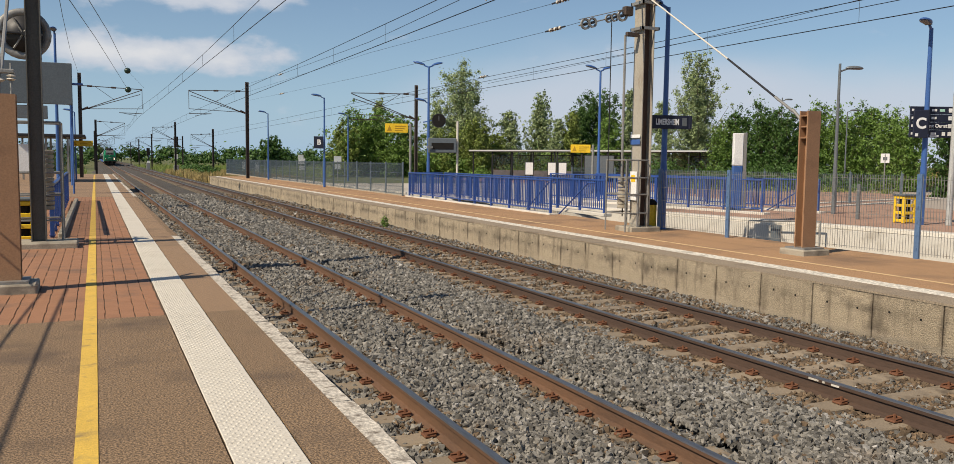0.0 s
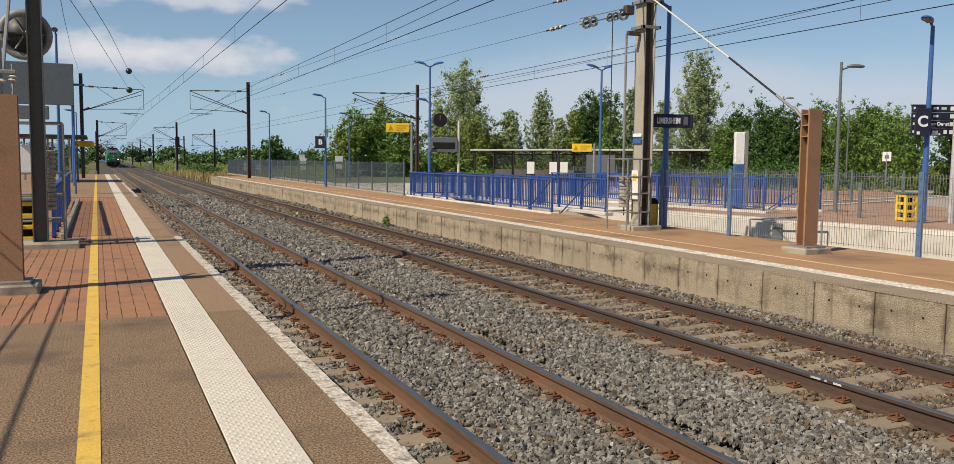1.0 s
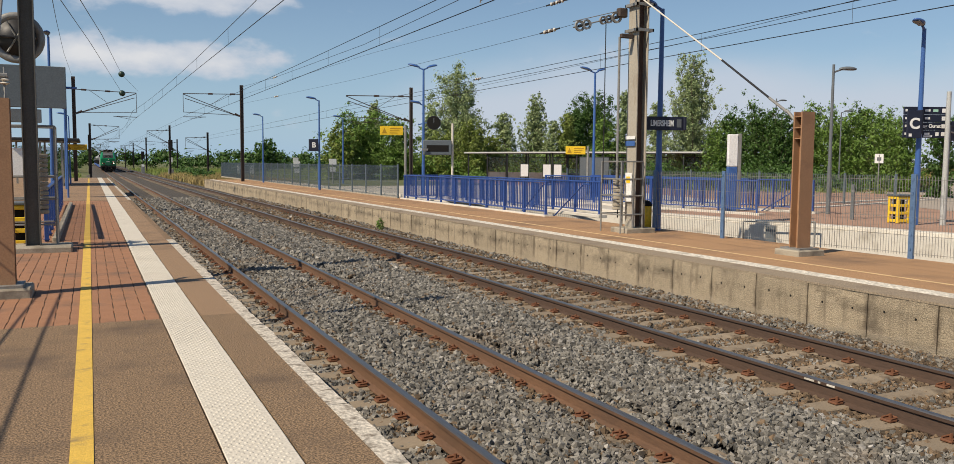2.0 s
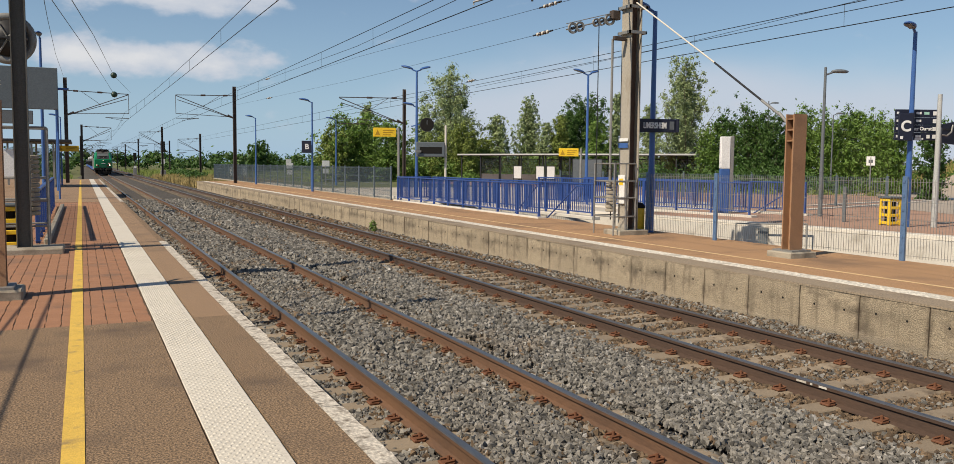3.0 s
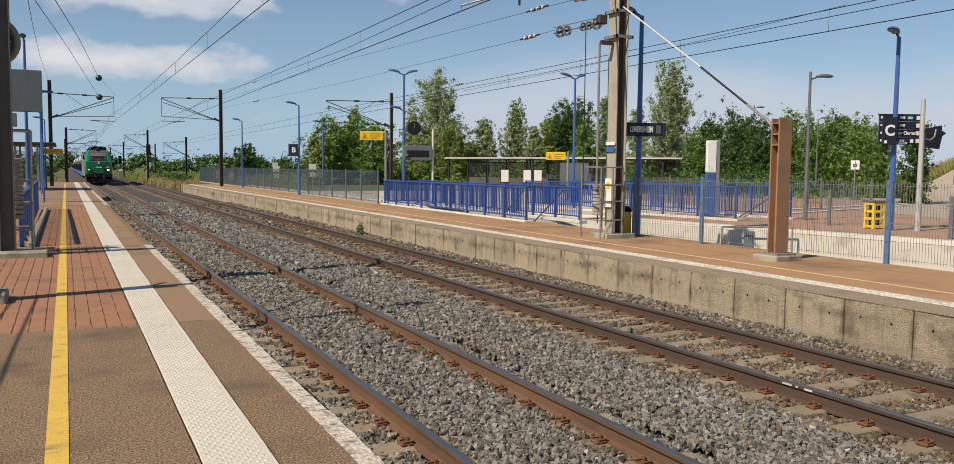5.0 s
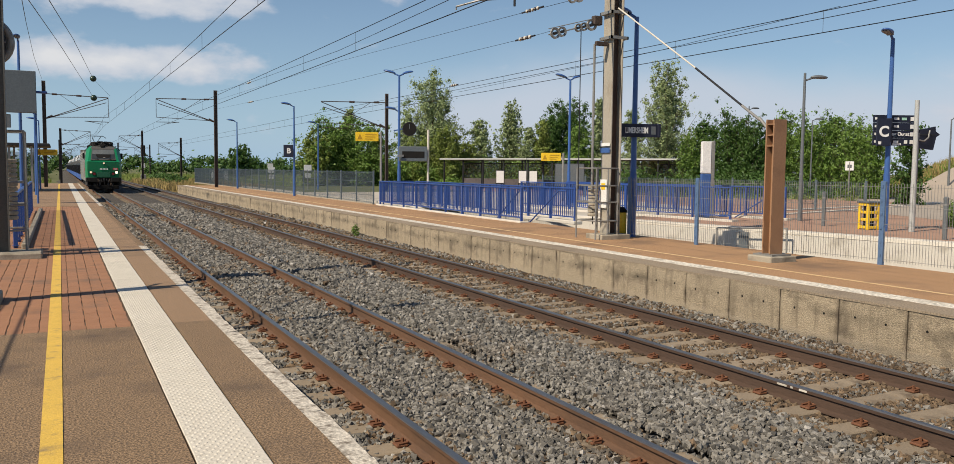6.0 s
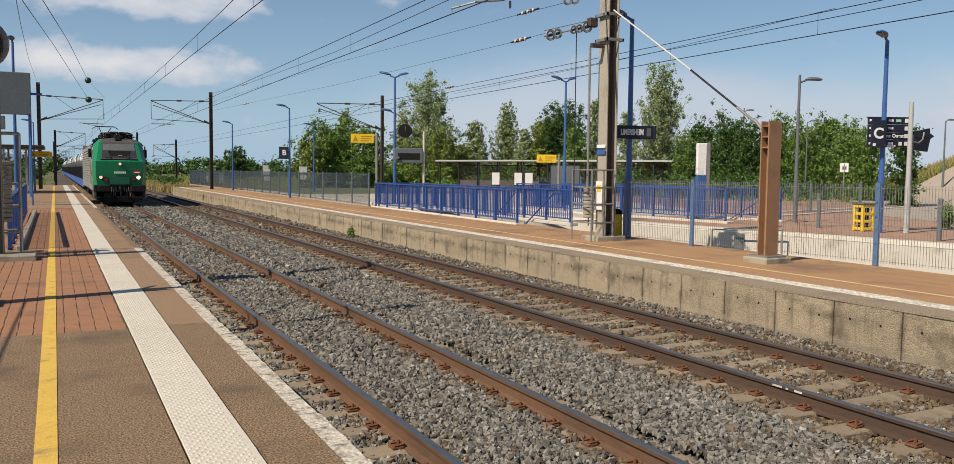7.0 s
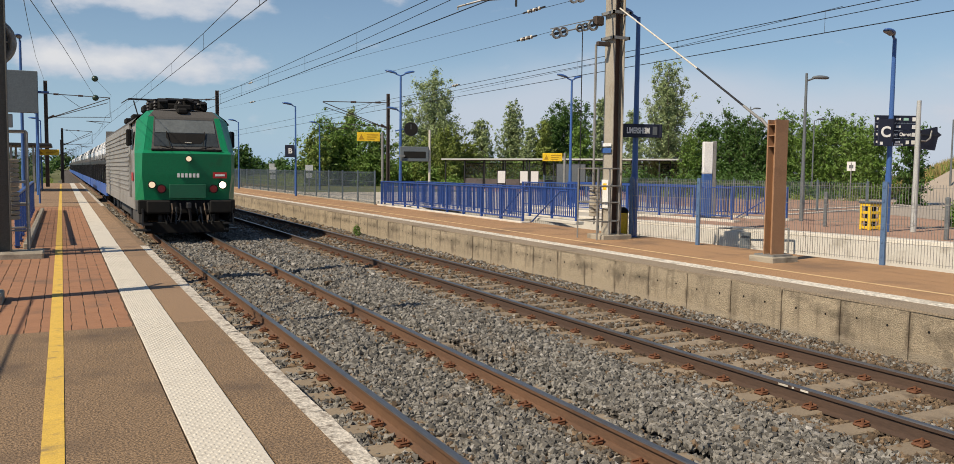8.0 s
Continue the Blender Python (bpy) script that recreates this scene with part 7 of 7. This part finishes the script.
def wall_blocks():
    """The far platform's face: cast blocks a metre long, with open joints."""
    w = base("wall_far_platform", "stained grey concrete block face of the far platform", "wall", pose(0, 0, 0), kind="structure")
    part("joint_backing", box(B(), EDGE_2 + 0.09, EDGE_2 + 0.13, -14, 80, -1.1, PLAT_2 - 0.035), JOINT, w)
    meshes = []
    for k in range(5):
        rng = random.Random(k)
        bm = B()
        box(bm, 0, 0.10, 0.006, 1.022, -0.80, PLAT_2 - 0.005, 0.0)
        bmesh.ops.subdivide_edges(bm, edges=[e for e in bm.edges if e.calc_length() > 0.5], cuts=3, use_grid_fill=True)
        for v in bm.verts:
            v.co.x += rng.uniform(-0.004, 0.004) if v.co.x < 0.05 else 0
            if v.co.z > PLAT_2 - 0.02 and v.co.x < 0.05:
                v.co.z -= rng.uniform(0, 0.014)
                v.co.x += rng.uniform(0, 0.012)
        meshes.append(finish(bm, "block", BLOCK))
    # Black discs on the face: the tie holes' darkness is only colour.
    hole = finish(rod(B(), (0, 0, 0), (0.012, 0, 0), 0.017, seg=8), "tie_hole", BLACK)
    for i in range(88):
        y = 7.95 - 12 * 1.032 + i * 1.032
        if y > 79:
            break
        o = new("block", meshes[i % 5])
        o.parent, o.matrix_basis = w, pose(EDGE_2 + random.uniform(-0.006, 0.006), y, random.uniform(-0.006, 0.004))
        if 3 < y < 32:
            for k in (0.28, 0.76):
                h = new("tie_hole", hole)
                h.parent, h.matrix_basis = o, pose(-0.003, k + random.uniform(-0.04, 0.04), -0.30 + random.uniform(-0.02, 0.02))


wall_blocks()


def edge_slabs():
    """The near platform's worn pale edging."""
    e = base("edging_near", "worn white concrete edging of the near platform", "edging", pose(0, 0, 0), kind="structure")
    meshes = []
    for k in range(5):
        rng = random.Random(20 + k)
        bm = B()
        box(bm, 1.395, EDGE_1, 0.004, 0.992, -0.13, 0.002)
        bmesh.ops.subdivide_edges(bm, edges=[x for x in bm.edges if x.calc_length() > 0.5], cuts=6, use_grid_fill=True)
        for v in bm.verts:
            if v.co.x > 1.5:
                v.co.x -= rng.uniform(0, 0.009)
                v.co.z -= rng.uniform(0, 0.012) if v.co.z > -0.05 else 0
        meshes.append(finish(bm, "edge_slab", EDGE_WHITE))
    part("lower_face", box(B(), 1.40, 1.50, -14, END_1, -0.8, -0.14), CONCRETE, e)
    for i in range(96):
        y = -8.6 + i
        if y > END_1 - 1:
            break
        o = new("edge_slab", meshes[i % 5])
        o.parent, o.matrix_basis = e, pose(random.uniform(-0.008, 0.004), y, -0.004 if not 17.5 < y < 37 else -0.014)
        if 17.5 < y < 36.5:
            o.data = brown_slab(meshes)
    return e


BROWN_SLAB = []


def brown_slab(meshes):
    if not BROWN_SLAB:
        me = meshes[0].copy()
        me.materials.clear()
        me.materials.append(ASPHALT)
        BROWN_SLAB.append(me)
    return BROWN_SLAB[0]


edge_slabs()


def pavers():
    p = base("pavement_bricks", "red-brown brick paving of the near platform", "pavement", pose(0, 0, 0), kind="structure")
    part("bed", box(B(), -1.62, 0.625, PAVE_0, PAVE_1, -0.034, -0.007), JOINT, p)
    cw, cl = 0.139, 0.222

    def one(x0, y0, w, l, z, side=0.006, end=0.0002):
        g = side
        return [(x0 + a * g + b * w, y0 + c * end + d * l, zz) for zz, k in ((-0.03, 1.0), (z - 0.004, 1.0), (z, 1.5)) for a, b, c, d in ((k, 0, k, 0), (-k, 1, k, 0), (-k, 1, -k, 1), (k, 0, -k, 1))]
    quads = []
    for a in (0, 4):
        for i in range(4):
            j = (i + 1) % 4
            quads.append((a + i, a + j, a + 4 + j, a + 4 + i))
    quads.append((8, 9, 10, 11))
    kinds = []
    for side in (0.0055, 0.0006):
        me = bpy.data.meshes.new("paver")
        me.from_pydata(one(0, 0, cw, cl, 0, side), [], quads)
        me.materials.append(PAVER)
        kinds.append(me)
    cols, rows = 16, int((PAVE_1 - PAVE_0) / cl)
    verts, faces, count = [], [], 0
    rng = random.Random(3)
    for r in range(rows):
        for c in range(cols):
            x = -1.61 + c * cw
            y = PAVE_0 + 0.004 + r * cl - (cl / 2 if c % 2 else 0) * 0
            y += cl / 2 if c % 2 and r < rows - 1 else 0
            if y + cl > PAVE_1:
                continue
            z = -0.001 + rng.uniform(-0.0006, 0.0006)
            if count < 290:
                o = new("paver", kinds[(r + c) % 3 == 0])
                o.parent, o.matrix_basis = p, pose(x, y, z, rng.uniform(-.12, .12), rng.uniform(-.15, .15), 0)
                count += 1
            else:
                k = len(verts)
                verts += one(x, y, cw, cl, z, 0.0006 if (r + c) % 3 == 0 else 0.0055)
                faces += [tuple(k + i for i in q) for q in quads]
    for c in range(1, cols, 2):
        k = len(verts)
        verts += one(-1.61 + c * cw, PAVE_0 + 0.004, cw, cl / 2, -0.001, 0.0055)
        faces += [tuple(k + i for i in q) for q in quads]
    tagged(soup("pavers_far", verts, 4, faces, PAVER_J, p), kind="stuff")


pavers()


def strip_tiles():
    """The near stretch of the tactile strip, tile by tile."""
    s = base("tactile_tiles", "off-white tactile paving tiles of the near platform", "tactile paving", pose(0, 0, 0), kind="structure")
    part("tile_bed", box(B(), 0.63, 1.005, -14, 22.0, -0.034, -0.006), JOINT, s)
    bm = B()
    box(bm, 0.632, 1.003, 0.0025, 0.4175, -0.03, 0.004, 0.004)
    me = finish(bm, "tile", WHITE_STRIP)
    for i in range(60):
        o = new("tile", me)
        o.parent, o.matrix_basis = s, pose(random.uniform(-0.002, 0.002), 22.0 - 0.42 * (i + 1), random.uniform(-0.001, 0.0005))
    part("tile_rear", box(B(), 0.632, 1.003, -14, 22.0 - 0.42 * 60, -0.03, 0.004), WHITE_STRIP, s)


strip_tiles()
motions()
